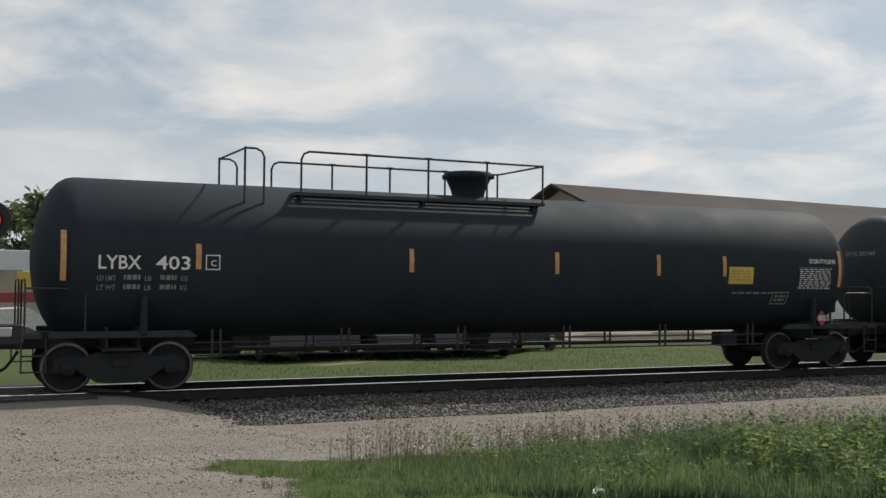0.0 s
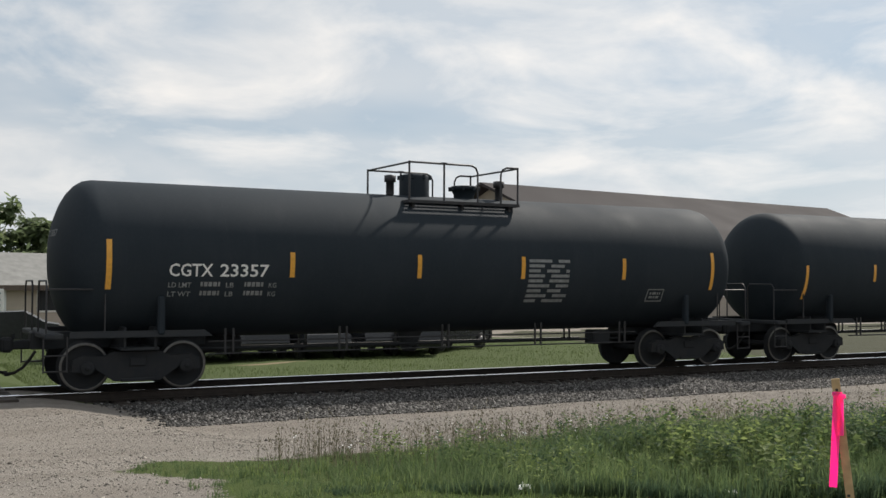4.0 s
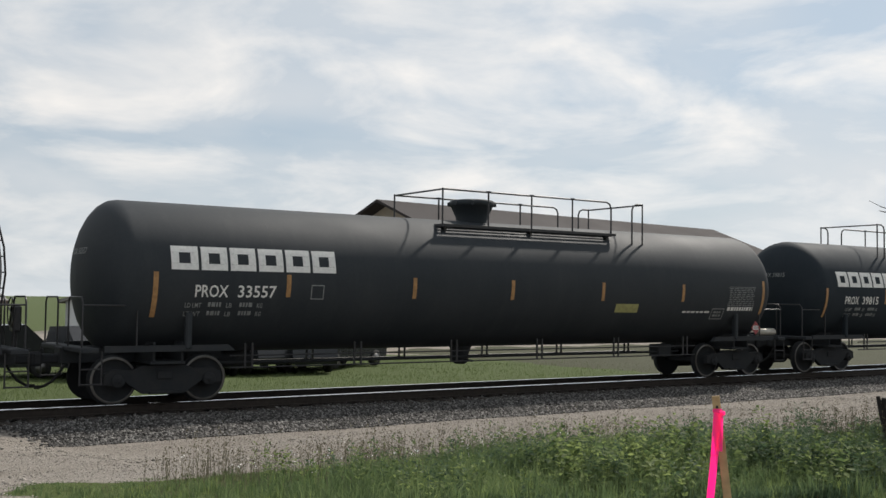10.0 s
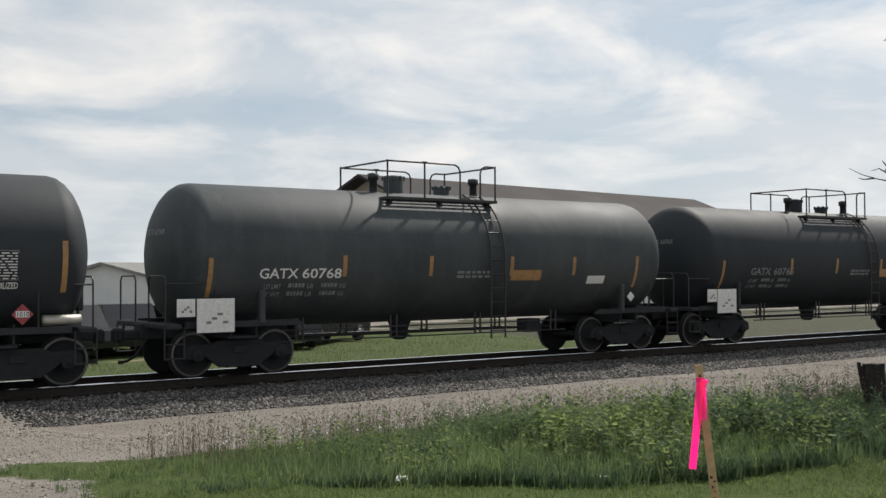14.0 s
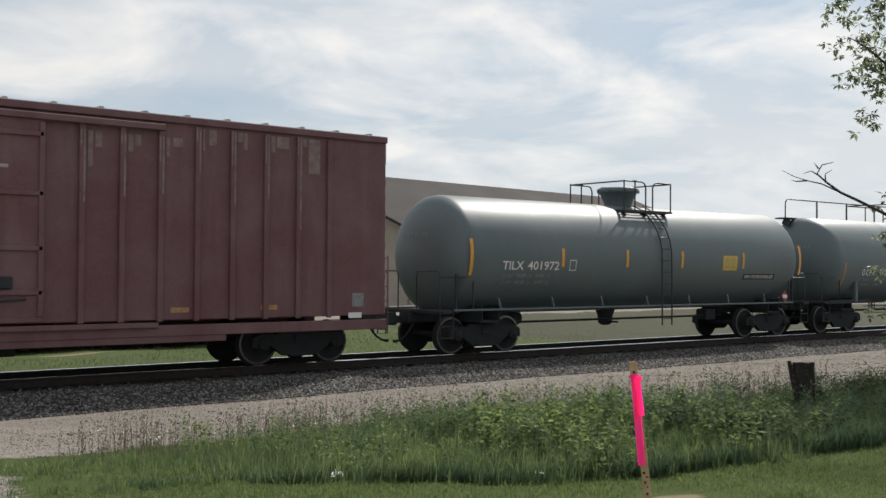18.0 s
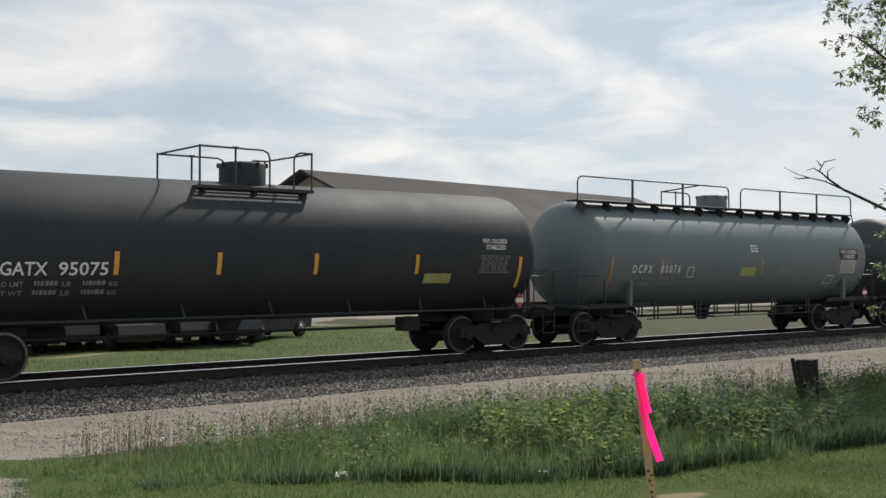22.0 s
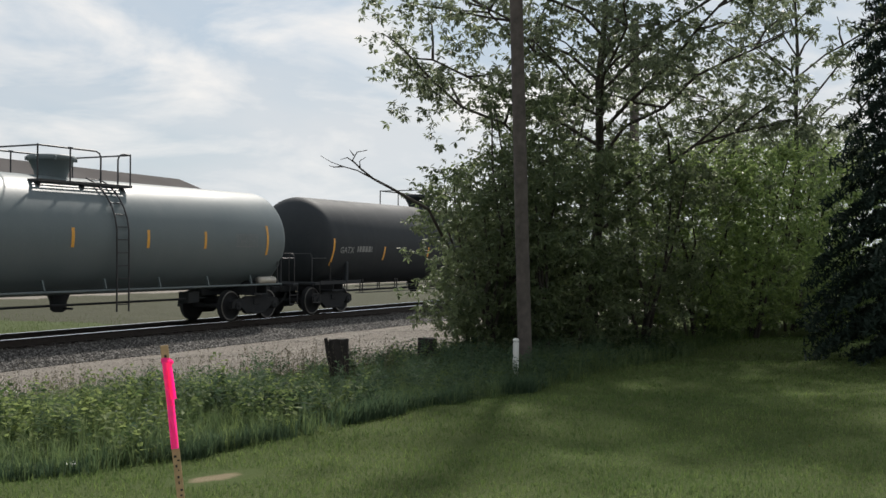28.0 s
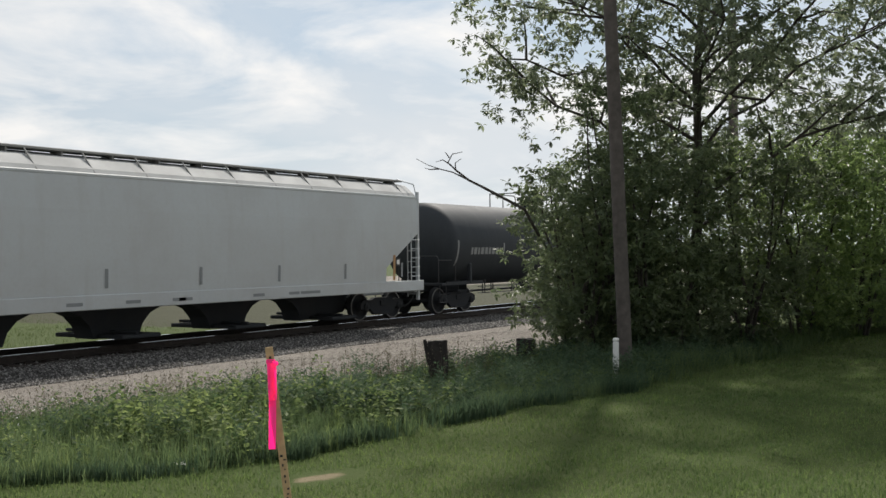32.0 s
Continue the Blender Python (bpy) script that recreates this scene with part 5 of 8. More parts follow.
for k, (xx, mark) in enumerate(((114.40, "29880"), (135.13, "29879"))):
    L = (20.73, 20.58)[k]
    c, f = tank_car(xx, L, BLACK_WARM if k else BLACK, "long black tank car with a white block mark and top walkway", plat=(8.6, 11.85), kind="small", dome=(10.55, 0.5, 0.5, True), hoops=True,
                    stripes=[TALL(1.8 - 0.2 * k, 1.75, 2.6), *ROW([4.9, 7.78, 10.52, 13.2, 15.88], 2.1 - 0.05 * k, 2.62 - 0.1 * k), TALL(19.25, 1.75, 2.6)], stripe_mat=STRIPE_OLD,
                    words=[("PROX", 2.77 - 0.6 * k, 2.17 - 0.1 * k, 0.23, 0.88, WHITE), (mark, 3.74 - 0.62 * k, 2.17 - 0.1 * k, 0.23, 0.92, WHITE)])
    block_mark(f, 2.75 - 0.62 * k, 6.42 - 0.64 * k, 2.64 - 0.3 * k, 3.06 - 0.26 * k)
    load_lines(f, 2.77 - 0.6 * k, 2.17, 1.7, 26 + k), data_panel(f, L - 2.75, L - 1.7, 2.2, 2.6, 28 + k), f.bars("cargo_stencil", L - 2.75, L - 1.7, 2.04, 2.13, 1, WHITE, "", 153 + k, word=0.09, fill=1.0), small_marks(f, L, 30 + k)
    f.placard(L - 1.45, 1.38, "1010", REDSIGN)
    f.word("IN CASE OF EMERGENCY CALL", 12.2, 1.84, 0.08, 1.6, DULL, "notice_line"), f.bars("load_stencil", 12.2, 13.5, 1.7, 1.79, 1, DULL, "", 32 + k, word=0.1)
    part("tool_tube", Shape().spin([(L - 3.3, 0.02), (L - 3.28, 0.1), (L - 2.0, 0.1), (L - 1.98, 0.02)], "x", (0, -1.32, 1.48), 12), BRASS if k == 0 else UNDER, c)
    if k:
        f.outline(6.1, 6.35, 2.3, 2.6, WHITE), f.word("C", 6.18, 2.38, 0.1, 0, WHITE)
        f.spray(1.75, 2.75, 1.65, 2.1, SPRAY_W, 6, 34, 0.03), f.spray(5.3, 6.9, 1.65, 2.05, DULL, 9, 35, 0.035), f.spray(7.9, 8.9, 1.6, 1.95, SPRAY_W, 7, 36, 0.03)
        f.panel("notice_panel", 13.95, 14.7, 1.65, 1.85, OLIVE), f.panel("faded_panel", 17.0, 18.4, 2.55, 2.75, DULL)
for k, (xx, L, mark, kd, pl, dm) in enumerate(((155.71, 20.98, "33557", "mirror", (8.9, 15.85), 10.5), (176.69, 20.56, "39815", "long", (4.65, 11.75), 10.4), (197.25, 20.77, "33943", "long", (4.85, 11.95), 10.5))):
    c, f = tank_car(xx, L, (BLACK_WARM, BLACK, BLACK_WARM)[k], "long black tank car with a white block mark and railed platform", r=1.53, cut=-0.38 * (k == 2), right=2.17 - 0.38 * (k == 2), plat=pl, kind=kd, dome=(dm, 0.52, 0.5, True),
                    stripes=[TALL((1.99, 1.6, 1.8)[k], 1.68, 2.55), *ROW(([4.78, 7.86, 10.62, 13.51, 16.4], [4.6, 7.35, 9.58, 12.6, 15.75], [5.04, 7.88, 10.7, 13.5, 15.9])[k], 2.09, 2.55), TALL((19.65, 19.15, 19.9)[k], 1.76, 2.7)], stripe_mat=STRIPE_OLD,
                    words=[("PROX", (2.77, 2.5, 2.6)[k], 2.08, 0.23, 0.7, WHITE), (mark, (3.66, 3.36, 3.5)[k], 2.08, 0.23, 0.85, WHITE)])
    block_mark(f, (2.26, 2.1, 2.07)[k], (5.9, 5.7, 5.87)[k], 2.6, 3.06), load_lines(f, 2.6, 2.08, 1.7, 40 + k), f.outline(5.3, 5.6, 2.05, 2.35, DULL)
    data_panel(f, L - 2.75, L - 1.7, 2.0, 2.5, 43 + k, WHITE if k else DULL), small_marks(f, L, 46 + k), f.placard(L - 1.6, 1.38, "1010", REDSIGN)
    f.panel("notice_panel", 14.0, 14.8, 1.8, 2.02, OLIVE if k < 2 else STRIPE_OLD), f.bars("load_stencil", L - 4.5, L - 3.4, 1.78, 1.86, 1, WHITE, "", 50 + k)
    part("tool_tube", Shape().spin([(L - 1.2, 0.02), (L - 1.18, 0.1), (L - 0.5, 0.1), (L - 0.48, 0.02)], "x", (0, -1.2, 1.25), 12), BRASS, c, "pale tool tube")
    if k == 2:
        f.word("BUTADIENE STABILIZED", L - 2.75, 1.84, 0.11, 1.08, WHITE, "cargo_stencil")
    else:
        f.bars("cargo_stencil", L - 2.75, L - 1.7, 1.84, 1.94, 1, WHITE, "", 150 + k, word=0.09, fill=1.0)
f.spray(6.1, 6.8, 1.85, 2.0, DULL, 6, 53, 0.03)
for k, (xx, L, mark) in enumerate(((218.02, 15.31, "60768"), (233.33, 16.17, "60765"))):
    c, f = tank_car(xx, L, CHARCOAL if k == 0 else BLACK_WARM, "short grimy tank car with white signboards at its end", plat=(5.95, 9.75), kind="small", dome=(7.2, 0.24, 0.4, False), dome2=(8.6, 0.2, 0.2, False),
                    lad=9.1, stripes=[TALL(1.95, 1.62, 2.4), *ROW([5.0, 7.25, 9.6, 11.6], 2.02, 2.47), TALL(13.8, 1.7, 2.5)], stripe_mat=STRIPE_OLD, posts=4, slide=0.4 if k == 0 else 0.0,
                    words=[("GATX", 3.0 + 0.15 * k, 1.99, 0.2, 0.9, WHITE if k == 0 else DULL), (mark, 3.98 + 0.2 * k, 1.99, 0.2, 0.95, WHITE if k == 0 else DULL)])
    load_lines(f, 3.14, 1.99, 2.0, 54 + k), f.panel("notice_panel", 9.6, 10.55, 1.9, 2.15, STRIPE_OLD), f.placard(13.6, 1.45, "", WHITE, 0.13)
    for a, b, z0, z1 in ((1.25, 1.62, 1.25, 1.6), (1.66, 2.45, 0.93, 1.6)):
        sg = part("signboard", Shape().box(((a + b) / 2, -1.5, (z0 + z1) / 2), (b - a, 0.03, z1 - z0), None, 0.006), WHITE, c, "white signboard")
        sb = Shape()
        for q in range(4):
            sb.box((a + (b - a) * (0.3 + 0.15 * q), -1.52, z0 + (z1 - z0) * (0.3 + 0.12 * (q % 3))), ((b - a) * 0.14, 0.004, 0.05))
        part("sign_print", sb, DULL, sg)
    f.panel("notice_panel", 12.1, 12.7, 1.8, 2.0, WHITE), f.bars("small_stencil", 8.0, 9.0, 1.95, 2.15, 2, DULL, "", 56)
c, f = tank_car(249.50, 17.78, GREEN, "dark green-grey tank car with a ladder and a wide black band", plat=(6.91, 10.82), kind="small", dome=(8.7, 0.5, 0.5, True), lad=9.15, sill=True, under=False,
                stripes=[TALL(1.7), *ROW([4.3, 7.06, 10.72, 14.7], 1.85, 2.29), TALL(16.6)])
part("black_band", Shape().spin([(7.1, 1.524), (10.4, 1.524)], "x", (0, 0, 2.47), 56, True, False), BLACK, c, "black overpaint band")
f.panel("notice_panel", 11.47, 12.2, 1.82, 2.1, YELLOW, "yellow notice panel"), data_panel(f, 15.1, 16.2, 2.05, 2.45, 57), f.placard(15.9, 1.3, "", REDSIGN), small_marks(f, 17.78, 58)
part("tool_tube", Shape().spin([(15.6, 0.02), (15.62, 0.14), (16.5, 0.14), (16.52, 0.02)], "x", (0, -1.25, 1.25), 12), UNDER, c)


def box_car(x, length):
    car = thing("box_car", "faded maroon boxcar with ribbed sides and double doors", "boxcar", "cars of the freight train", "", pose(x, 0, 0))
    b0, b1, zf, zt, hw = 0.95, length - 1.05, 0.85, 5.08, 1.5
    part("body", Shape().box(((b0 + b1) / 2, 0, (zf + zt) / 2 + 0.1), (b1 - b0, 2 * hw, zt - zf - 0.2), None, 0.02), BOXRED, car)
    rf = Shape()
    rf.slab([(b0 - 0.02, zt), (b1 + 0.02, zt), (b1 + 0.02, zt + 0.02), (b0 - 0.02, zt + 0.02)], -hw - 0.03, hw + 0.03)
    for k in range(22):
        xx = b0 + (b1 - b0) * (k + 0.5) / 22
        rf.slab([(xx - 0.06, zt + 0.02), (xx + 0.06, zt + 0.02), (xx + 0.04, zt + 0.06), (xx - 0.04, zt + 0.06)], -hw, hw)
    part("roof", rf, BOXGREY, car, "galvanised roof with ribs")
    door0, door1 = 8.04, 12.7
    for side in (-1, 1):
        y = side * hw
        xs = [1.0, 1.72, 2.62, 3.5, 4.4, 5.35, 6.3, 7.25] + [door1 + 0.7 + 0.78 * k for k in range(8)]
        for k, xx in enumerate(xs):
            if xx < door0 - 0.2 or xx > door1 + 0.2:
                if xx < b1 - 0.05:
                    part("side_post", Shape().box((xx, y + side * 0.035, (zf + zt) / 2), (0.12, 0.08, zt - zf - 0.35), None, 0.015), BOXRED, car)
        part("top_chord", Shape().box(((b0 + b1) / 2, y + side * 0.03, zt - 0.06), (b1 - b0, 0.07, 0.14), None, 0.01), BOXRED, car)
        part("side_sill", Shape().box(((b0 + b1) / 2, y + side * 0.03, zf + 0.0), (b1 - b0, 0.07, 0.22), None, 0.01).box(((b0 + b1) / 2, y + side * 0.02, zf - 0.16), (b1 - b0 - 8, 0.05, 0.16), None, 0.01), BOXRED, car)
        part("door_track", Shape().box(((door0 + door1) / 2, y + side * 0.1, zf + 0.12), (door1 - door0 + 4.4, 0.08, 0.1), None, 0.01).box(((door0 + door1) / 2, y + side * 0.1, zt - 0.25), (door1 - door0 + 4.6, 0.1, 0.12), None, 0.01), BOXRED, car)
        for d0, d1 in ((door0, (door0 + door1) / 2 - 0.03), ((door0 + door1) / 2 + 0.03, door1)):
            sh = Shape().box(((d0 + d1) / 2, y + side * 0.05, (zf + zt) / 2), (d1 - d0, 0.07, zt - zf - 0.5), None, 0.01)
            door = part("door", sh, BOXRED, car)
            for z in (1.12, 1.62, 2.42, 3.42, 4.5):
                part("door_rail", Shape().box(((d0 + d1) / 2, y + side * 0.1, z), (d1 - d0 - 0.06, 0.06, 0.09), None, 0.012), BOXRED, door)
            for q in (d0 + 0.06, d1 - 0.06):
                part("door_stile", Shape().box((q, y + side * 0.1, 2.95), (0.1, 0.06, zt - zf - 0.7), None, 0.012), BOXRED, door)
            mid = (d0 + d1) / 2 + 0.12
            part("lock_bar", Shape().rod((mid, y + side * 0.15, 1.0), (mid, y + side * 0.15, 4.4), 0.02, 6), BOXRED, door)
            gear = Shape().box((mid - 0.35, y + side * 0.12, 1.92), (0.5, 0.1, 0.32), None, 0.03).box((mid + 0.3, y + side * 0.12, 1.8), (0.34, 0.09, 0.22), None, 0.02)
            gear.spin([(side * 0.1 + y, 0.17), (side * 0.17 + y, 0.17), (side * 0.18 + y, 0.05), (side * 0.2 + y, 0.01)], "y", (mid, 0, 2.12), 16)
            gear.rod((mid - 0.75, y + side * 0.17, 1.42), (mid + 0.7, y + side * 0.17, 1.5), 0.025, 6).rod((mid, y + side * 0.19, 2.12), (mid + 0.22, y + side * 0.19, 1.7), 0.022, 6)
            part("lock_gear", gear, UNDER, door, "grimy black door lock gear")
            if side < 0:
                part("seal_plate", Shape().box(((d0 + d1) / 2 + 0.2, y - 0.2, 2.16), (0.1, 0.03, 0.22), None, 0.01), FADED_W, door)
    for a, sgn in ((b0, -1), (b1, 1)):
        for k in range(9):
            z = zf + 0.35 + k * 0.36
            part("end_rib", Shape().box((a + sgn * 0.02, 0, z), (0.09, 2.9, 0.2), None, 0.035), BOXRED, car)
        part("end_cap", Shape().box((a + sgn * 0.015, 0, zt - 0.32), (0.03, 2.94, 0.56), None, 0.01), BOXGREY, car, "pale painted end top")
        ld = Shape()
        for y in (-1.35, -0.95):
            ld.rod((a + sgn * 0.18, y, 0.6), (a + sgn * 0.18, y, 2.4), 0.016, 6)
        for q in range(6):
            ld.rod((a + sgn * 0.18, -1.35, 0.7 + q * 0.33), (a + sgn * 0.18, -0.95, 0.7 + q * 0.33), 0.014, 6)
        part("ladder", ld, BOXRED, car)
        part("end_sill", Shape().box((a + sgn * 0.55, 0, 0.9), (1.3, 0.5, 0.3), None, 0.03), UNDER, car)
    part("centre_sill", Shape().box((length / 2, 0, 0.72), (length - 3, 0.5, 0.3), None, 0.02).box((length / 2 + 1.5, -0.4, 0.55), (0.6, 0.4, 0.3), None, 0.03).rod((5, -0.5, 0.55), (length - 5, -0.5, 0.55), 0.03, 6), UNDER, car)
    y = -hw - 0.004

    def flat(name, x0, x1, z0, z1, mat, dy=0.0, parent=car, label=""):
        return part(name, Shape().put([(x0, y - dy, z0), (x1, y - dy, z0), (x1, y - dy, z1), (x0, y - dy, z1)], [(0, 1, 2, 3)]), mat, parent, label)

    def text(t, x0, z0, h, w, mat):
        pts, fs, ww = lettering(t, h)
        part("lettering", Shape().put([(x0 + u * w / ww, y - 0.002, z0 + v) for u, v in pts], fs), mat, car)

    for t, xx in (("K", 1.87), ("C", 2.77), ("S", 3.72)):
        text(t, xx, 2.1, 0.65, 0.52, FADED_W)
    for t, xx in (("75", 1.95), ("90", 2.85), ("43", 3.65)):
        text(t, xx, 1.62, 0.27, 0.42, FADED_W)
    rng = random.Random(8)
    for k in range(9):
        xx = 1.9 + 0.88 * (k % 3) + 0.1
        flat("load_stencil", xx, xx + 0.35, 1.42 - 0.12 * (k // 3), 1.47 - 0.12 * (k // 3), DULL)
    for xx, z0, w, h, m in ((1.5, 1.1, 0.6, 0.2, STRIPE_OLD), (2.75, 0.95, 0.5, 0.14, WHITE), (5.4, 1.18, 0.42, 0.1, STRIPE), (5.5, 0.92, 0.3, 0.1, WHITE), (7.0, 1.2, 0.4, 0.1, STRIPE_OLD), (15.2, 1.2, 0.4, 0.1, STRIPE_OLD), (17.2, 1.22, 0.4, 0.1, STRIPE_OLD), (19.4, 1.0, 0.35, 0.12, WHITE), (19.5, 1.25, 0.3, 0.3, DULL)):
        flat("reflective_stripe" if m in (STRIPE, STRIPE_OLD) else "stencil", xx, xx + w, z0, z0 + h, m)
    for q, xx in enumerate((8.7, 11.05)):
        for r in range(4):
            w = rng.uniform(0.6, 1.0)
            flat("door_stencil", xx + (1 - w) / 2, xx + (1 + w) / 2, 4.1 - 0.12 * r, 4.16 - 0.12 * r, FADED_W, 0.086)
    # pale worn paint down the edges of the posts and between them
    for k, xx in enumerate([1.0, 1.72, 2.62, 3.5, 4.4, 5.35, 6.3, 7.25] + [door1 + 0.7 + 0.78 * q for q in range(7)]):
        z1 = zt - 0.42 if 5.6 < xx < 15 else zt - 0.2
        flat("worn_streak", xx + 0.012, xx + 0.05, z1 - rng.uniform(0.8, 2.2), z1, FADED, 0.074)
        flat("worn_streak", xx - 0.05, xx - 0.02, z1 - rng.uniform(0.2, 0.9), z1, FADED, 0.074)
        flat("worn_streak", xx + 0.12, xx + rng.uniform(0.16, 0.24), z1 - rng.uniform(0.15, 0.7), z1, FADED, 0.002)
        flat("worn_streak", xx + 0.26, xx + rng.uniform(0.34, 0.56), z1 - rng.uniform(0.25, 0.9) * (1.0 if k < 5 or k > 11 else 0.4), z1, FADED, 0.0015)
        if k < 8:
            flat("worn_streak", xx + 0.44, xx + rng.uniform(0.47, 0.52), z1 - rng.uniform(0.3, 1.1), z1, FADED, 0.002)
    add_trucks(car, length, 3.1, 3.2)
    CARS.append((car, x))


box_car(267.28, 21.45)
c, f = tank_car(288.73, 16.38, GREEN, "smooth grey-green tank car with a ladder up its side", plat=(7.1, 9.84), loop=(0.8, 0.3), kind="small", dome=(8.44, 0.55, 0.5, True), lad=8.74, sill=True,
                stripes=[(1.52, 1.95, 2.85), *ROW([4.65, 7.15, 9.52, 12.44], 2.18, 2.66), (15.48, 1.99, 2.94)],
                words=[("TILX", 2.54, 2.1, 0.21, 0.72, WHITE), ("401972", 3.4, 2.1, 0.21, 1.12, WHITE), ("VINYL CHLORIDE STABILIZED", 12.6, 1.88, 0.1, 1.5, WHITE)])
f.panel("label_strip", 12.52, 14.18, 1.84, 2.02, INK, "black strip behind the lettering", 0.003), load_lines(f, 2.6, 2.1, 1.7, 60), f.outline(4.9, 5.15, 2.08, 2.36, WHITE), f.panel("notice_panel", 11.43, 12.13, 2.12, 2.56, YELLOW, "yellow notice panel"), data_panel(f, 14.2, 15.1, 2.25, 2.6, 61)
f.bars("notice_print", 11.5, 12.05, 2.18, 2.5, 5, OLIVE, "", 62, 0.01), f.placard(14.7, 1.3, "", REDSIGN)
for k, (xx, L, mark, mt) in enumerate(((305.11, 16.61, "80243", GREEN), (321.72, 15.62, "80062", TEAL), (354.49, 15.83, "80076", TEAL), (423.07, 18.16, "80077", TEAL))):
    first = k == 0
    c, f = tank_car(xx, L, mt, "grey-green tank car with a railed walkway along its top", plat=(5.7, 10.15) if first else None, wide=1.0, kind="small", dome=(8.45 if first else 8.15, 0.48, 0.45, False),
                    catwalk=(0.95, 13.6, 0.45, (8.8, 9.0)) if first else (1.1, L - 1.05, -0.72, (7.8, 8.4)), brackets=not first, posts=5, cut=-0.28 * (k == 1), right=2.17 - 0.28 * (k == 1),
                    stripes=[TALL(1.85, 1.56, 2.41), *ROW(([5.55, 11.6], [7.4, 11.0], [3.95, 8.7], [3.9, 8.6])[k], 1.92, 2.36)], stripe_mat=STRIPE_OLD,
                    words=[("O C P X", (2.95, 2.48, 2.68, 2.66)[k], 1.98, 0.22, 0.86, WHITE), (" ".join(mark), (4.1, 3.62, 3.9, 3.9)[k], 1.98, 0.22, 0.86, WHITE), ("VINYL CHLORIDE", 13.15, 2.62, 0.12, 0.95, WHITE), ("STABILIZED", 13.3, 2.46, 0.12, 0.7, WHITE)])
    load_lines(f, 2.6, 1.98, 2.0, 70 + k), f.outline(5.1, 5.4, 1.85, 2.15, WHITE), f.panel("data_board", 13.15, 14.05, 1.95, 2.38, CONCRETE, "pale data board"), f.bars("board_print", 13.22, 13.95, 2.0, 2.34, 5, DULL, "", 74 + k, 0.012)
    f.panel("notice_panel", *((6.6, 7.4), (8.4, 9.17), (7.65, 8.4), (7.6, 8.4))[k], 1.88, 2.14, OLIVE), f.bars("small_stencil", 9.6, 10.3, 1.9, 2.15, 4, DULL, "", 78 + k), f.bars("small_stencil", 9.0 - 0.9 * (k > 0), 9.35 - 0.9 * (k > 0), 2.6, 2.85, 3, WHITE, "", 82 + k)
    f.panel("label_strip", 13.05, 14.2, 2.42, 2.78, INK, "black strip behind the lettering", 0.003)
    f.outline(12.4, 12.85, 1.6, 1.88, WHITE), f.placard(14.7, 1.28, "", REDSIGN)
    if not first:
        part("hand_rail", corner_rail(6.35, 7.75, 0.55, 3.9, 3.9, 4.52, 1), RAILING, c)
        part("cross_rail", Shape().rod((6.35, 0.55, 4.51), (6.35, -0.9, 4.62), 0.021, 6), RAILING, c)
    else:
        f.panel("notice_panel", 8.67, 9.45, 1.98, 2.26, OLIVE), f.spray(7.35, 8.6, 1.65, 2.15, SPRAY_W, 8, 86, 0.028)
c, f = tank_car(337.34, 17.15, BLACK_WARM, "black tank car with a flat-topped dome and side sill", plat=(6.65, 10.05), kind="small", dome=(8.6, 0.52, 0.45, False), sill=True, posts=5,
                stripes=[(2.05, 1.47, 2.29), *ROW([5.15, 7.3, 9.6, 12.35], 1.97, 2.42), (15.6, 1.62, 2.4)],
                words=[("GATX", 3.0, 1.97, 0.24, 0.86, WHITE), ("95075", 4.05, 1.97, 0.24, 0.95, WHITE), ("VINYL CHLORIDE", 14.35, 2.72, 0.11, 0.8, WHITE), ("STABILIZED", 14.45, 2.57, 0.11, 0.65, WHITE)])
load_lines(f, 3.0, 1.97, 2.3, 90), f.placard(15.6, 1.3, "", REDSIGN), f.panel("notice_panel", 12.6, 13.4, 1.75, 1.98, OLIVE), data_panel(f, 14.3, 15.2, 2.0, 2.4, 91)
c, f = tank_car(370.32, 17.73, CHARCOAL, "dusty charcoal tank car with orange lettering", plat=(7.0, 9.87), kind="small", dome=(8.75, 0.52, 0.5, True), lad=8.75, sill=True,
                stripes=[(2.0, 1.93, 2.84), *ROW([5.29, 7.47, 10.11, 12.95], 2.14, 2.6), TALL(15.8, 1.9, 2.8)],
                words=[("UTLX", 3.07, 2.05, 0.22, 0.92, ORANGE), ("903215", 4.1, 2.05, 0.22, 1.0, ORANGE)])
load_lines(f, 3.07, 2.05, 2.0, 92), f.panel("notice_panel", 10.36, 11.15, 2.22, 2.54, YELLOW, "yellow notice panel"), f.bars("notice_print", 10.45, 11.05, 2.28, 2.5, 3, OLIVE, "", 93, 0.01)
f.panel("overpaint_patch", 5.6, 7.0, 1.3, 1.85, BLACK), f.panel("overpaint_patch", 9.8, 10.8, 1.3, 1.85, BLACK), data_panel(f, 14.2, 15.1, 2.2, 2.6, 94), f.placard(15.0, 1.3, "", REDSIGN), small_marks(f, 17.58, 95)
c, f = tank_car(388.05, 17.43, GREEN, "smooth grey-green tank car with a ladder and bright top", plat=(6.6, 9.6), loop=(0.8, 0.3), kind="small", dome=(7.75, 0.6, 0.5, True), lad=8.5, sill=True,
                stripes=[(1.5, 2.0, 2.9), *ROW([4.3, 7.3, 10.3, 12.4], 2.18, 2.68), (15.3, 2.0, 2.9)],
                words=[("TILX", 2.1, 2.1, 0.24, 0.74, WHITE), ("402071", 2.92, 2.1, 0.24, 1.1, WHITE)])
load_lines(f, 2.3, 2.1, 1.7, 96), f.panel("notice_panel", 10.9, 11.7, 2.1, 2.5, YELLOW, "yellow notice panel"), f.outline(4.5, 4.8, 2.05, 2.4, DULL)
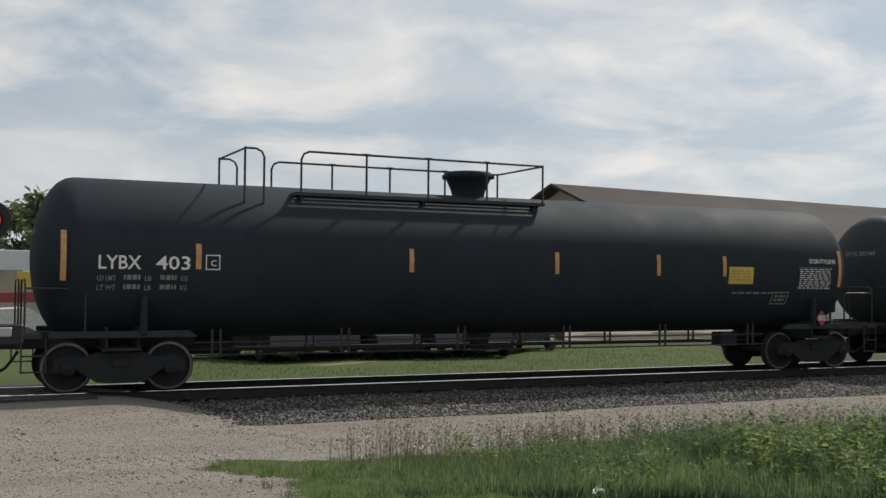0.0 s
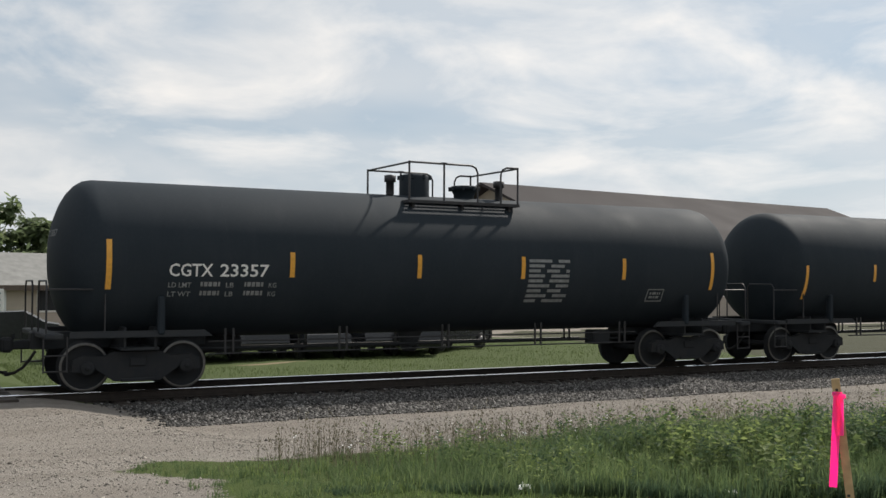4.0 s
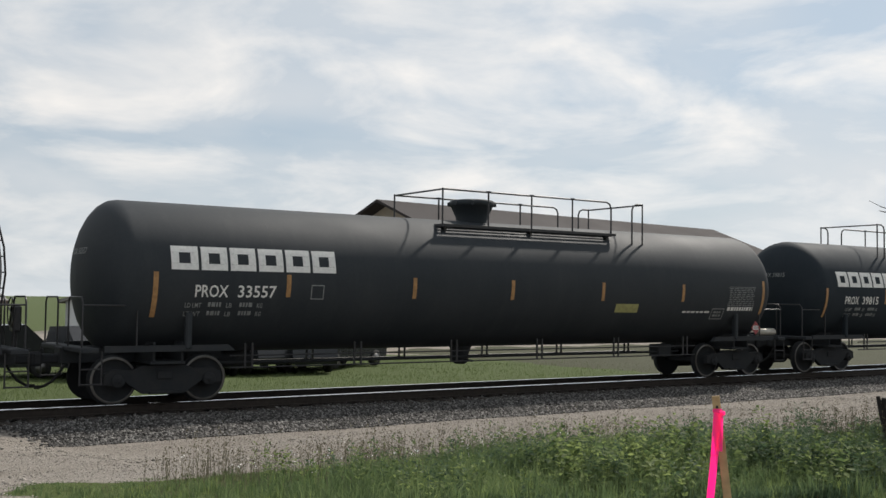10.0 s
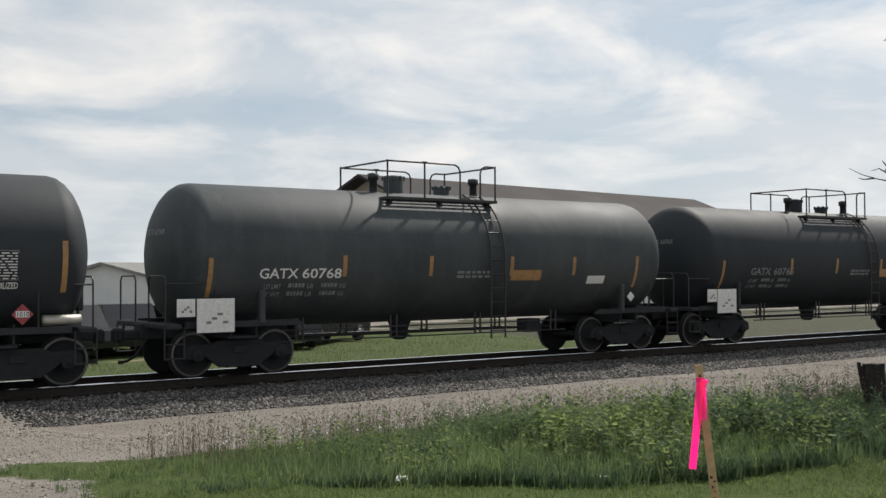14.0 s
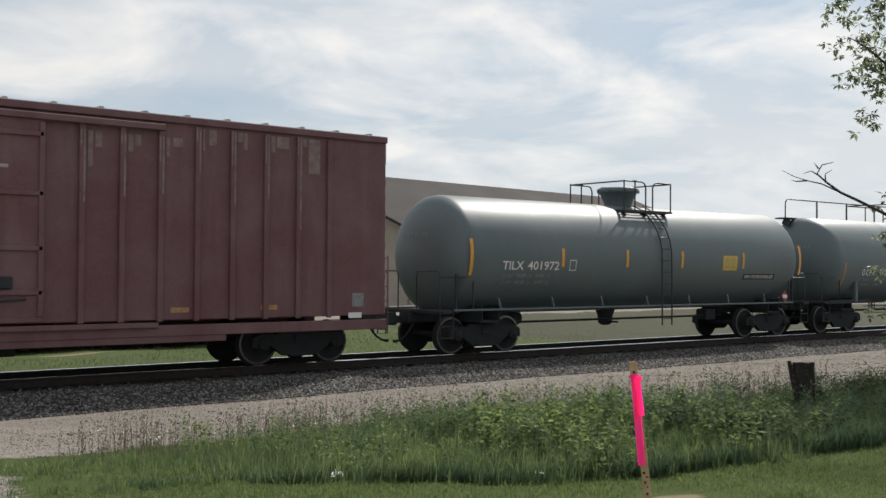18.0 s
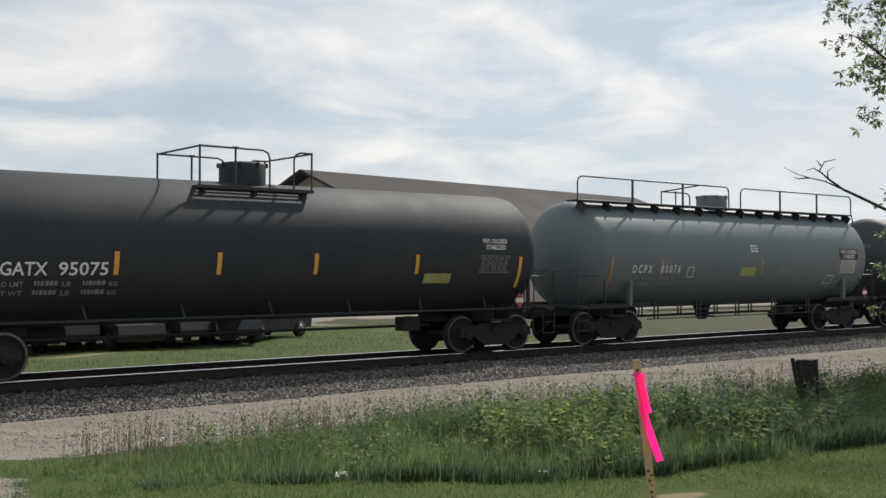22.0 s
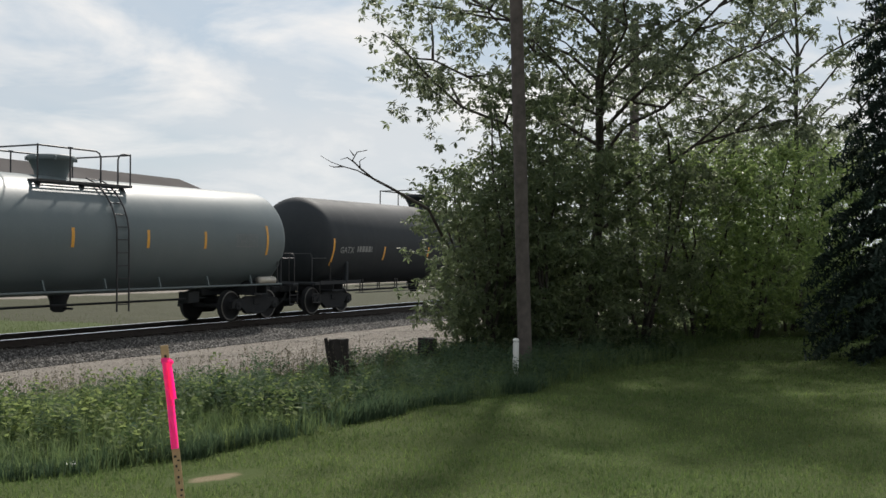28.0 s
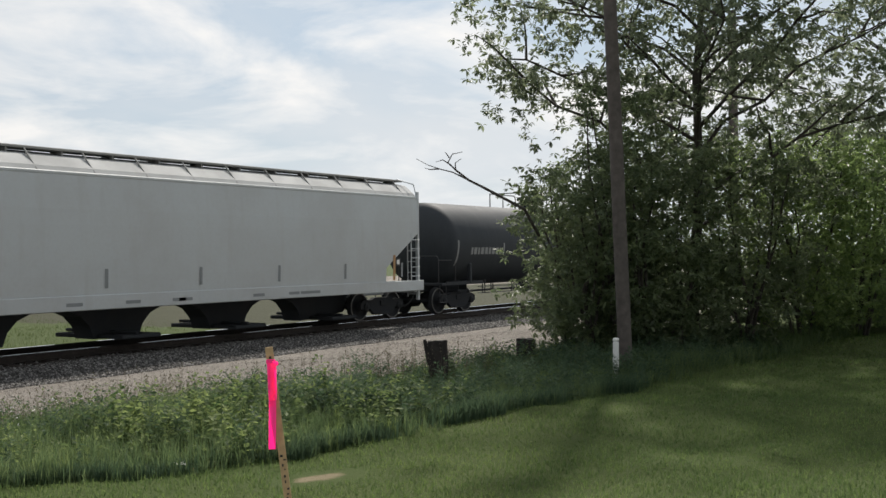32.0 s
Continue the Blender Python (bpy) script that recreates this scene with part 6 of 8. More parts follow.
c, f = tank_car(405.48, 17.59, CHARCOAL, "dark charcoal tank car with a white data board", plat=(5.9, 10.0), kind="small", dome=(8.2, 0.55, 0.5, True), lad=9.0, sill=True, stripes=ROW([2.0, 5.0, 8.0, 11.0], 2.1, 2.5), stripe_mat=DULL)
f.bars("number_stencil", 2.3, 3.8, 2.0, 2.22, 1, DULL, "", 97, word=0.18, fill=1.0), f.panel("data_board", 14.4, 15.5, 2.0, 2.5, WHITE, "white data board"), f.placard(15.0, 1.4, "", WHITE), f.panel("notice_panel", 11.5, 12.35, 2.0, 2.3, PATCH)
c, f = tank_car(441.23, 17.12, GREEN, "glossy grey tank car with a ladder and amber stripes", plat=(6.2, 10.0), kind="small", dome=(8.0, 0.55, 0.5, True), lad=8.9, sill=True, stripes=[(1.5, 2.0, 2.9), *ROW([4.4, 7.3, 9.9, 12.2], 2.18, 2.66), (15.1, 2.0, 2.9)])
f.bars("number_stencil", 2.4, 4.2, 2.1, 2.32, 1, WHITE, "", 98, word=0.18, fill=1.0), data_panel(f, 13.6, 14.6, 2.25, 2.6, 99)
part("tool_tube", Shape().spin([(14.9, 0.02), (14.92, 0.12), (15.7, 0.12), (15.72, 0.02)], "x", (0, -1.3, 1.22), 12), BRASS, c)
c, f = tank_car(458.35, 20.61, BLACK_WARM, "long sooty tank car with a long railed platform", r=1.53, plat=(9.05, 16.66), kind="mirror", dome=(10.5, 0.62, 0.5, True),
                stripes=[(1.7, 1.66, 2.57), *ROW([5.1, 8.5, 12.47, 16.4], 1.84, 2.32), (19.4, 1.7, 2.6)], words=[("GATX", 2.1, 2.08, 0.21, 0.9, DULL)])
f.bars("number_stencil", 3.2, 4.2, 2.08, 2.28, 1, DULL, "", 100, word=0.14, fill=1.0), data_panel(f, 17.5, 18.4, 2.0, 2.35, 101), f.panel("notice_panel", 13.2, 14.6, 1.85, 2.1, JACKET)


def hopper_car(x, length, patches, number, seed, openings, wide, tape, mark_x, paint):
    car = thing("hopper_car", "pale grey covered hopper car with rounded roof and chutes", "hopper car", "cars of the freight train", "", pose(x, 0, 0))
    b0, b1, hw, zs, ze, zt = 0.75, length - 0.75, 1.6, 1.18, 3.95, 4.55
    a0, a1 = b0 + 1.9, b1 - 1.9
    # the body: curved sides, sloped ends
    sec = [(-0.0, zt), (-0.55, zt - 0.02), (-1.1, zt - 0.14), (-1.42, ze + 0.2), (-hw + 0.04, ze), (-hw - 0.02, 3.2), (-hw - 0.03, 2.85), (-hw - 0.03, 2.4), (-hw - 0.02, 1.7), (-hw, zs)]
    ring = sec + [(-yy, z) for yy, z in reversed(sec[1:])]
    n = len(ring)
    sh = Shape()
    stations = [(b0 + 0.25, b0 + 2.1), (b0 + 0.3, b0 + 2.1), (b1 - 0.3, b1 - 2.1), (b1 - 0.25, b1 - 2.1)]
    ps = []
    for hi, lo in stations:
        for yy, z in ring:
            w = min(max((z - 1.7) / 1.15, 0), 1)
            ps.append((lo + (hi - lo) * w, yy, z))
    for k in range(n):
        sh.m = 2 if min(ring[k][1], ring[(k + 1) % n][1]) >= ze - 0.01 else 0
        sh.put(ps, [(i * n + k, i * n + (k + 1) % n, (i + 1) * n + (k + 1) % n, (i + 1) * n + k) for i in range(3)], False)
    for base, flip in ((0, 1), (3 * n, -1)):
        for i in range(len(sec) - 1):
            # lower end sheets take the darker grey, which paints their shade in
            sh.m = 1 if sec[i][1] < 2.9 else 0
            q = (base + i, base + i + 1, base + n - i - 1, base + n - i) if i else (base, base + 1, base + n - 1)
            sh.put(ps, [q[::flip]])
    sh.m = 0
    part("body", weld(sh), [paint, HOPSHADE, HOPROOF], car)
    for side in (-1, 1):
        part("side_sill", Shape().box((length / 2, side * (hw + 0.0), zs - 0.09), (b1 - b0, 0.1, 0.34), None, 0.015), paint, car)
        part("roof_rail", Shape().box((length / 2, side * (hw - 0.1), ze + 0.05), (b1 - b0 - 0.5, 0.12, 0.08), None, 0.015), paint, car)
        part("corner_plate", Shape().slab([(b0 + 0.2, zs + 0.1), (b0 + 0.75, zs + 0.1), (b0 + 0.5, 2.3), (b0 + 0.28, 2.9)], side * hw - 0.01, side * hw + 0.02), paint, car)
    rw = Shape()
    for yy in (-0.62, 0.62):
        rw.box((length / 2, yy * 1.3, zt + 0.02), (b1 - b0 - 0.6, 0.5, 0.06), None, 0.012)
        for k in range(14):
            rw.box((b0 + 0.8 + (b1 - b0 - 1.6) * k / 13, yy * 1.3, zt - 0.05), (0.05, 0.4, 0.12))
    part("roof_walk", rw, WALKWAY, car, "galvanised roof walkway")
    for k in range(13):
        for side in (-1, 1):
            part("roof_stay", Shape().rod((b0 + 0.9 + (b1 - b0 - 1.8) * k / 12, side * 1.03, zt), (b0 + 0.9 + (b1 - b0 - 1.8) * k / 12, side * (hw - 0.12), ze + 0.1), 0.022, 6), WALKWAY, car)
    for k in range(5):
        part("hatch", Shape().spin([(0, 0.34), (0.1, 0.34), (0.14, 0.28), (0.16, 0.02)], "z", (b0 + 2 + (b1 - b0 - 4) * k / 4, 0, zt), 18), paint, car)
    for a, sgn in ((b0, 1), (b1, -1)):
        ld = Shape()
        for yy in (-1.5, -1.1):
            ld.rod((a + sgn * 0.15, yy, 0.7), (a + sgn * 0.15, yy, ze), 0.02, 6)
        for q in range(6):
            ld.rod((a + sgn * 0.15, -1.5, 0.8 + 0.36 * q), (a + sgn * 0.15, -1.1, 0.8 + 0.36 * q), 0.015, 5)
        ld.rod((a + sgn * 0.7, -1.62, 1.2), (a + sgn * 0.7, -1.62, 2.8), 0.02, 6)
        for q in range(5):
            ld.rod((a + sgn * 0.2, -1.62, 1.4 + 0.3 * q), (a + sgn * 0.7, -1.62, 1.4 + 0.3 * q), 0.015, 5)
        ld.tube([(a + sgn * 0.15, -1.5, ze), (a + sgn * 0.2, -1.4, zt - 0.1), (a + sgn * 0.5, -0.9, zt + 0.08)], 0.02)
        part("ladder", ld, paint, car)
        fr = Shape()
        for yy in (-1.5, 1.5):
            fr.box((a + sgn * 0.15, yy, 2.4), (0.1, 0.1, 3.6), None, 0.01)
        fr.box((a + sgn * 0.2, 0, 1.0), (0.3, 3.0, 0.3), None, 0.02).box((a + sgn * 0.9, 0, 0.92), (1.9, 0.5, 0.3), None, 0.02)
        part("end_frame", fr, paint, car)
    part("brake_wheel", BRAKE_ME, RAILING, car, "", pose(b0 + 0.1, 0.4, 0.5, 0, 0, 180))
    arch = ((0.01, zs - 0.05), (0.01, 0.88), (0.4, 0.85), (0.7, 0.7), (0.9, 0.45), (1.0, 0.14))
    for k, (p, q) in enumerate(zip([None] + openings, openings + [None])):
        left = [(p + wide * u, z) for u, z in arch] if p else [(3.0, zs - 0.05), (3.25, 0.8), (3.55, 0.3)]
        rite = [(q - wide * u, z) for u, z in arch] if q else [(length - 3.0, zs - 0.05), (length - 3.25, 0.8), (length - 3.55, 0.3)]
        cx = (left[-1][0] + rite[-1][0]) / 2
        ch = Shape()
        ch.slab(left + rite[::-1], -0.34, 0.34)
        part("discharge_chute", ch, UNDER, car)
        part("outlet_gate", Shape().box((cx, 0, 0.2), (1.2, 2.5, 0.1), None, 0.02).rod((cx - 0.2, -1.3, 0.3), (cx - 0.2, 1.3, 0.3), 0.04, 8), UNDER, car)
    part("centre_sill", Shape().box((length / 2, 0, 0.98), (length - 2, 0.4, 0.3), None, 0.02), UNDER, car)

    def yside(z):
        return -np.interp(z, [zs, 2.4, 3.2, ze], [hw, hw + 0.03, hw + 0.02, hw - 0.04]) - 0.012

    def flat(name, x0, x1, z0, z1, mat, dy=0.0, label=""):
        return part(name, Shape().put([(x0, yside(z0) - dy, z0), (x1, yside(z0) - dy, z0), (x1, yside(z1) - dy, z1), (x0, yside(z1) - dy, z1)], [(0, 1, 2, 3)]), mat, car, label)

    for x0, x1, z0, z1 in patches:
        zm = (z0 + z1) / 2
        flat("overpaint_patch", x0, x1, z0, zm, PATCH), flat("overpaint_patch", x0, x1, zm, z1, PATCH)
    for k in range(7):
        xx = a0 - 0.6 + (a1 - a0 + 1.2) * k / 6
        flat("reflective_stripe", xx, xx + 0.1, 1.4, 1.85, tape, 0.004)
    if number:
        for t, z in zip(number, (2.75, 2.4) if patches else (2.46, 2.12)):
            pts, fs, w = lettering(t, 0.22)
            part("lettering", Shape().put([(mark_x + u * (1.0 if number[0] == "ROIX" else 0.85) / w, yside(z + v) - 0.008, z + v) for u, v in pts], fs), INK, car)
            pts, fs, w = lettering(t, 0.13)
            part("end_number", Shape().put([(b0 + 0.24, w / 2 - u - 0.1, z + 0.85 - 0.15 * (z < 2.5) + v) for u, v in pts], fs), PATCH, car)
    for k in range(6):
        flat("small_stencil", mark_x + 0.05, mark_x + 0.95 - 0.1 * (k % 3), 1.95 - 0.07 * k, 1.975 - 0.07 * k, PATCH, 0.006)
    flat("stencil_box", b1 - 1.6, b1 - 1.35, 1.75, 2.0, INK, 0.006), flat("stencil_box", b1 - 1.55, b1 - 1.4, 1.8, 1.95, WHITE, 0.01)
    flat("reflective_stripe", b0 + 1.85, b0 + 1.98, 1.3, 2.1, STRIPE_OLD, 0.006), flat("reflective_stripe", b1 - 1.75, b1 - 1.62, 1.3, 2.1, STRIPE_OLD, 0.006)
    if patches:
        for xx, zz, w in ((4.3, 3.3, 0.7), (4.9, 3.38, 0.4), (8.1, 3.3, 0.6), (10.2, 3.28, 0.45), (13.6, 3.36, 0.5)):
            flat("rust_stain", xx, xx + w, zz, zz + 0.2, RUSTY, 0.003)
        for zz in (3.6, 3.74, 3.87):
            for side in (-1, 1):
                part("side_rib", Shape().box((length / 2, side * (hw - 0.0), zz), (b1 - b0 - 0.7, 0.1, 0.05), None, 0.02), paint, car)
    rng = random.Random(seed)
    for k in range(9):
        xx = rng.uniform(3, length - 4)
        sill_y = -hw - 0.054
        part("sill_stencil", Shape().put([(xx, sill_y, 1.02), (xx + 0.45, sill_y, 1.02), (xx + 0.45, sill_y, 1.1), (xx, sill_y, 1.1)], [(0, 1, 2, 3)]), PATCH, car)
    add_trucks(car, length, 2.5)
    CARS.append((car, x))


hopper_car(478.96, 22.12, [(3.95, 5.4, 1.5, 2.25), (5.42, 8.75, 1.36, 2.55), (9.1, 10.5, 1.36, 2.1), (10.6, 13.0, 1.36, 2.35), (13.3, 15.7, 1.36, 2.4), (16.35, 18.1, 1.4, 2.4)], ("ROIX", "57295"), 5, [4.95, 8.65, 12.4, 16.05], 1.16, STRIPE_OLD, 3.0, HOPPALE)
hopper_car(501.08, 22.0, [], ("UTCX", "46600"), 6, [7.5, 11.4, 15.2], 1.25, PATCH, 2.7, HOPGREY)
c, f = tank_car(523.08, 19.5, BLACK_WARM, "black tank car with a railed platform and dusty flank", plat=(8.0, 12.0), kind="small", dome=(10.0, 0.5, 0.5, True), stripes=[(1.7, 1.7, 2.6), *ROW([5, 8, 11])], stripe_mat=DULL)
f.bars("number_stencil", 2.6, 4.9, 2.05, 2.3, 1, DULL, "", 102, word=0.2, fill=1.0)


# ---- far side of the track ----
def gable_house(name, label, m, wide, deep, eave, ridge, wall_mat, roof_mat, over=0.6, category="building", doors=(), windows=()):
    """A plain building with a pitched roof; the ridge runs along its own x from 0 to deep, the gable faces -x."""
    ob = thing(name, label, category, "", "", m)
    h = wide / 2
    t = 0.2
    for y0, y1 in ((-h, -h + t), (h - t, h)):
        part("wall", Shape().box((deep / 2, (y0 + y1) / 2, eave / 2 - 0.3), (deep, t, eave + 0.6)), wall_mat, ob)
    for x in (0, deep - t):
        sh = Shape()
        out = [(-h, -0.6), (h, -0.6), (h, eave), (0, ridge), (-h, eave)]
        n = len(out)
        ps = [(x, y, z) for y, z in out] + [(x + t, y, z) for y, z in out]
        sh.put(ps, [tuple(range(n))[::-1], tuple(range(n, 2 * n))] + [(i, (i + 1) % n, n + (i + 1) % n, n + i) for i in range(n)])
        part("gable_wall", sh, wall_mat, ob)
    slope = (ridge - eave) / h
    for side in (-1, 1):
        sh = Shape()
        e = h + over
        a = [(-over, 0, ridge + 0.12), (deep + over, 0, ridge + 0.12), (deep + over, side * e, eave - over * slope + 0.12), (-over, side * e, eave - over * slope + 0.12)]
        ps = a + [(x, y, z - 0.22) for x, y, z in a]
        sh.put(ps, [(0, 1, 2, 3), (7, 6, 5, 4), (0, 4, 5, 1), (1, 5, 6, 2), (2, 6, 7, 3), (3, 7, 4, 0)])
        part("roof", sh, roof_mat, ob)
        part("fascia", Shape().box((deep / 2, side * e, eave - over * slope - 0.02), (deep + 2 * over, 0.06, 0.28), None, 0.01), TRIM, ob)
    for k, (x, w, hh, z) in enumerate(doors):
        part("door", Shape().box((x, -h - 0.04, z + hh / 2), (w, 0.1, hh), None, 0.02), PALE, ob)
    for x, w, hh, z in windows:
        win = part("window", Shape().box((x, -h - 0.03, z + hh / 2), (w + 0.2, 0.1, hh + 0.2), None, 0.02), WHITE, ob)
        part("pane", Shape().box((x, -h - 0.085, z + hh / 2), (w, 0.02, hh)), GLASS_D, win)
    return ob


ang = math.degrees(math.atan2(5.4, 43.0))
gable_house("barn", "long barn with a brown metal roof and tan walls", pose(44.4, 50.6, -0.5, 0, 0, ang), 22, 43, 6.0, 10.3, TAN, ROOF, 1.4, "barn", [(8, 4, 3.6, 0), (20, 4, 3.6, 0), (32, 4, 3.6, 0)], [(14, 1.4, 1.2, 1.6), (26, 1.4, 1.2, 1.6)])
gable_house("workshop", "tan workshop with a brown pitched roof", pose(23.4, 26.5, -0.55, 0, 0, 60), 9.4, 12, 3.3, 6.4, TAN, ROOF, 0.7, "workshop", [(3, 2.4, 2.6, 0)], [(7, 1.2, 1.0, 1.4)])
gable_house("long_shed", "pale gabled shed with a low grey roof", pose(24.6, 55, -0.55, 0, 0, 30), 10.8, 24, 2.3, 3.45, PALE, ROOF_G, 0.4, "shed", [(6, 3, 2.0, 0), (16, 3, 2.0, 0)], [(11, 1.5, 0.9, 0.9)])
gable_house("bungalow", "low house with a grey shingled roof", pose(3.6, 42, -0.5, 0, 0, 20), 7, 9, 2.4, 4.0, TAN, ROOF_G, 0.5, "house", [(2, 1, 2, 0)], [(5, 1.3, 1.1, 0.9)])


def parked_car(m, paint, label, tall=1.45):
    ob = thing("car", label, "car", "parked cars", "", m)
    out = [(-2.2, 0.35), (2.2, 0.35), (2.25, 0.7), (2.05, 0.85), (1.1, 0.95), (0.6, tall - 0.05), (-0.9, tall), (-1.7, 1.0), (-2.2, 0.92), (-2.28, 0.6)]
    part("body", Shape().slab(out, -0.86, 0.86), paint, ob)
    part("window", Shape().slab([(0.95, 0.98), (0.55, tall - 0.1), (-0.85, tall - 0.06), (-1.5, 1.0)], -0.885, -0.87), GLASS_D, ob)
    part("windscreen", Shape().box((0.92, 0, (tall + 0.95) / 2), (0.03, 1.4, 0.55), Matrix.Rotation(-0.75, 3, "Y")), GLASS_D, ob)
    for x in (-1.4, 1.4):
        for y in (-0.8, 0.8):
            w = part("wheel", Shape().spin([(y - 0.1, 0.2), (y - 0.1, 0.32), (y + 0.1, 0.32), (y + 0.1, 0.2)], "y", (x, 0, 0.32), 18), RUBBER, ob)
            part("rim", Shape().spin([(y - 0.105, 0.01), (y - 0.105, 0.2), (y + 0.105, 0.2), (y + 0.105, 0.01)], "y", (x, 0, 0.32), 14), WHEEL_RIM, w)
    part("headlight", Shape().box((2.16, -0.6, 0.76), (0.12, 0.3, 0.12), None, 0.03), WHITE, ob)
    part("headlight", Shape().box((2.16, 0.6, 0.76), (0.12, 0.3, 0.12), None, 0.03), WHITE, ob)
    return ob


for x, y, a, p, lab in ((2.0, 22, 190, CARPAINT_W, "white car parked beyond the track"), (5.2, 24.5, 170, CARPAINT, "dark car parked beyond the track"), (-0.8, 27, 10, CARPAINT, "dark car parked by the road"), (7.9, 16.4, 172, CARPAINT, "dark car parked on the far grass"), (10.6, 15.9, 97, CARPAINT, "black car parked nose to the track"), (12.7, 16.2, 85, CARPAINT, "black car parked nose to the track"), (14.6, 15.8, 93, CARPAINT, "dark car parked nose to the track"), (16.6, 15.9, 99, CARPAINT, "dark car parked nose to the track"), (18.6, 15.6, 82, CARPAINT, "black car parked nose to the track"), (20.9, 16.4, 25, CARPAINT, "dark car parked on the far grass"), (19.4, 25.6, 15, LIME, "lime yellow car parked behind the others")):
    parked_car(pose(x, y, float(ground_z(x, y)), 0, 0, a), p, lab, 1.75 if "far grass" in lab or "nose" in lab else 1.45)

sign = thing("roadside_sign", "tall roadside sign with red and yellow panels", "sign", "", "", pose(3.0, 30, -0.5))
for dx in (-1.1, 1.1):
    part("post", Shape().box((dx, 0, 1.7), (0.16, 0.16, 3.6), None, 0.02), SIGNAL, sign)
for z, h, w, mt in ((3.4, 0.9, 2.6, PALE), (2.55, 0.7, 0.6, YELLOW), (1.75, 0.45, 2.2, REDSIGN)):
    part("panel", Shape().box((0.4 if w < 1 else 0, -0.1, z), (w, 0.14, h), None, 0.02), mt, sign)
small = thing("notice_board", "small white notice board on two legs", "sign", "", "", pose(5.6, 31, -0.5))
part("board", Shape().box((0, 0, 1.5), (0.9, 0.08, 1.3), None, 0.01), WHITE, small)
for k in range(4):
    part("print_bar", Shape().box((0, -0.05, 1.95 - 0.28 * k), (0.6, 0.01, 0.1)), INK, small)
for dx in (-0.35, 0.35):
    part("leg", Shape().box((dx, 0, 0.45), (0.08, 0.08, 0.95)), SIGNAL, small)
mk = thing("marker_post", "thin white marker post in the far grass", "post", "", "", pose(4.9, 5.4, float(ground_z(4.9, 5.4))))
part("post", Shape().box((0, 0, 0.45), (0.08, 0.05, 0.9), None, 0.01), WHITEPLASTIC, mk)
part("cap", Shape().box((0, 0, 0.85), (0.085, 0.055, 0.1), None, 0.01), REDSIGN, mk)

# ---- the crossing signal ----
sx, sy = 0.12, -6.0
sz = float(ground_z(sx, sy))
sig = thing("crossing_signal", "silver crossing signal with white crossed boards and lamps", "crossing signal", "", "", pose(sx, sy, sz))
part("mast", Shape().rod((0, 0, 0), (0, 0, 4.5), 0.06, 14), SIGNAL, sig)
part("foot", Shape().box((0, 0, 0.1), (0.5, 0.5, 0.4), None, 0.04), SIGNAL, sig)
for a, text in ((45, "RAILROAD"), (-45, "CROSSING")):
    q = Matrix.Rotation(radians(a), 3, "Y")
    zb = 3.95 - sz
    bd = part("crossed_board", Shape().box((0, -0.09 if a > 0 else -0.12, zb), (1.22, 0.02, 0.23), q, 0.004), WHITE, sig)
    pts, fs, w = lettering(text, 0.13)
    y = -0.105 if a > 0 else -0.134
    part("board_lettering", Shape().put([Vector((0, y, zb)) + q @ Vector((u - w / 2, 0, v - 0.065)) for u, v in pts], fs), INK, bd)
tp = part("track_plate", Shape().box((0.02, -0.1, 3.3 - sz), (0.62, 0.02, 0.24), None, 0.004), WHITE, sig)
part("plate_print", Shape().box((-0.08, -0.113, 3.3 - sz), (0.26, 0.004, 0.1)), INK, tp)
pts, fs, w = lettering("S", 0.12)
part("plate_lettering", Shape().put([(0.16 + u, -0.115, 3.24 - sz + v) for u, v in pts], fs), INK, tp)
for dx in (-0.42, 0.42):
    zl = 2.82 - sz
    hd = part("lamp_disc", Shape().spin([(-0.02, 0.27), (0.02, 0.27)], "y", (dx, -0.16, zl), 28), SIGNAL_BLACK, sig)
    part("lamp_hood", Shape().spin([(-0.34, 0.155), (-0.16, 0.155), (-0.16, 0.14), (-0.34, 0.14)], "y", (dx, 0, zl), 20, True, False), SIGNAL_BLACK, hd)
    part("lamp_lens", Shape().spin([(-0.21, 0.01), (-0.2, 0.1), (-0.18, 0.14)], "y", (dx, 0, zl), 20, True, False), LAMP_ON if dx > 0 else LENS, hd, "lit red lamp" if dx > 0 else "")
part("lamp_arm", Shape().rod((-0.45, -0.05, 2.82 - sz), (0.45, -0.05, 2.82 - sz), 0.035, 8), SIGNAL, sig)
pn = part("notice_plate", Shape().box((-0.12, -0.09, 2.15 - sz), (0.42, 0.015, 0.56), None, 0.004), WHITE, sig)
for k in range(3):
    part("plate_print", Shape().box((-0.12, -0.1, 2.33 - sz - 0.18 * k), (0.3, 0.004, 0.09)), INK, pn)
part("gate_box", Shape().box((-0.05, -0.2, 1.3 - sz), (0.5, 0.4, 0.75), None, 0.05), SIGNAL, sig)
cw = Shape().box((0.38, -0.42, 1.35 - sz), (0.95, 0.05, 0.26), None, 0.03)
part("gate_arm_weight", cw, SIGNAL_BLACK, sig)
part("weight_plate", Shape().box((0.5, -0.46, 1.38 - sz), (0.42, 0.03, 0.12), None, 0.04), SIGNAL, sig)


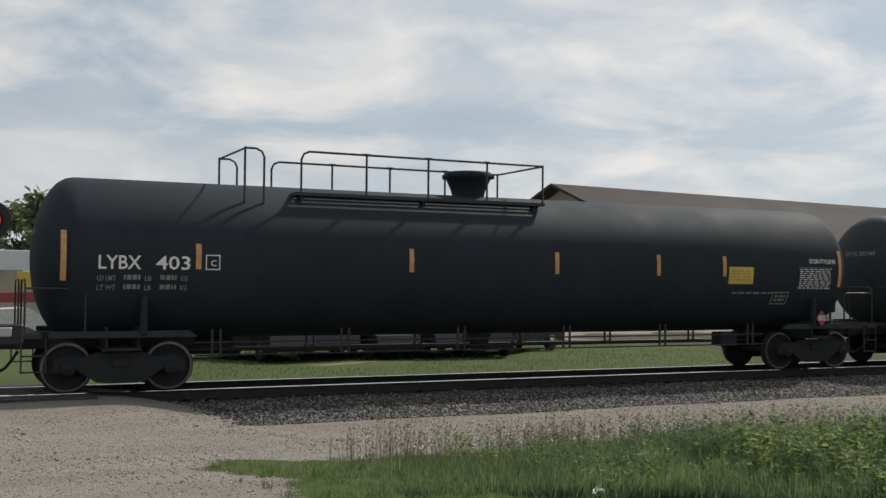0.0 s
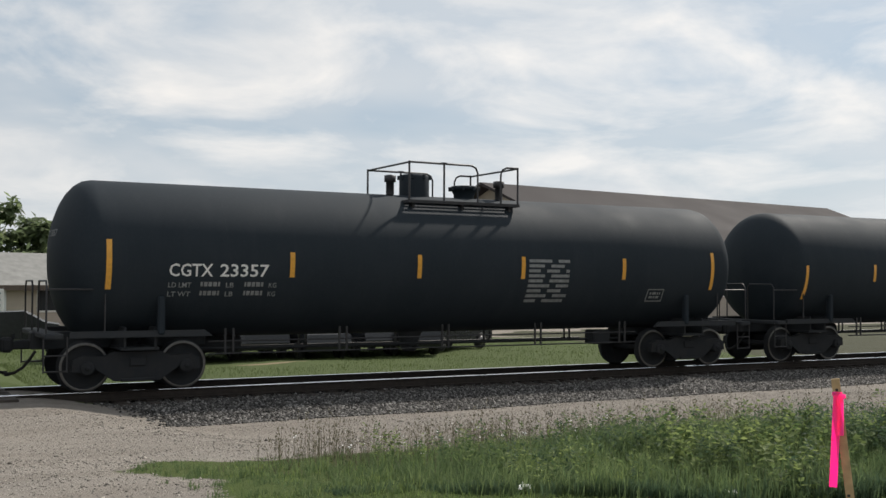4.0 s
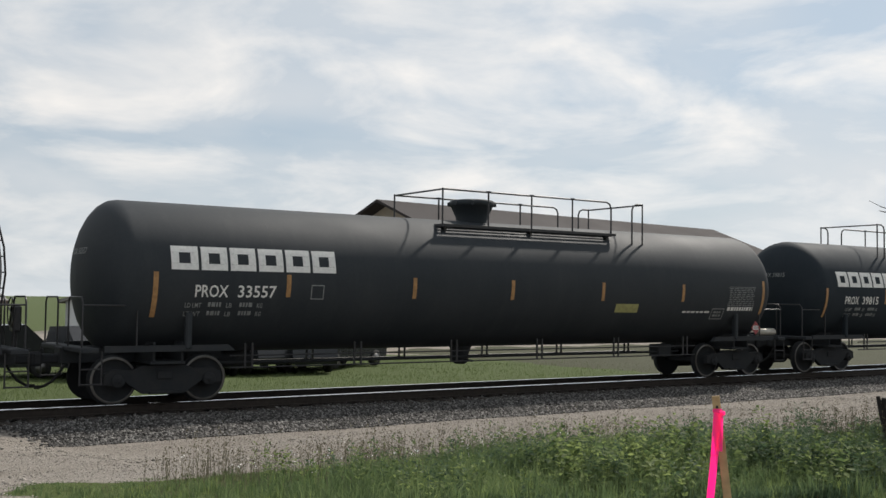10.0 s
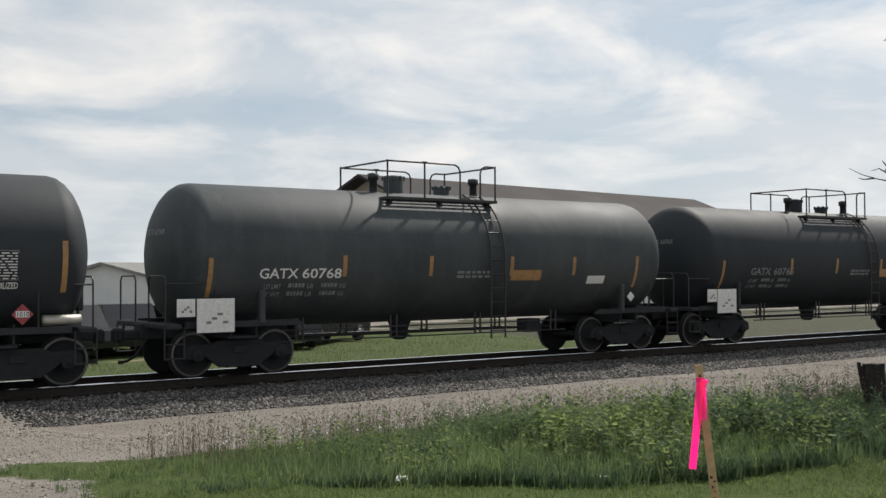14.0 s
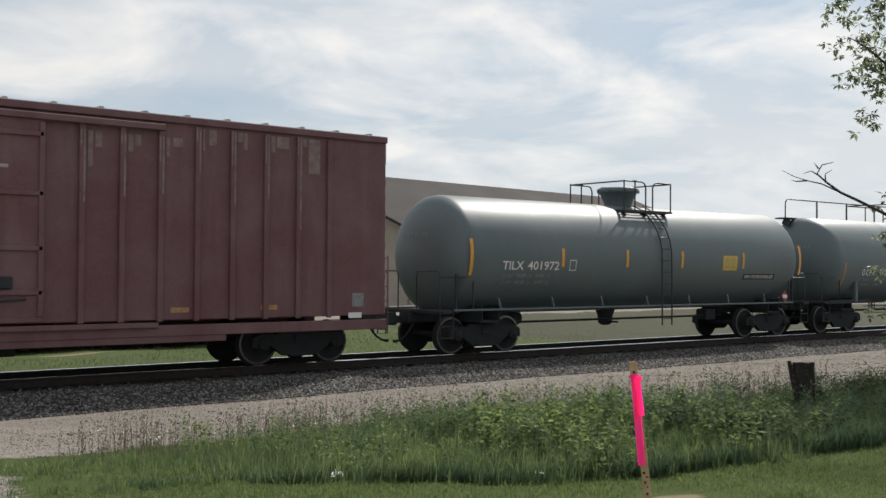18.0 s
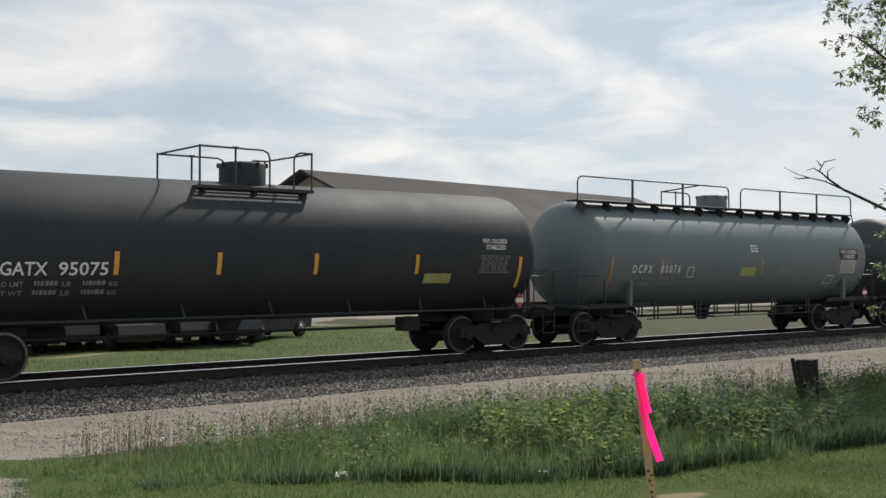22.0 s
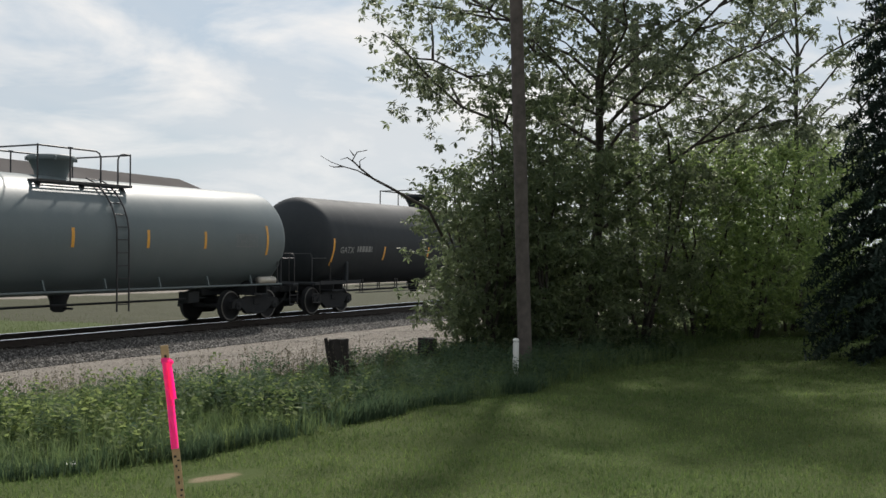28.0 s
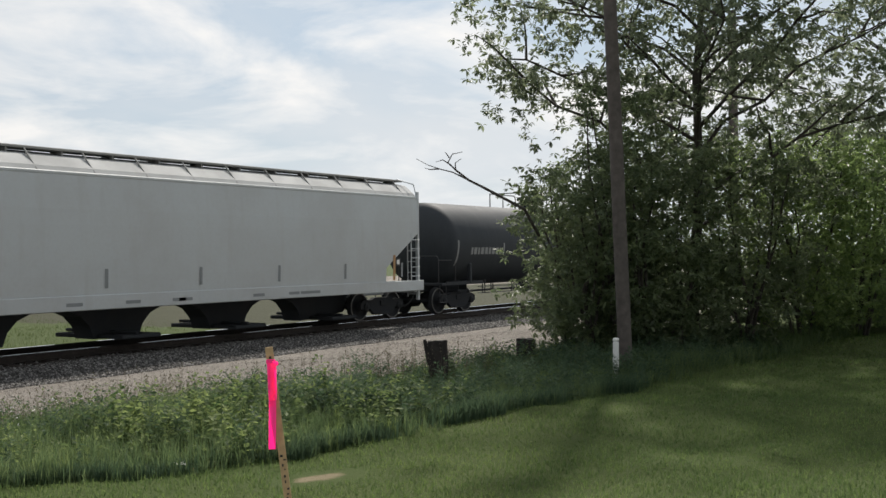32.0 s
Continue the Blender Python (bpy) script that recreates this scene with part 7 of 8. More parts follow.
# ---- plants ----
def blades(name, mat, x, y, h, w, seed, label, category, lean=0.35, curl=0.4, base_z=None, parts=2):
    """Grass blades: narrow tapering strips that lean and curl."""
    rng = np.random.default_rng(seed)
    n = len(x)
    z = ground_z(x, y) - 0.01 if base_z is None else base_z
    a, tilt, b = rng.uniform(0, 2 * np.pi, n), rng.normal(0, lean, n), rng.uniform(0, 2 * np.pi, n)
    dx, dy = np.cos(a) * w / 2, np.sin(a) * w / 2
    lx, ly = np.cos(b) * tilt * h, np.sin(b) * tilt * h
    mid = np.stack([x + lx * (0.5 - curl * 0.5), y + ly * (0.5 - curl * 0.5), z + h * 0.58], -1)
    tip = np.stack([x + lx, y + ly, z + h * (1 - 0.25 * np.abs(tilt))], -1)
    base = np.stack([x, y, z], -1)
    d = np.stack([dx, dy, 0 * dx], -1)
    v = np.stack([base - d, base + d, mid - d * 0.8, mid + d * 0.8, tip], 1).reshape(-1, 3)
    f = (np.arange(n) * 5)[:, None, None] + np.array([(0, 1, 3), (0, 3, 2), (2, 3, 4)])[None]
    return tagged(new(name, numpy_mesh(name, v, f.reshape(-1, 3), mat)), label, category, "", "stuff")


def leaf_arrays(centre, size, rng, droop=0.3, long=1.7, az=None, pitch=None):
    """Folded leaves of four triangles at the given places, turned at random or as given; vertices and faces."""
    n = len(centre)
    a = rng.uniform(0, 2 * np.pi, n) if az is None else az
    p = rng.normal(-droop, 0.55, n) if pitch is None else pitch
    ax = np.stack([np.cos(a) * np.cos(p), np.sin(a) * np.cos(p), np.sin(p)], -1)
    side = np.stack([-np.sin(a), np.cos(a), np.zeros(n)], -1)
    roll = rng.normal(0, 0.6, n)[:, None]
    up = np.cross(ax, side)
    sd = side * np.cos(roll) + up * np.sin(roll)
    nm = np.cross(ax, sd)
    s = size[:, None]
    base, tip = centre - ax * s * long / 2, centre + ax * s * long / 2
    m = centre - ax * s * 0.1 * long - nm * s * 0.08
    l, r = centre + sd * s * 0.42 + nm * s * 0.1, centre - sd * s * 0.42 + nm * s * 0.1
    v = np.stack([base, l, tip, r, m], 1).reshape(-1, 3)
    f = (np.arange(n) * 5)[:, None, None] + np.array([(0, 4, 1), (4, 2, 1), (0, 3, 4), (4, 3, 2)])[None]
    return v, f.reshape(-1, 3)


def clump_points(centres, radii, per, rng, flat=0.75):
    n = len(centres)
    d = rng.normal(0, 1, (n, per, 3))
    d /= np.linalg.norm(d, axis=-1, keepdims=True)
    r = rng.uniform(0.35, 1.0, (n, per, 1)) ** 0.6
    q = d * r * radii[:, None, None]
    q[..., 2] *= flat
    return (centres[:, None, :] + q).reshape(-1, 3)


def foliage(name, mat, centres, radii, per, size, seed, droop=0.3, flat=0.75, keep=None):
    rng = np.random.default_rng(seed)
    pts = clump_points(centres, radii, max(1, per // 8), rng, flat)
    if keep is not None:
        pts = pts[keep(pts)]
    return numpy_mesh(name, *rosettes(pts, 8, size, rng, droop), mat)


def rosettes(pts, per, size, rng, droop=0.4, long=2.3):
    """Leaves that spread and hang from shared twig ends."""
    n = len(pts) * per
    az, pitch = rng.uniform(0, 2 * np.pi, n), rng.normal(-droop, 0.5, n)
    s = np.repeat(rng.uniform(0.85, 1.15, len(pts)), per) * rng.uniform(size[0], size[1], n)
    way = np.stack([np.cos(az) * np.cos(pitch), np.sin(az) * np.cos(pitch), np.sin(pitch)], -1)
    return leaf_arrays(np.repeat(pts, per, 0) + way * (s * long * 0.6)[:, None], s, rng, 0, long, az, pitch)


rng = np.random.default_rng(5)
def patchy(x, y, turn):
    """A slow uneven rise and fall over the verge, between 0 and 1."""
    return 0.5 + 0.28 * np.sin(1.9 * x + 1.1 * y + turn) * np.sin(1.4 * y - 0.8 * x + 2 * turn) + 0.22 * np.sin(4.3 * x - 2.2 * y + turn) * np.sin(3.7 * y + 1.3 * x)


def tufts(n, per, spread, seed):
    """Tufts of blades on the verge: places and the tuft's own vigour."""
    g = np.random.default_rng(seed)
    cx, cy = g.uniform(2.2, 22, n), g.uniform(-17.2, -8.6, n)
    k = (cy < road_back(cx) + g.normal(0, 0.22, n)) & (cy > lawn_edge(cx) + g.normal(0, 0.05, n)) & (cx > drive_edge(cy) + g.normal(0.15, 0.3, n))
    cx, cy = cx[k], cy[k]
    v = np.repeat(g.uniform(0.65, 1.2, len(cx)), per)
    return np.repeat(cx, per) + g.normal(0, spread, len(v)), np.repeat(cy, per) + g.normal(0, spread, len(v)), v, g


def verge_height(x, y):
    return np.clip((y - lawn_edge(x) + 0.12) / 0.12, 0.85, 1) * np.clip((x - drive_edge(y)) / 2.4, 0.3, 1) * np.clip((road_back(x) - y) / 1.3, 0.3, 1)


# tall grass of the verge
for nm, mt, n, per, lo, hi, seed, lab in (("tall_grass", GRASS, 13000, 15, 0.1, 0.33, 21, "tall green verge grass between lane and lawn"), ("fresh_grass", GRASS_Y, 3400, 17, 0.09, 0.31, 27, "bright yellow-green tufts of verge grass"), ("dry_grass", SEED, 1500, 6, 0.16, 0.42, 28, "dry straw blades among the verge grass")):
    x, y, v, g = tufts(n, per, 0.035, seed)
    if mt is GRASS_Y:
        k = patchy(x, y, 1.0) + g.normal(0, 0.08, len(x)) > 0.5
    elif mt is SEED:
        k = (road_back(x) - y < 2.2) & (g.uniform(0, 1, len(x)) > 0.3)
    else:
        k = patchy(x, y, 3.0) + g.normal(0, 0.1, len(x)) > 0.22
    x, y, v = x[k], y[k], v[k]
    h = g.uniform(lo, hi, len(x)) * v * np.clip(np.hypot((x - 11.7) / 1.1, (y + 13.8) / 0.8), 0.35, 1) * verge_height(x, y) * (0.75 + 0.5 * patchy(x, y, 5.0))
    blades(nm, mt, x, y, np.clip(h, 0.035, 1), g.uniform(0.0045, 0.009, len(x)), seed, lab, "grass", 0.58, 0.5)
# the dense coarse edge of the verge against the lawn
g = np.random.default_rng(29)
N = 34000
x = g.uniform(3.4, 21, N)
y = lawn_edge(x) + 0.05 * np.sin(5.1 * x) + 0.03 * np.sin(13 * x) + np.abs(g.normal(0, 0.16, N))
h = g.uniform(0.1, 0.25, N) * (0.6 + 0.8 * patchy(x, y, 4.0)) * np.clip((x - 3.0) / 2.5, 0.3, 1)
k = patchy(x, y, 6.0) + g.normal(0, 0.12, N) > 0.42 + 0.09 * np.clip(x - 8.0, 0, 9)
x, y, h, N = x[k], y[k], h[k], int(k.sum())
# the dark weed green puts the verge face's shade into these blades
blades("edge_grass", WEED, x, y, h, g.uniform(0.006, 0.011, N), 29, "coarse grass along the lawn's edge, coloured dark for shade", "grass", 0.45, 0.5)
# seed heads along the lane
N = 420
cx = 4.0 + 9.5 * rng.uniform(0, 1, N) ** 0.9
cy = road_back(cx) - np.abs(rng.normal(0, 0.85, N)) + 0.1
m = rng.integers(1, 9, N)
x, y = np.repeat(cx, m) + rng.normal(0, 0.13, m.sum()), np.repeat(cy, m) + rng.normal(0, 0.1, m.sum())
vigour = np.repeat(rng.uniform(0.55, 1.15, N), m)
N = len(x)
h = (0.16 + 0.38 * rng.uniform(0, 1, N) ** 1.3) * vigour
blades("grass_stalks", SEED, x, y, h, np.full(N, 0.0055), 22, "dry grass stalks with seed heads at the lane's edge", "grass", 0.2, 0.2)
sxy = np.repeat(np.stack([x, y, ground_z(x, y) + h * 0.86], -1), 6, 0) + rng.normal(0, 1, (N * 6, 3)) * (0.01, 0.01, 0.045)
v, f = leaf_arrays(sxy, rng.uniform(0.009, 0.017, len(sxy)), rng, -1.2, 2.0)
tagged(new("seed_heads", numpy_mesh("seed_heads", v, f, SEED)), "buff seed heads of tall grass", "grass", "", "stuff")
# lawn
N = 270000
r = 4.2 + 19 * rng.uniform(0, 1, N) ** 1.25
a = np.radians(rng.uniform(6, 94, N))
x, y = r * np.sin(a), -21.28 + r * np.cos(a)
k = (y < lawn_edge(x) + 0.1) & (np.hypot((x - 6.5) / 0.5, (y + 16.05) / 0.26) > 1) & (x > drive_edge(y) + rng.normal(0.0, 0.2, N))
x, y = x[k], y[k]
h = rng.uniform(0.022, 0.06, len(x)) * (0.65 + 0.7 * patchy(x * 1.3, y * 1.3, 2.0))
blades("lawn_grass", LAWNBLADE, x, y, h, np.full(len(x), 0.006) * (0.6 + 0.08 * np.hypot(x, y + 21.28)), 23, "short mown lawn grass", "grass", 0.6)
# low grass on the far side of the track
N = 60000
x, y = 4 + 56 * rng.uniform(0, 1, N) ** 1.4, rng.uniform(3.2, 22, N)
k = (np.hypot((x - 12.2) / 2.6, (y - 12.5) / 1.2) > 1) & (x < 31 - 0.15 * (y - 8) + rng.normal(0, 2.2, N))
x, y = x[k], y[k]
blades("far_grass", FARGRASS, x, y, rng.uniform(0.04, 0.13, len(x)), np.full(len(x), 0.014), 24, "rough green grass beyond the track", "grass")


def weed_patch(name, mat, label, n, box, height, leaves, size, seed, long=2.2, lift=0.25, share=0.0):
    """Leafy weeds: upright stems with leaves set round them from low down to the tip."""
    rg = np.random.default_rng(seed)
    cx, cy = rg.uniform(box[0], box[1], n), rg.uniform(box[2], box[3], n)
    k = (cy > lawn_edge(cx) + 0.1) & (cy < road_back(cx) + 0.1) & (np.hypot((cx - 11.7) / 1.1, (cy + 13.8) / 0.8) > 1.0) & (patchy(cx, cy, seed * 0.7) + rg.normal(0, 0.06, n) > share)
    cx, cy = cx[k], cy[k]
    m = len(cx)
    h = np.clip(height * (0.55 + 0.6 * patchy(cx, cy, seed * 0.3)) * rg.uniform(0.65, 1.15, m) * np.clip((cy - lawn_edge(cx) + 0.1) / 0.5, 0.5, 1) * np.clip((road_back(cx) - cy + 0.2) / 0.9, 0.35, 1), 0.08, 1.2)
    lean = rg.normal(0, 0.13, (m, 2))
    base = np.stack([cx, cy, ground_z(cx, cy) - 0.02], -1)
    t = rg.uniform(0.12, 1.0, (m, leaves)) ** 0.8
    on = base[:, None, :] + np.stack([lean[:, :1] * h[:, None] * t * t, lean[:, 1:] * h[:, None] * t * t, h[:, None] * t], -1)
    az = rg.uniform(0, 2 * np.pi, (m, leaves))
    pitch = rg.normal(lift, 0.35, (m, leaves)) + 0.5 * (t - 0.6)
    s = rg.uniform(size[0], size[1], (m, leaves)) * (1.15 - 0.55 * t)
    way = np.stack([np.cos(az) * np.cos(pitch), np.sin(az) * np.cos(pitch), np.sin(pitch)], -1)
    v, f = leaf_arrays((on + way * (s * long * 0.62)[..., None]).reshape(-1, 3), s.ravel(), rg, 0, long, az.ravel(), pitch.ravel())
    d = np.array([0.003, 0.002, 0.0])
    tip = base + np.stack([lean[:, 0] * h, lean[:, 1] * h, h], -1)
    sv = np.stack([base - d, base + d, tip], 1).reshape(-1, 3)
    sf = (np.arange(m) * 3)[:, None] + np.array([0, 1, 2])[None] + len(v)
    return tagged(new(name, numpy_mesh(name, np.concatenate([v, sv]), np.concatenate([f, sf]), mat)), label, "weeds", "", "stuff")


weed_patch("narrow_weeds", WEED, "dense grey-green weeds with narrow leaves", 2300, (8.6, 18.5, -16.6, -12.6), 0.43, 22, (0.02, 0.034), 31, 3.3, 0.15)
weed_patch("verge_weeds", WEED, "dark leafy weeds among the tall grass", 420, (5.2, 10.4, -14.9, -11.0), 0.4, 20, (0.024, 0.042), 34, 2.2, 0.1, 0.45)
weed_patch("broad_weeds", WEED_Y, "bright broad-leaved weeds round the stake", 190, (6.5, 9.8, -15.4, -13.0), 0.52, 22, (0.04, 0.075), 32, 1.5, -0.1, 0.35)
weed_patch("pale_weeds", WEED_Y, "pale small-leaved weeds among tall grass", 560, (4.8, 9.8, -14.2, -10.6), 0.42, 16, (0.022, 0.042), 33, 1.9, 0.15, 0.45)
weed_patch("stray_weeds", WEED_Y, "scattered green weeds beside the cut posts", 170, (12.6, 16.4, -14.3, -12.2), 0.5, 20, (0.026, 0.045), 35, 2.2, 0.15, 0.35)
# small white flowers
N = 60
x, y = rng.uniform(4.0, 9.0, N), rng.uniform(-12.6, -10.2, N)
p = np.stack([x, y, ground_z(x, y) + rng.uniform(0.2, 0.34, N)], -1)
p = np.repeat(p, 4, 0) + rng.normal(0, 0.014, (N * 4, 3))
v, f = leaf_arrays(p, rng.uniform(0.012, 0.022, len(p)), rng, 0.0, 1.2)
tagged(new("white_flowers", numpy_mesh("white_flowers", v, f, WHITE)), "small white wild flowers in the verge", "flowers", "", "stuff")


# ---- trees ----
def limb_path(a, b, sag, rg, n=7, wob=0.12):
    a, b = Vector(a), Vector(b)
    out = []
    for i in range(n):
        t = i / (n - 1)
        p = a.lerp(b, t)
        p.z += sag * math.sin(math.pi * t)
        if 0 < i < n - 1:
            p += Vector((rg.uniform(-wob, wob), rg.uniform(-wob, wob), rg.uniform(-wob, wob)))
        out.append(p)
    return out


def taper(path, r0, r1, n=8):
    sh = Shape()
    ring, u = [], None
    for i, p in enumerate(path):
        d = (path[min(i + 1, len(path) - 1)] - path[max(i - 1, 0)]).normalized()
        u = d.orthogonal().normalized() if u is None else (u - d * u.dot(d)).normalized()
        w = d.cross(u)
        r = r0 + (r1 - r0) * i / (len(path) - 1)
        ring += [p + (u * math.cos(6.2832 * k / n) + w * math.sin(6.2832 * k / n)) * r for k in range(n)]
    sh.put(ring, [(i * n + k, i * n + (k + 1) % n, (i + 1) * n + (k + 1) % n, (i + 1) * n + k) for i in range(len(path) - 1) for k in range(n)], True)
    sh.put(ring, [tuple(range(n))[::-1], tuple(range(len(ring) - n, len(ring)))])
    return sh


def leafy_tree(name, label, x, y, height, spread, limbs, clumps, per, leaf, seed, mat, low=0.3, trunk_r=0.22, radius=(0.35, 0.75), squash=0.75, limit=99.0, airy=-9.0):
    """Trunk, limbs, branches and a crown of loose clumps of leaves round the branch ends."""
    rg = random.Random(seed)
    nr = np.random.default_rng(seed)
    z0 = float(ground_z(x, y))
    ob = thing(name, label, "tree", "", "", pose(x, y, z0))
    top = Vector((rg.uniform(-0.4, 0.4), rg.uniform(-0.4, 0.4), height * 0.8))
    trunk = limb_path((0, 0, -0.15), top, 0, rg, 8, 0.1)
    part("trunk", taper(trunk, trunk_r, trunk_r * 0.25, 10), BARK, ob)
    ends = [(top, 0.6)]
    for k in range(limbs):
        t = low + (0.95 - low) * k / limbs
        i = t * (len(trunk) - 1)
        s = trunk[int(i)].lerp(trunk[min(int(i) + 1, len(trunk) - 1)], i - int(i))
        az = k * 2.4 + rg.uniform(-0.4, 0.4)
        reach = min(spread * (1.05 - 0.55 * t) * rg.uniform(0.75, 1.1), limit * 0.7)
        e = s + Vector((math.cos(az) * reach, math.sin(az) * reach, height * rg.uniform(0.12, 0.3)))
        path = limb_path(s, e, 0.25, rg)
        limb = part("limb", taper(path, trunk_r * (0.42 - 0.22 * t), 0.015, 7), BARK, ob)
        for q in range(4):
            c = path[2 + q] if 2 + q < len(path) else path[-1]
            d = c + Vector((rg.uniform(-1, 1), rg.uniform(-1, 1), rg.uniform(-0.1, 0.8))) * reach * 0.35
            part("branch", taper(limb_path(c, d, 0.05, rg, 4, 0.05), 0.028, 0.008, 5), BARK, limb)
            ends += [(d, 0.8), (c.lerp(d, 0.5), 0.5)]
        ends += [(path[-1], 1.0), (path[-2], 0.7), (path[-3], 0.5)]
    pts = np.array([list(e[0]) for e in ends])
    pick = nr.integers(0, len(pts), clumps)
    cen = pts[pick] + nr.normal(0, 1, (clumps, 3)) * np.array([spread * 0.1, spread * 0.1, height * 0.035])
    cen = cen[(cen[:, 2] > height * low * 0.35) & (np.hypot(cen[:, 0], cen[:, 1]) < limit * np.clip(0.58 + 0.55 * cen[:, 2] / height, 0, 1))]
    gap = np.sin(1.7 * cen[:, 0] + 0.9 * cen[:, 2]) * np.sin(1.9 * cen[:, 1] - 1.1 * cen[:, 2] + seed) + 0.5 * np.sin(3.3 * cen[:, 2] + 2.1 * cen[:, 1])
    cen = cen[(gap > airy) | (cen[:, 2] < 0.5 * height)]
    me = foliage("crown", mat, cen, nr.uniform(*radius, len(cen)), per, leaf, seed + 1, 0.5, squash)
    part("crown", me, mat, ob)
    return ob


leafy_tree("oak_tree", "large leafy tree with dark backlit crown", 18.1, -15.05, 10.5, 5.2, 24, 1750, 48, (0.036, 0.062), 41, OAK, 0.26, 0.11, (0.17, 0.38), 0.6, 5.05, -0.12)
leafy_tree("maple_tree", "leafy tree behind the spruce with open crown", 25.6, -17.4, 11.0, 4.4, 13, 480, 40, (0.048, 0.08), 43, OAK, 0.3, 0.08, (0.2, 0.42), 0.5, 99.0, -0.05)
for k, (x, y, s, h) in enumerate(((8.0, 78, 3.5, 10), (11, 86, 4, 11), (4, 92, 5, 12), (19.5, 92, 2.6, 8), (-6, 80, 5, 12), (-16, 70, 5, 11), (15.5, 88, 2.2, 9))):
    leafy_tree("far_tree", "distant tree beyond the buildings", x, y, h, s, 7, 90, 30, (0.3, 0.5), 60 + k, LEAF, 0.35, 0.2, (0.5, 1.0))


def shrub(x, y, h, spread, seed, mat, n=70, per=64, leaf=(0.028, 0.058)):
    rg = random.Random(seed)
    nr = np.random.default_rng(seed)
    z0 = float(ground_z(x, y))
    ob = thing("shrub", "dense leafy shrub at the lawn's edge", "shrub", "shrubs along the lawn", "", pose(x, y, z0))
    for k in range(5):
        e = Vector((rg.uniform(-1, 1) * spread * 0.6, rg.uniform(-1, 1) * spread * 0.6, h * rg.uniform(0.6, 0.95)))
        part("stem", taper(limb_path((rg.uniform(-0.1, 0.1), rg.uniform(-0.1, 0.1), -0.1), e, 0, rg, 6, 0.08), 0.035, 0.01, 6), BARK, ob)
    u = nr.uniform(0, 1, n)
    a = nr.uniform(0, 6.283, n)
    zz = h * (0.08 + 0.92 * u)
    rr = spread * np.sqrt(np.clip(1 - (zz / h - 0.58) ** 2 / 0.42, 0.05, 1)) * nr.uniform(0.25, 1.08, n) ** 0.5 * (1 + 0.18 * np.sin(3 * a + 5 * u + seed))
    cen = np.stack([rr * np.cos(a), rr * np.sin(a), zz], -1)
    part("crown", foliage("crown", mat, cen, nr.uniform(0.16, 0.42, n), per, leaf, seed + 1, 0.45, 0.7), mat, ob)


for k, (x, y, h, s, m) in enumerate(((15.2, -14.35, 3.0, 0.85, LEAF), (15.75, -14.6, 4.4, 0.9, LEAF), (15.8, -15.0, 3.3, 1.0, LEAF), (16.9, -15.2, 3.5, 1.2, LEAF), (18.4, -15.9, 3.6, 1.3, LEAF), (20.2, -16.3, 3.7, 1.4, LEAF_B), (22.0, -17.0, 3.9, 1.5, LEAF_B), (24.2, -17.4, 3.9, 1.6, LEAF_B), (27.0, -17.6, 4.4, 1.8, LEAF_B), (16.6, -13.4, 3.2, 1.1, LEAF), (18.4, -13.2, 3.4, 1.3, LEAF), (21.0, -13.6, 4.2, 1.6, LEAF), (25, -14.2, 4.8, 2.0, LEAF), (29, -16, 5.0, 2.2, LEAF_B), (30.5, -19.5, 5.0, 2.2, LEAF), (17.0, -14.3, 1.8, 1.2, LEAF), (19.2, -14.7, 1.8, 1.3, LEAF), (21.5, -15.4, 1.9, 1.4, LEAF), (23.6, -16.1, 1.9, 1.5, LEAF), (26.0, -16.4, 2.2, 1.6, LEAF), (23.2, -18.8, 1.2, 0.7, LEAF_B))):
    shrub(x, y, h, s, 80 + k, m, int((60 + 40 * s * h * 0.5) * (1.45 if m is LEAF_B else 1.0)))


def spruce(x, y, h, base, seed):
    """A spruce: whorls of drooping branches thick with short needle sprays."""
    rg = random.Random(seed)
    nr = np.random.default_rng(seed)
    z0 = float(ground_z(x, y))
    ob = thing("spruce_tree", "dark blue-green spruce with drooping branches", "spruce", "", "", pose(x, y, z0))
    part("trunk", taper([Vector((0, 0, -0.2)), Vector((0.02, 0, h * 0.5)), Vector((0, 0.02, h))], 0.16, 0.02, 9), BARK, ob)
    P, D = [], []
    levels = 34
    wood = Shape()
    for i in range(levels):
        z = 0.25 + (h - 0.4) * i / levels
        reach = base * (1 - i / levels) ** 0.85 + 0.15
        for q in range(9):
            a = q * 0.698 + i * 1.13 + rg.uniform(-0.2, 0.2)
            L = reach * rg.uniform(0.85, 1.1)
            n = max(5, int(L / 0.07))
            for t in np.linspace(0.15, 1, n):
                r = L * t
                c = Vector((math.cos(a) * r, math.sin(a) * r, z + 0.25 * L * t - 0.55 * L * t * t))
                for _ in range(20):
                    P.append((c.x + rg.uniform(-0.1, 0.1), c.y + rg.uniform(-0.1, 0.1), c.z + rg.uniform(-0.12, 0.03)))
    pts = np.array(P)
    v, f = leaf_arrays(pts, nr.uniform(0.028, 0.052, len(pts)), nr, 0.45, 3.4)
    part("crown", numpy_mesh("crown", v, f, NEEDLE), NEEDLE, ob)


spruce(17.9, -20.6, 10.5, 1.85, 51)

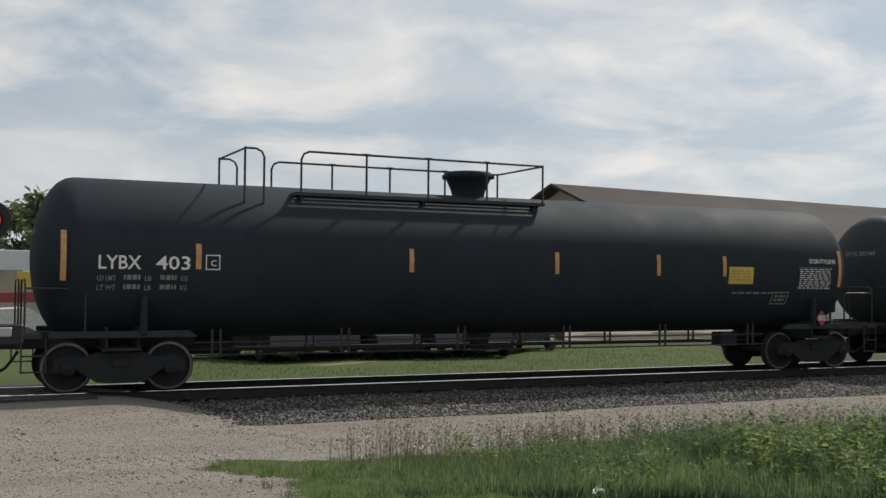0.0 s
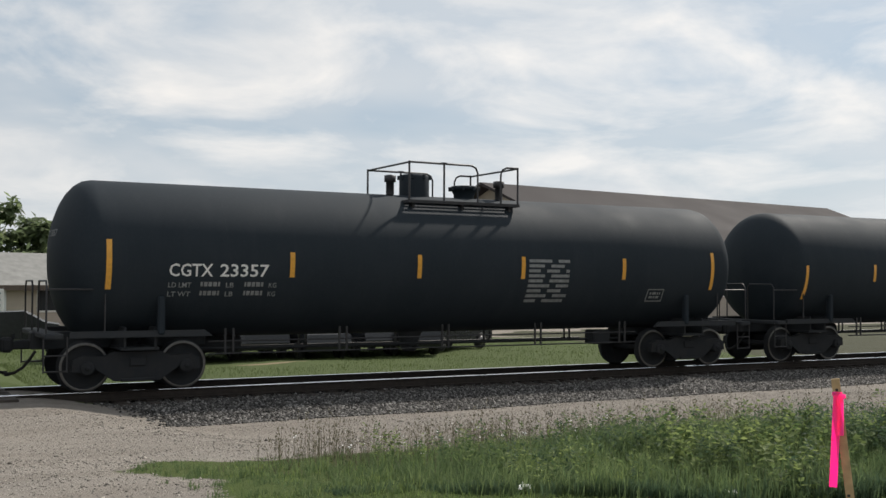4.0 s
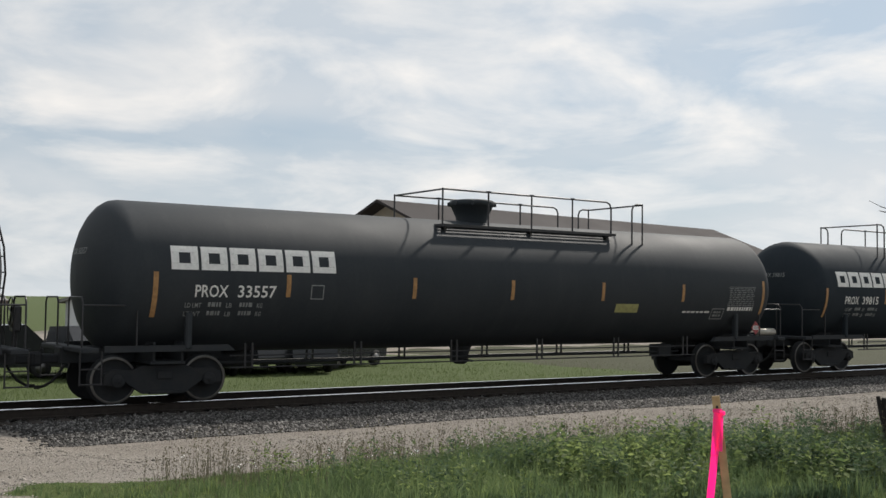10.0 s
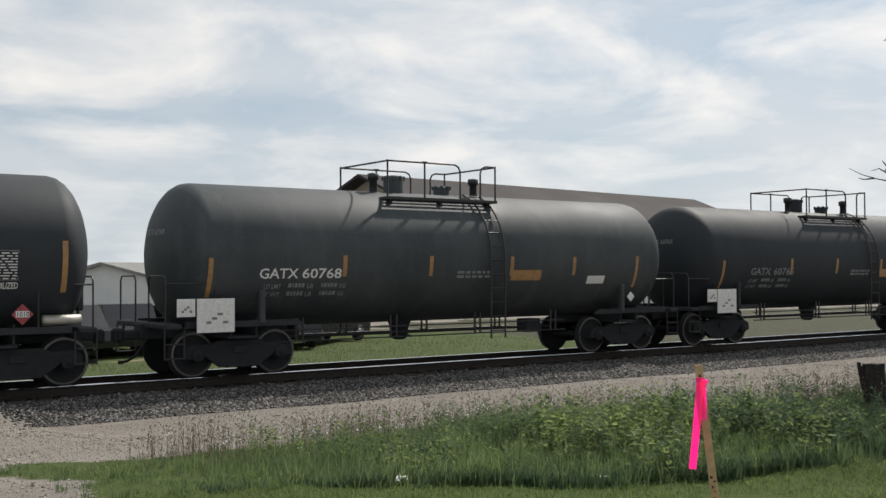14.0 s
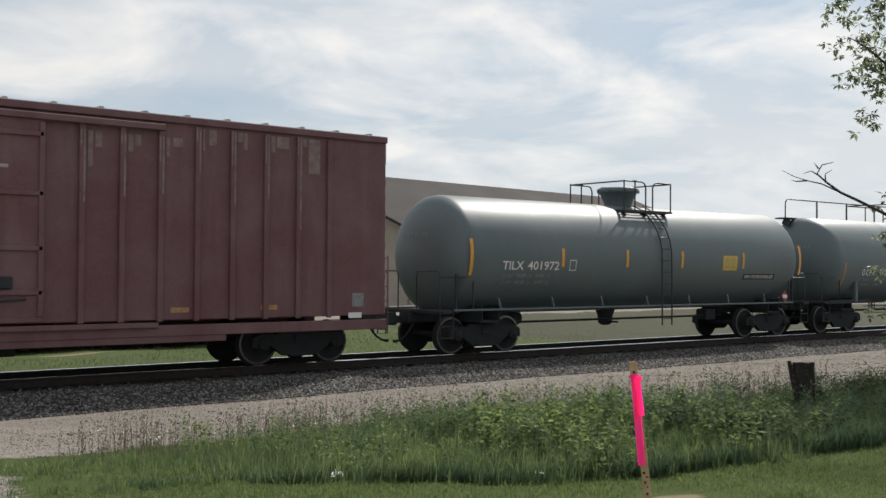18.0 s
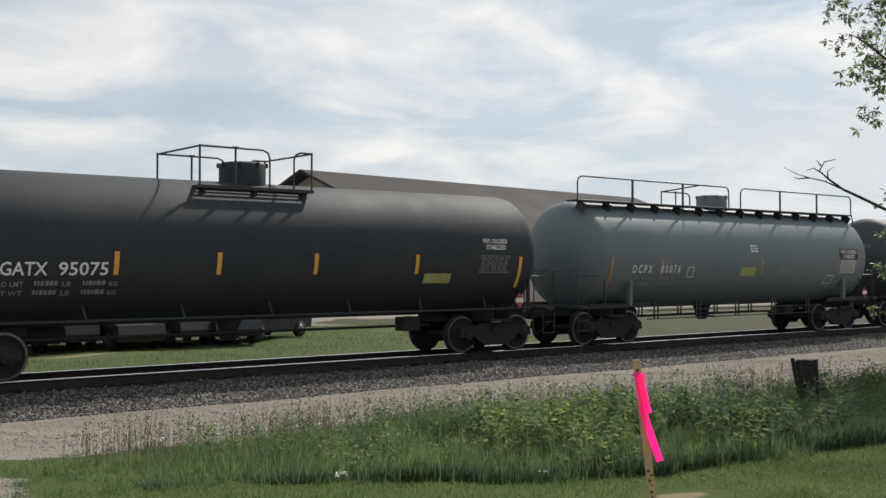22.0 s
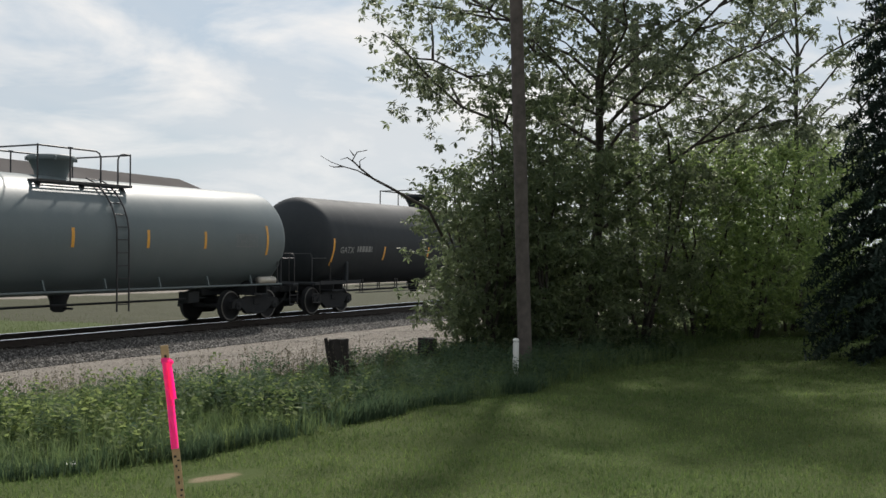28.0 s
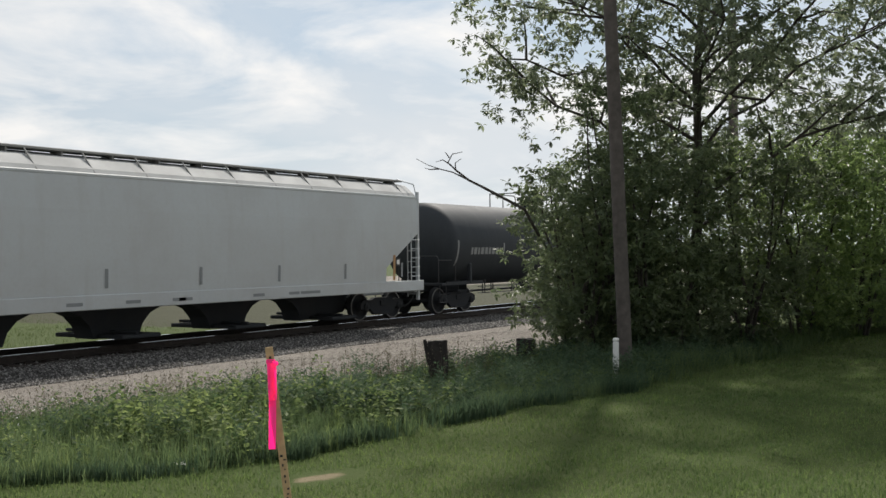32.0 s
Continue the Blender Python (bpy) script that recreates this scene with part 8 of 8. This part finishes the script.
# the dead branch that reaches out of the trees
dead = thing("dead_branch", "bare dead branch sticking out of the tree", "branch")
rg = random.Random(4)
main = [Vector(p) for p in ((14.4, -13.9, 2.35), (13.67, -14.05, 2.72), (13.37, -13.55, 3.04), (13.25, -13.37, 3.15), (13.15, -13.21, 3.3), (13.08, -13.12, 3.41), (13.11, -13.18, 3.53), (13.18, -13.31, 3.56))]
part("bough", taper(main, 0.026, 0.005, 6), BARK, dead)
for tw in (((13.25, -13.37, 3.15), (13.13, -13.17, 3.27), (13.02, -13.01, 3.32), (12.92, -12.87, 3.38), (12.83, -12.74, 3.47)), ((13.11, -13.16, 3.37), (13.04, -13.06, 3.45), (12.99, -12.97, 3.42)), ((13.02, -13.01, 3.32), (12.93, -12.9, 3.31), (12.88, -12.85, 3.33)), ((13.09, -13.14, 3.48), (13.04, -13.1, 3.56)), ((13.15, -13.21, 3.3), (13.12, -13.22, 3.4), (13.16, -13.3, 3.46))):
    part("twig", taper([Vector(p) for p in tw], 0.012, 0.003, 5), BARK, dead)

# ---- poles, posts, small things ----
pole = thing("utility_pole", "weathered wooden utility pole leaning slightly", "utility pole", "", "", pose(13.9, -15.5, float(ground_z(13.9, -15.5))))
part("pole", taper([Vector((0, 0, -0.3)), Vector((-0.07, 0.16, 5.5)), Vector((-0.14, 0.32, 11.0))], 0.1, 0.085, 14), POLE, pole)
part("cross_arm", Shape().box((-0.14, 0.32, 10.4), (0.1, 2.4, 0.12), None, 0.01), POLE, pole)
for y in (-0.8, 0.0, 1.4):
    part("insulator", Shape().spin([(0, 0.03), (0.06, 0.05), (0.12, 0.03), (0.16, 0.04)], "z", (-0.14, y, 10.46), 10), SIGNAL_BLACK, pole)
far_pole = thing("utility_pole", "distant wooden utility pole above the trees", "utility pole", "", "", pose(52.6, -5.1, -0.5))
part("pole", taper([Vector((0, 0, -0.3)), Vector((0, 0, 14.6))], 0.3, 0.2, 12), POLE, far_pole)
part("cross_arm", Shape().box((0, 0, 14.2), (0.14, 2.6, 0.16), None, 0.01), POLE, far_pole)


def old_post(x, y, h, r, seed, prong):
    rg = random.Random(seed)
    ob = thing("cut_post", "charred stump of a cut wooden post", "post", "cut posts", "", pose(x, y, float(ground_z(x, y)), rg.uniform(-3, 3), rg.uniform(-3, 3)))
    sh = Shape()
    n = 14
    prof = []
    for z in (-0.1, 0.15, h * 0.5, h - 0.05, h):
        for k in range(n):
            a = 6.2832 * k / n
            rr = r * (1 + 0.08 * math.sin(3 * a + z * 3) + rg.uniform(-0.04, 0.04)) * (1.02 if z > h * 0.8 else 1)
            zz = z + (rg.uniform(-0.012, 0.01) if z == h else 0)
            prof.append((math.cos(a) * rr, math.sin(a) * rr, zz))
    sh.put(prof, [(i * n + k, i * n + (k + 1) % n, (i + 1) * n + (k + 1) % n, (i + 1) * n + k) for i in range(4) for k in range(n)])
    sh.put(prof, [tuple(range(4 * n, 5 * n))])
    part("stump", sh, STUMPWOOD, ob)
    if prong:
        part("splinter", taper([Vector((-r * 0.75, r * 0.5, h * 0.35)), Vector((-r * 1.0, r * 0.75, h * 0.75)), Vector((-r * 1.2, r * 0.9, h + 0.02))], 0.05, 0.025, 6), STUMPWOOD, ob)
    return ob


old_post(12.5, -13.3, 0.52, 0.135, 1, True)
old_post(14.1, -13.8, 0.42, 0.14, 2, False)
wm = thing("cable_marker", "short white plastic cable marker in the weeds", "marker post", "", "", pose(12.95, -15.75, float(ground_z(12.95, -15.75)), 1, -1))
part("tube", Shape().box((0, 0, 0.23), (0.09, 0.06, 0.6), None, 0.015), WHITEPLASTIC, wm)
part("cap", Shape().box((0, 0, 0.55), (0.095, 0.065, 0.05), None, 0.015), WHITEPLASTIC, wm)


def litter(x, y, seed, size):
    rg = random.Random(seed)
    n = 5
    ps, fs = [], []
    for i in range(n):
        for j in range(n):
            ps.append(((i / 4 - 0.5) * size[0] + rg.uniform(-0.01, 0.01), (j / 4 - 0.5) * size[1] + rg.uniform(-0.01, 0.01), size[2] * (0.5 + 0.5 * math.sin(i * 1.9 + j * 1.3 + seed)) + rg.uniform(0, 0.02)))
    fs = [(i * n + j, (i + 1) * n + j, (i + 1) * n + j + 1, i * n + j + 1) for i in range(n - 1) for j in range(n - 1)]
    return solid("paper_litter", Shape().put(ps, fs), PAPER, "crumpled white paper litter on the grass", "litter", "", "", pose(x, y, float(ground_z(x, y)) + 0.03, 20 if size[2] > 0.1 else 0, 0, 40 * seed))


litter(4.73, -14.05, 1, (0.16, 0.08, 0.025))
litter(6.22, -14.82, 2, (0.1, 0.08, 0.025))

# ---- the survey stake and its ribbon ----
ST = Vector((3.91, -18.04, 0.4))
TOPS = Vector((3.81, -17.94, 1.642))
axis = (TOPS - ST)
facing = Matrix.Rotation(radians(-48), 4, "Z")
away = Vector((0.76, 0.65, 0.0))
up = axis.normalized()
back = (away - up * away.dot(up)).normalized()
right = back.cross(up)
lath_turn = Matrix((right, back, up)).transposed().to_4x4()
stake = thing("survey_stake", "wooden survey stake with handwritten marks", "stake", "", "", Matrix.Translation(ST) @ lath_turn)
L = axis.length
part("lath", Shape().box((0, 0, L / 2 - 0.1), (0.036, 0.012, L + 0.2), None, 0.002), STAKE, stake)
rg = random.Random(12)
z = L - 0.05
marks = Shape()
while z > 0.15:
    if z > L - 0.1 or z < L - 0.5:
        marks.box((rg.uniform(-0.006, 0.008), -0.0075, z), (rg.uniform(0.006, 0.013), 0.002, rg.uniform(0.005, 0.016)))
    z -= rg.uniform(0.018, 0.035)
tagged(part("handwriting", marks, INK, stake, "illegible black pen marks"), "", "", "", "stuff")
ribbon = thing("survey_ribbon", "bright pink plastic ribbon tied round the stake", "ribbon", "", "", Matrix.Translation(TOPS - axis * 0.055) @ facing)
part("knot", Shape().box((0, 0, 0), (0.042, 0.02, 0.026), None, 0.006).box((0.02, -0.014, -0.008), (0.03, 0.016, 0.022), None, 0.006), PINK, ribbon)


def strip(width, length, curve, seed):
    sh = Shape()
    n = 6
    ps = []
    for i in range(n + 1):
        zz = -length * i / n
        yy = curve * math.sin(i * 1.1 + seed)
        ps += [(-width / 2, yy - 0.003, zz), (0, yy + 0.002, zz), (width / 2, yy - 0.003, zz)]
    k = [(3 * i + j, 3 * i + j + 1, 3 * i + j + 4, 3 * i + j + 3) for i in range(n) for j in range(2)]
    sh.put(ps, k, True)
    sh.put([(a, b + 0.0012, c) for a, b, c in ps], [q[::-1] for q in k], True)
    return sh


UPPER = part("upper_tail", strip(0.034, 0.2, 0.003, 1), PINK, ribbon, "", pose(0, -0.02, -0.005))
LOWER = part("lower_tail", strip(0.034, 0.21, 0.004, 2), PINK, UPPER, "", pose(0, 0, -0.195))
SHORT = part("short_tail", strip(0.028, 0.17, 0.003, 3), PINK, ribbon, "", pose(0.03, -0.022, -0.01))


def motions():
    """All that moves: the cars along the track, their wheels, the ribbon in the wind."""
    for car, x in CARS:
        walk(car, [(t, pose(x - run(t), 0, 0)) for t in range(0, 33)])
    for axle, dx, k in AXLES:
        x = CARS[k][1] + axle.parent.matrix_basis.translation.x
        rows = []
        still = None
        for i in range(0, 32 * FPS + 1):
            t = i / FPS
            near = -9 < x - run(t) < 52
            if near or i in (0, 32 * FPS):
                turn = -math.degrees(run(t) / WHEEL_R) % 360
                if not near:
                    turn = still if still is not None else -math.degrees(run(max(t, 0)) / WHEEL_R) % 360
                still = turn
                rows.append((t, pose(dx, 0, WHEEL_R, 0, turn, 0)))
        if len(rows) > 2 and rows[1][0] > 0.05:
            rows[0] = (0, rows[1][1])
        walk(axle, rows)
    # swings of the ribbon's tails, degrees from hanging straight
    sway = [(0, 3, 0, 0), (3, 3, 0, 0), (6, 2, 1, 2), (9, 3, 2, 2), (12, 5, 1, 3), (14, 5, 1, 0), (16.5, -1, -2, -6), (17, -3, -2, -8), (18, -5, 0, -10), (19, -6, 2, -10), (20, -7, 0, -16),
            (20.6, -6, 1, -28), (21, -5, 0, -38), (21.5, -6, -2, -30), (22, -9, -10, -18), (22.4, -7, -42, -6), (22.7, -22, -20, -20), (23, -33, 0, -36), (23.4, -14, -6, -22), (24, -8, 2, -26), (24.5, -6, 0, -22),
            (25, -4, 2, -24), (26, -4, 2, -20), (26.5, -5, -2, -14), (28.5, -7, 2, -10), (29, -6, 0, -4), (30, -8, 4, -12), (30.5, -5, 2, -8), (31, -4, 2, -2), (32, -2, 3, 0)]
    walk(UPPER, [(t, pose(0, -0.02, -0.005, 0, a, 0)) for t, a, b, c in sway])
    walk(LOWER, [(t, pose(0, 0, -0.195, 0, b, 0)) for t, a, b, c in sway])
    walk(SHORT, [(t, pose(0.012, -0.024, -0.01, 0, c * 0.7, 0)) for t, a, b, c in sway])


motions()
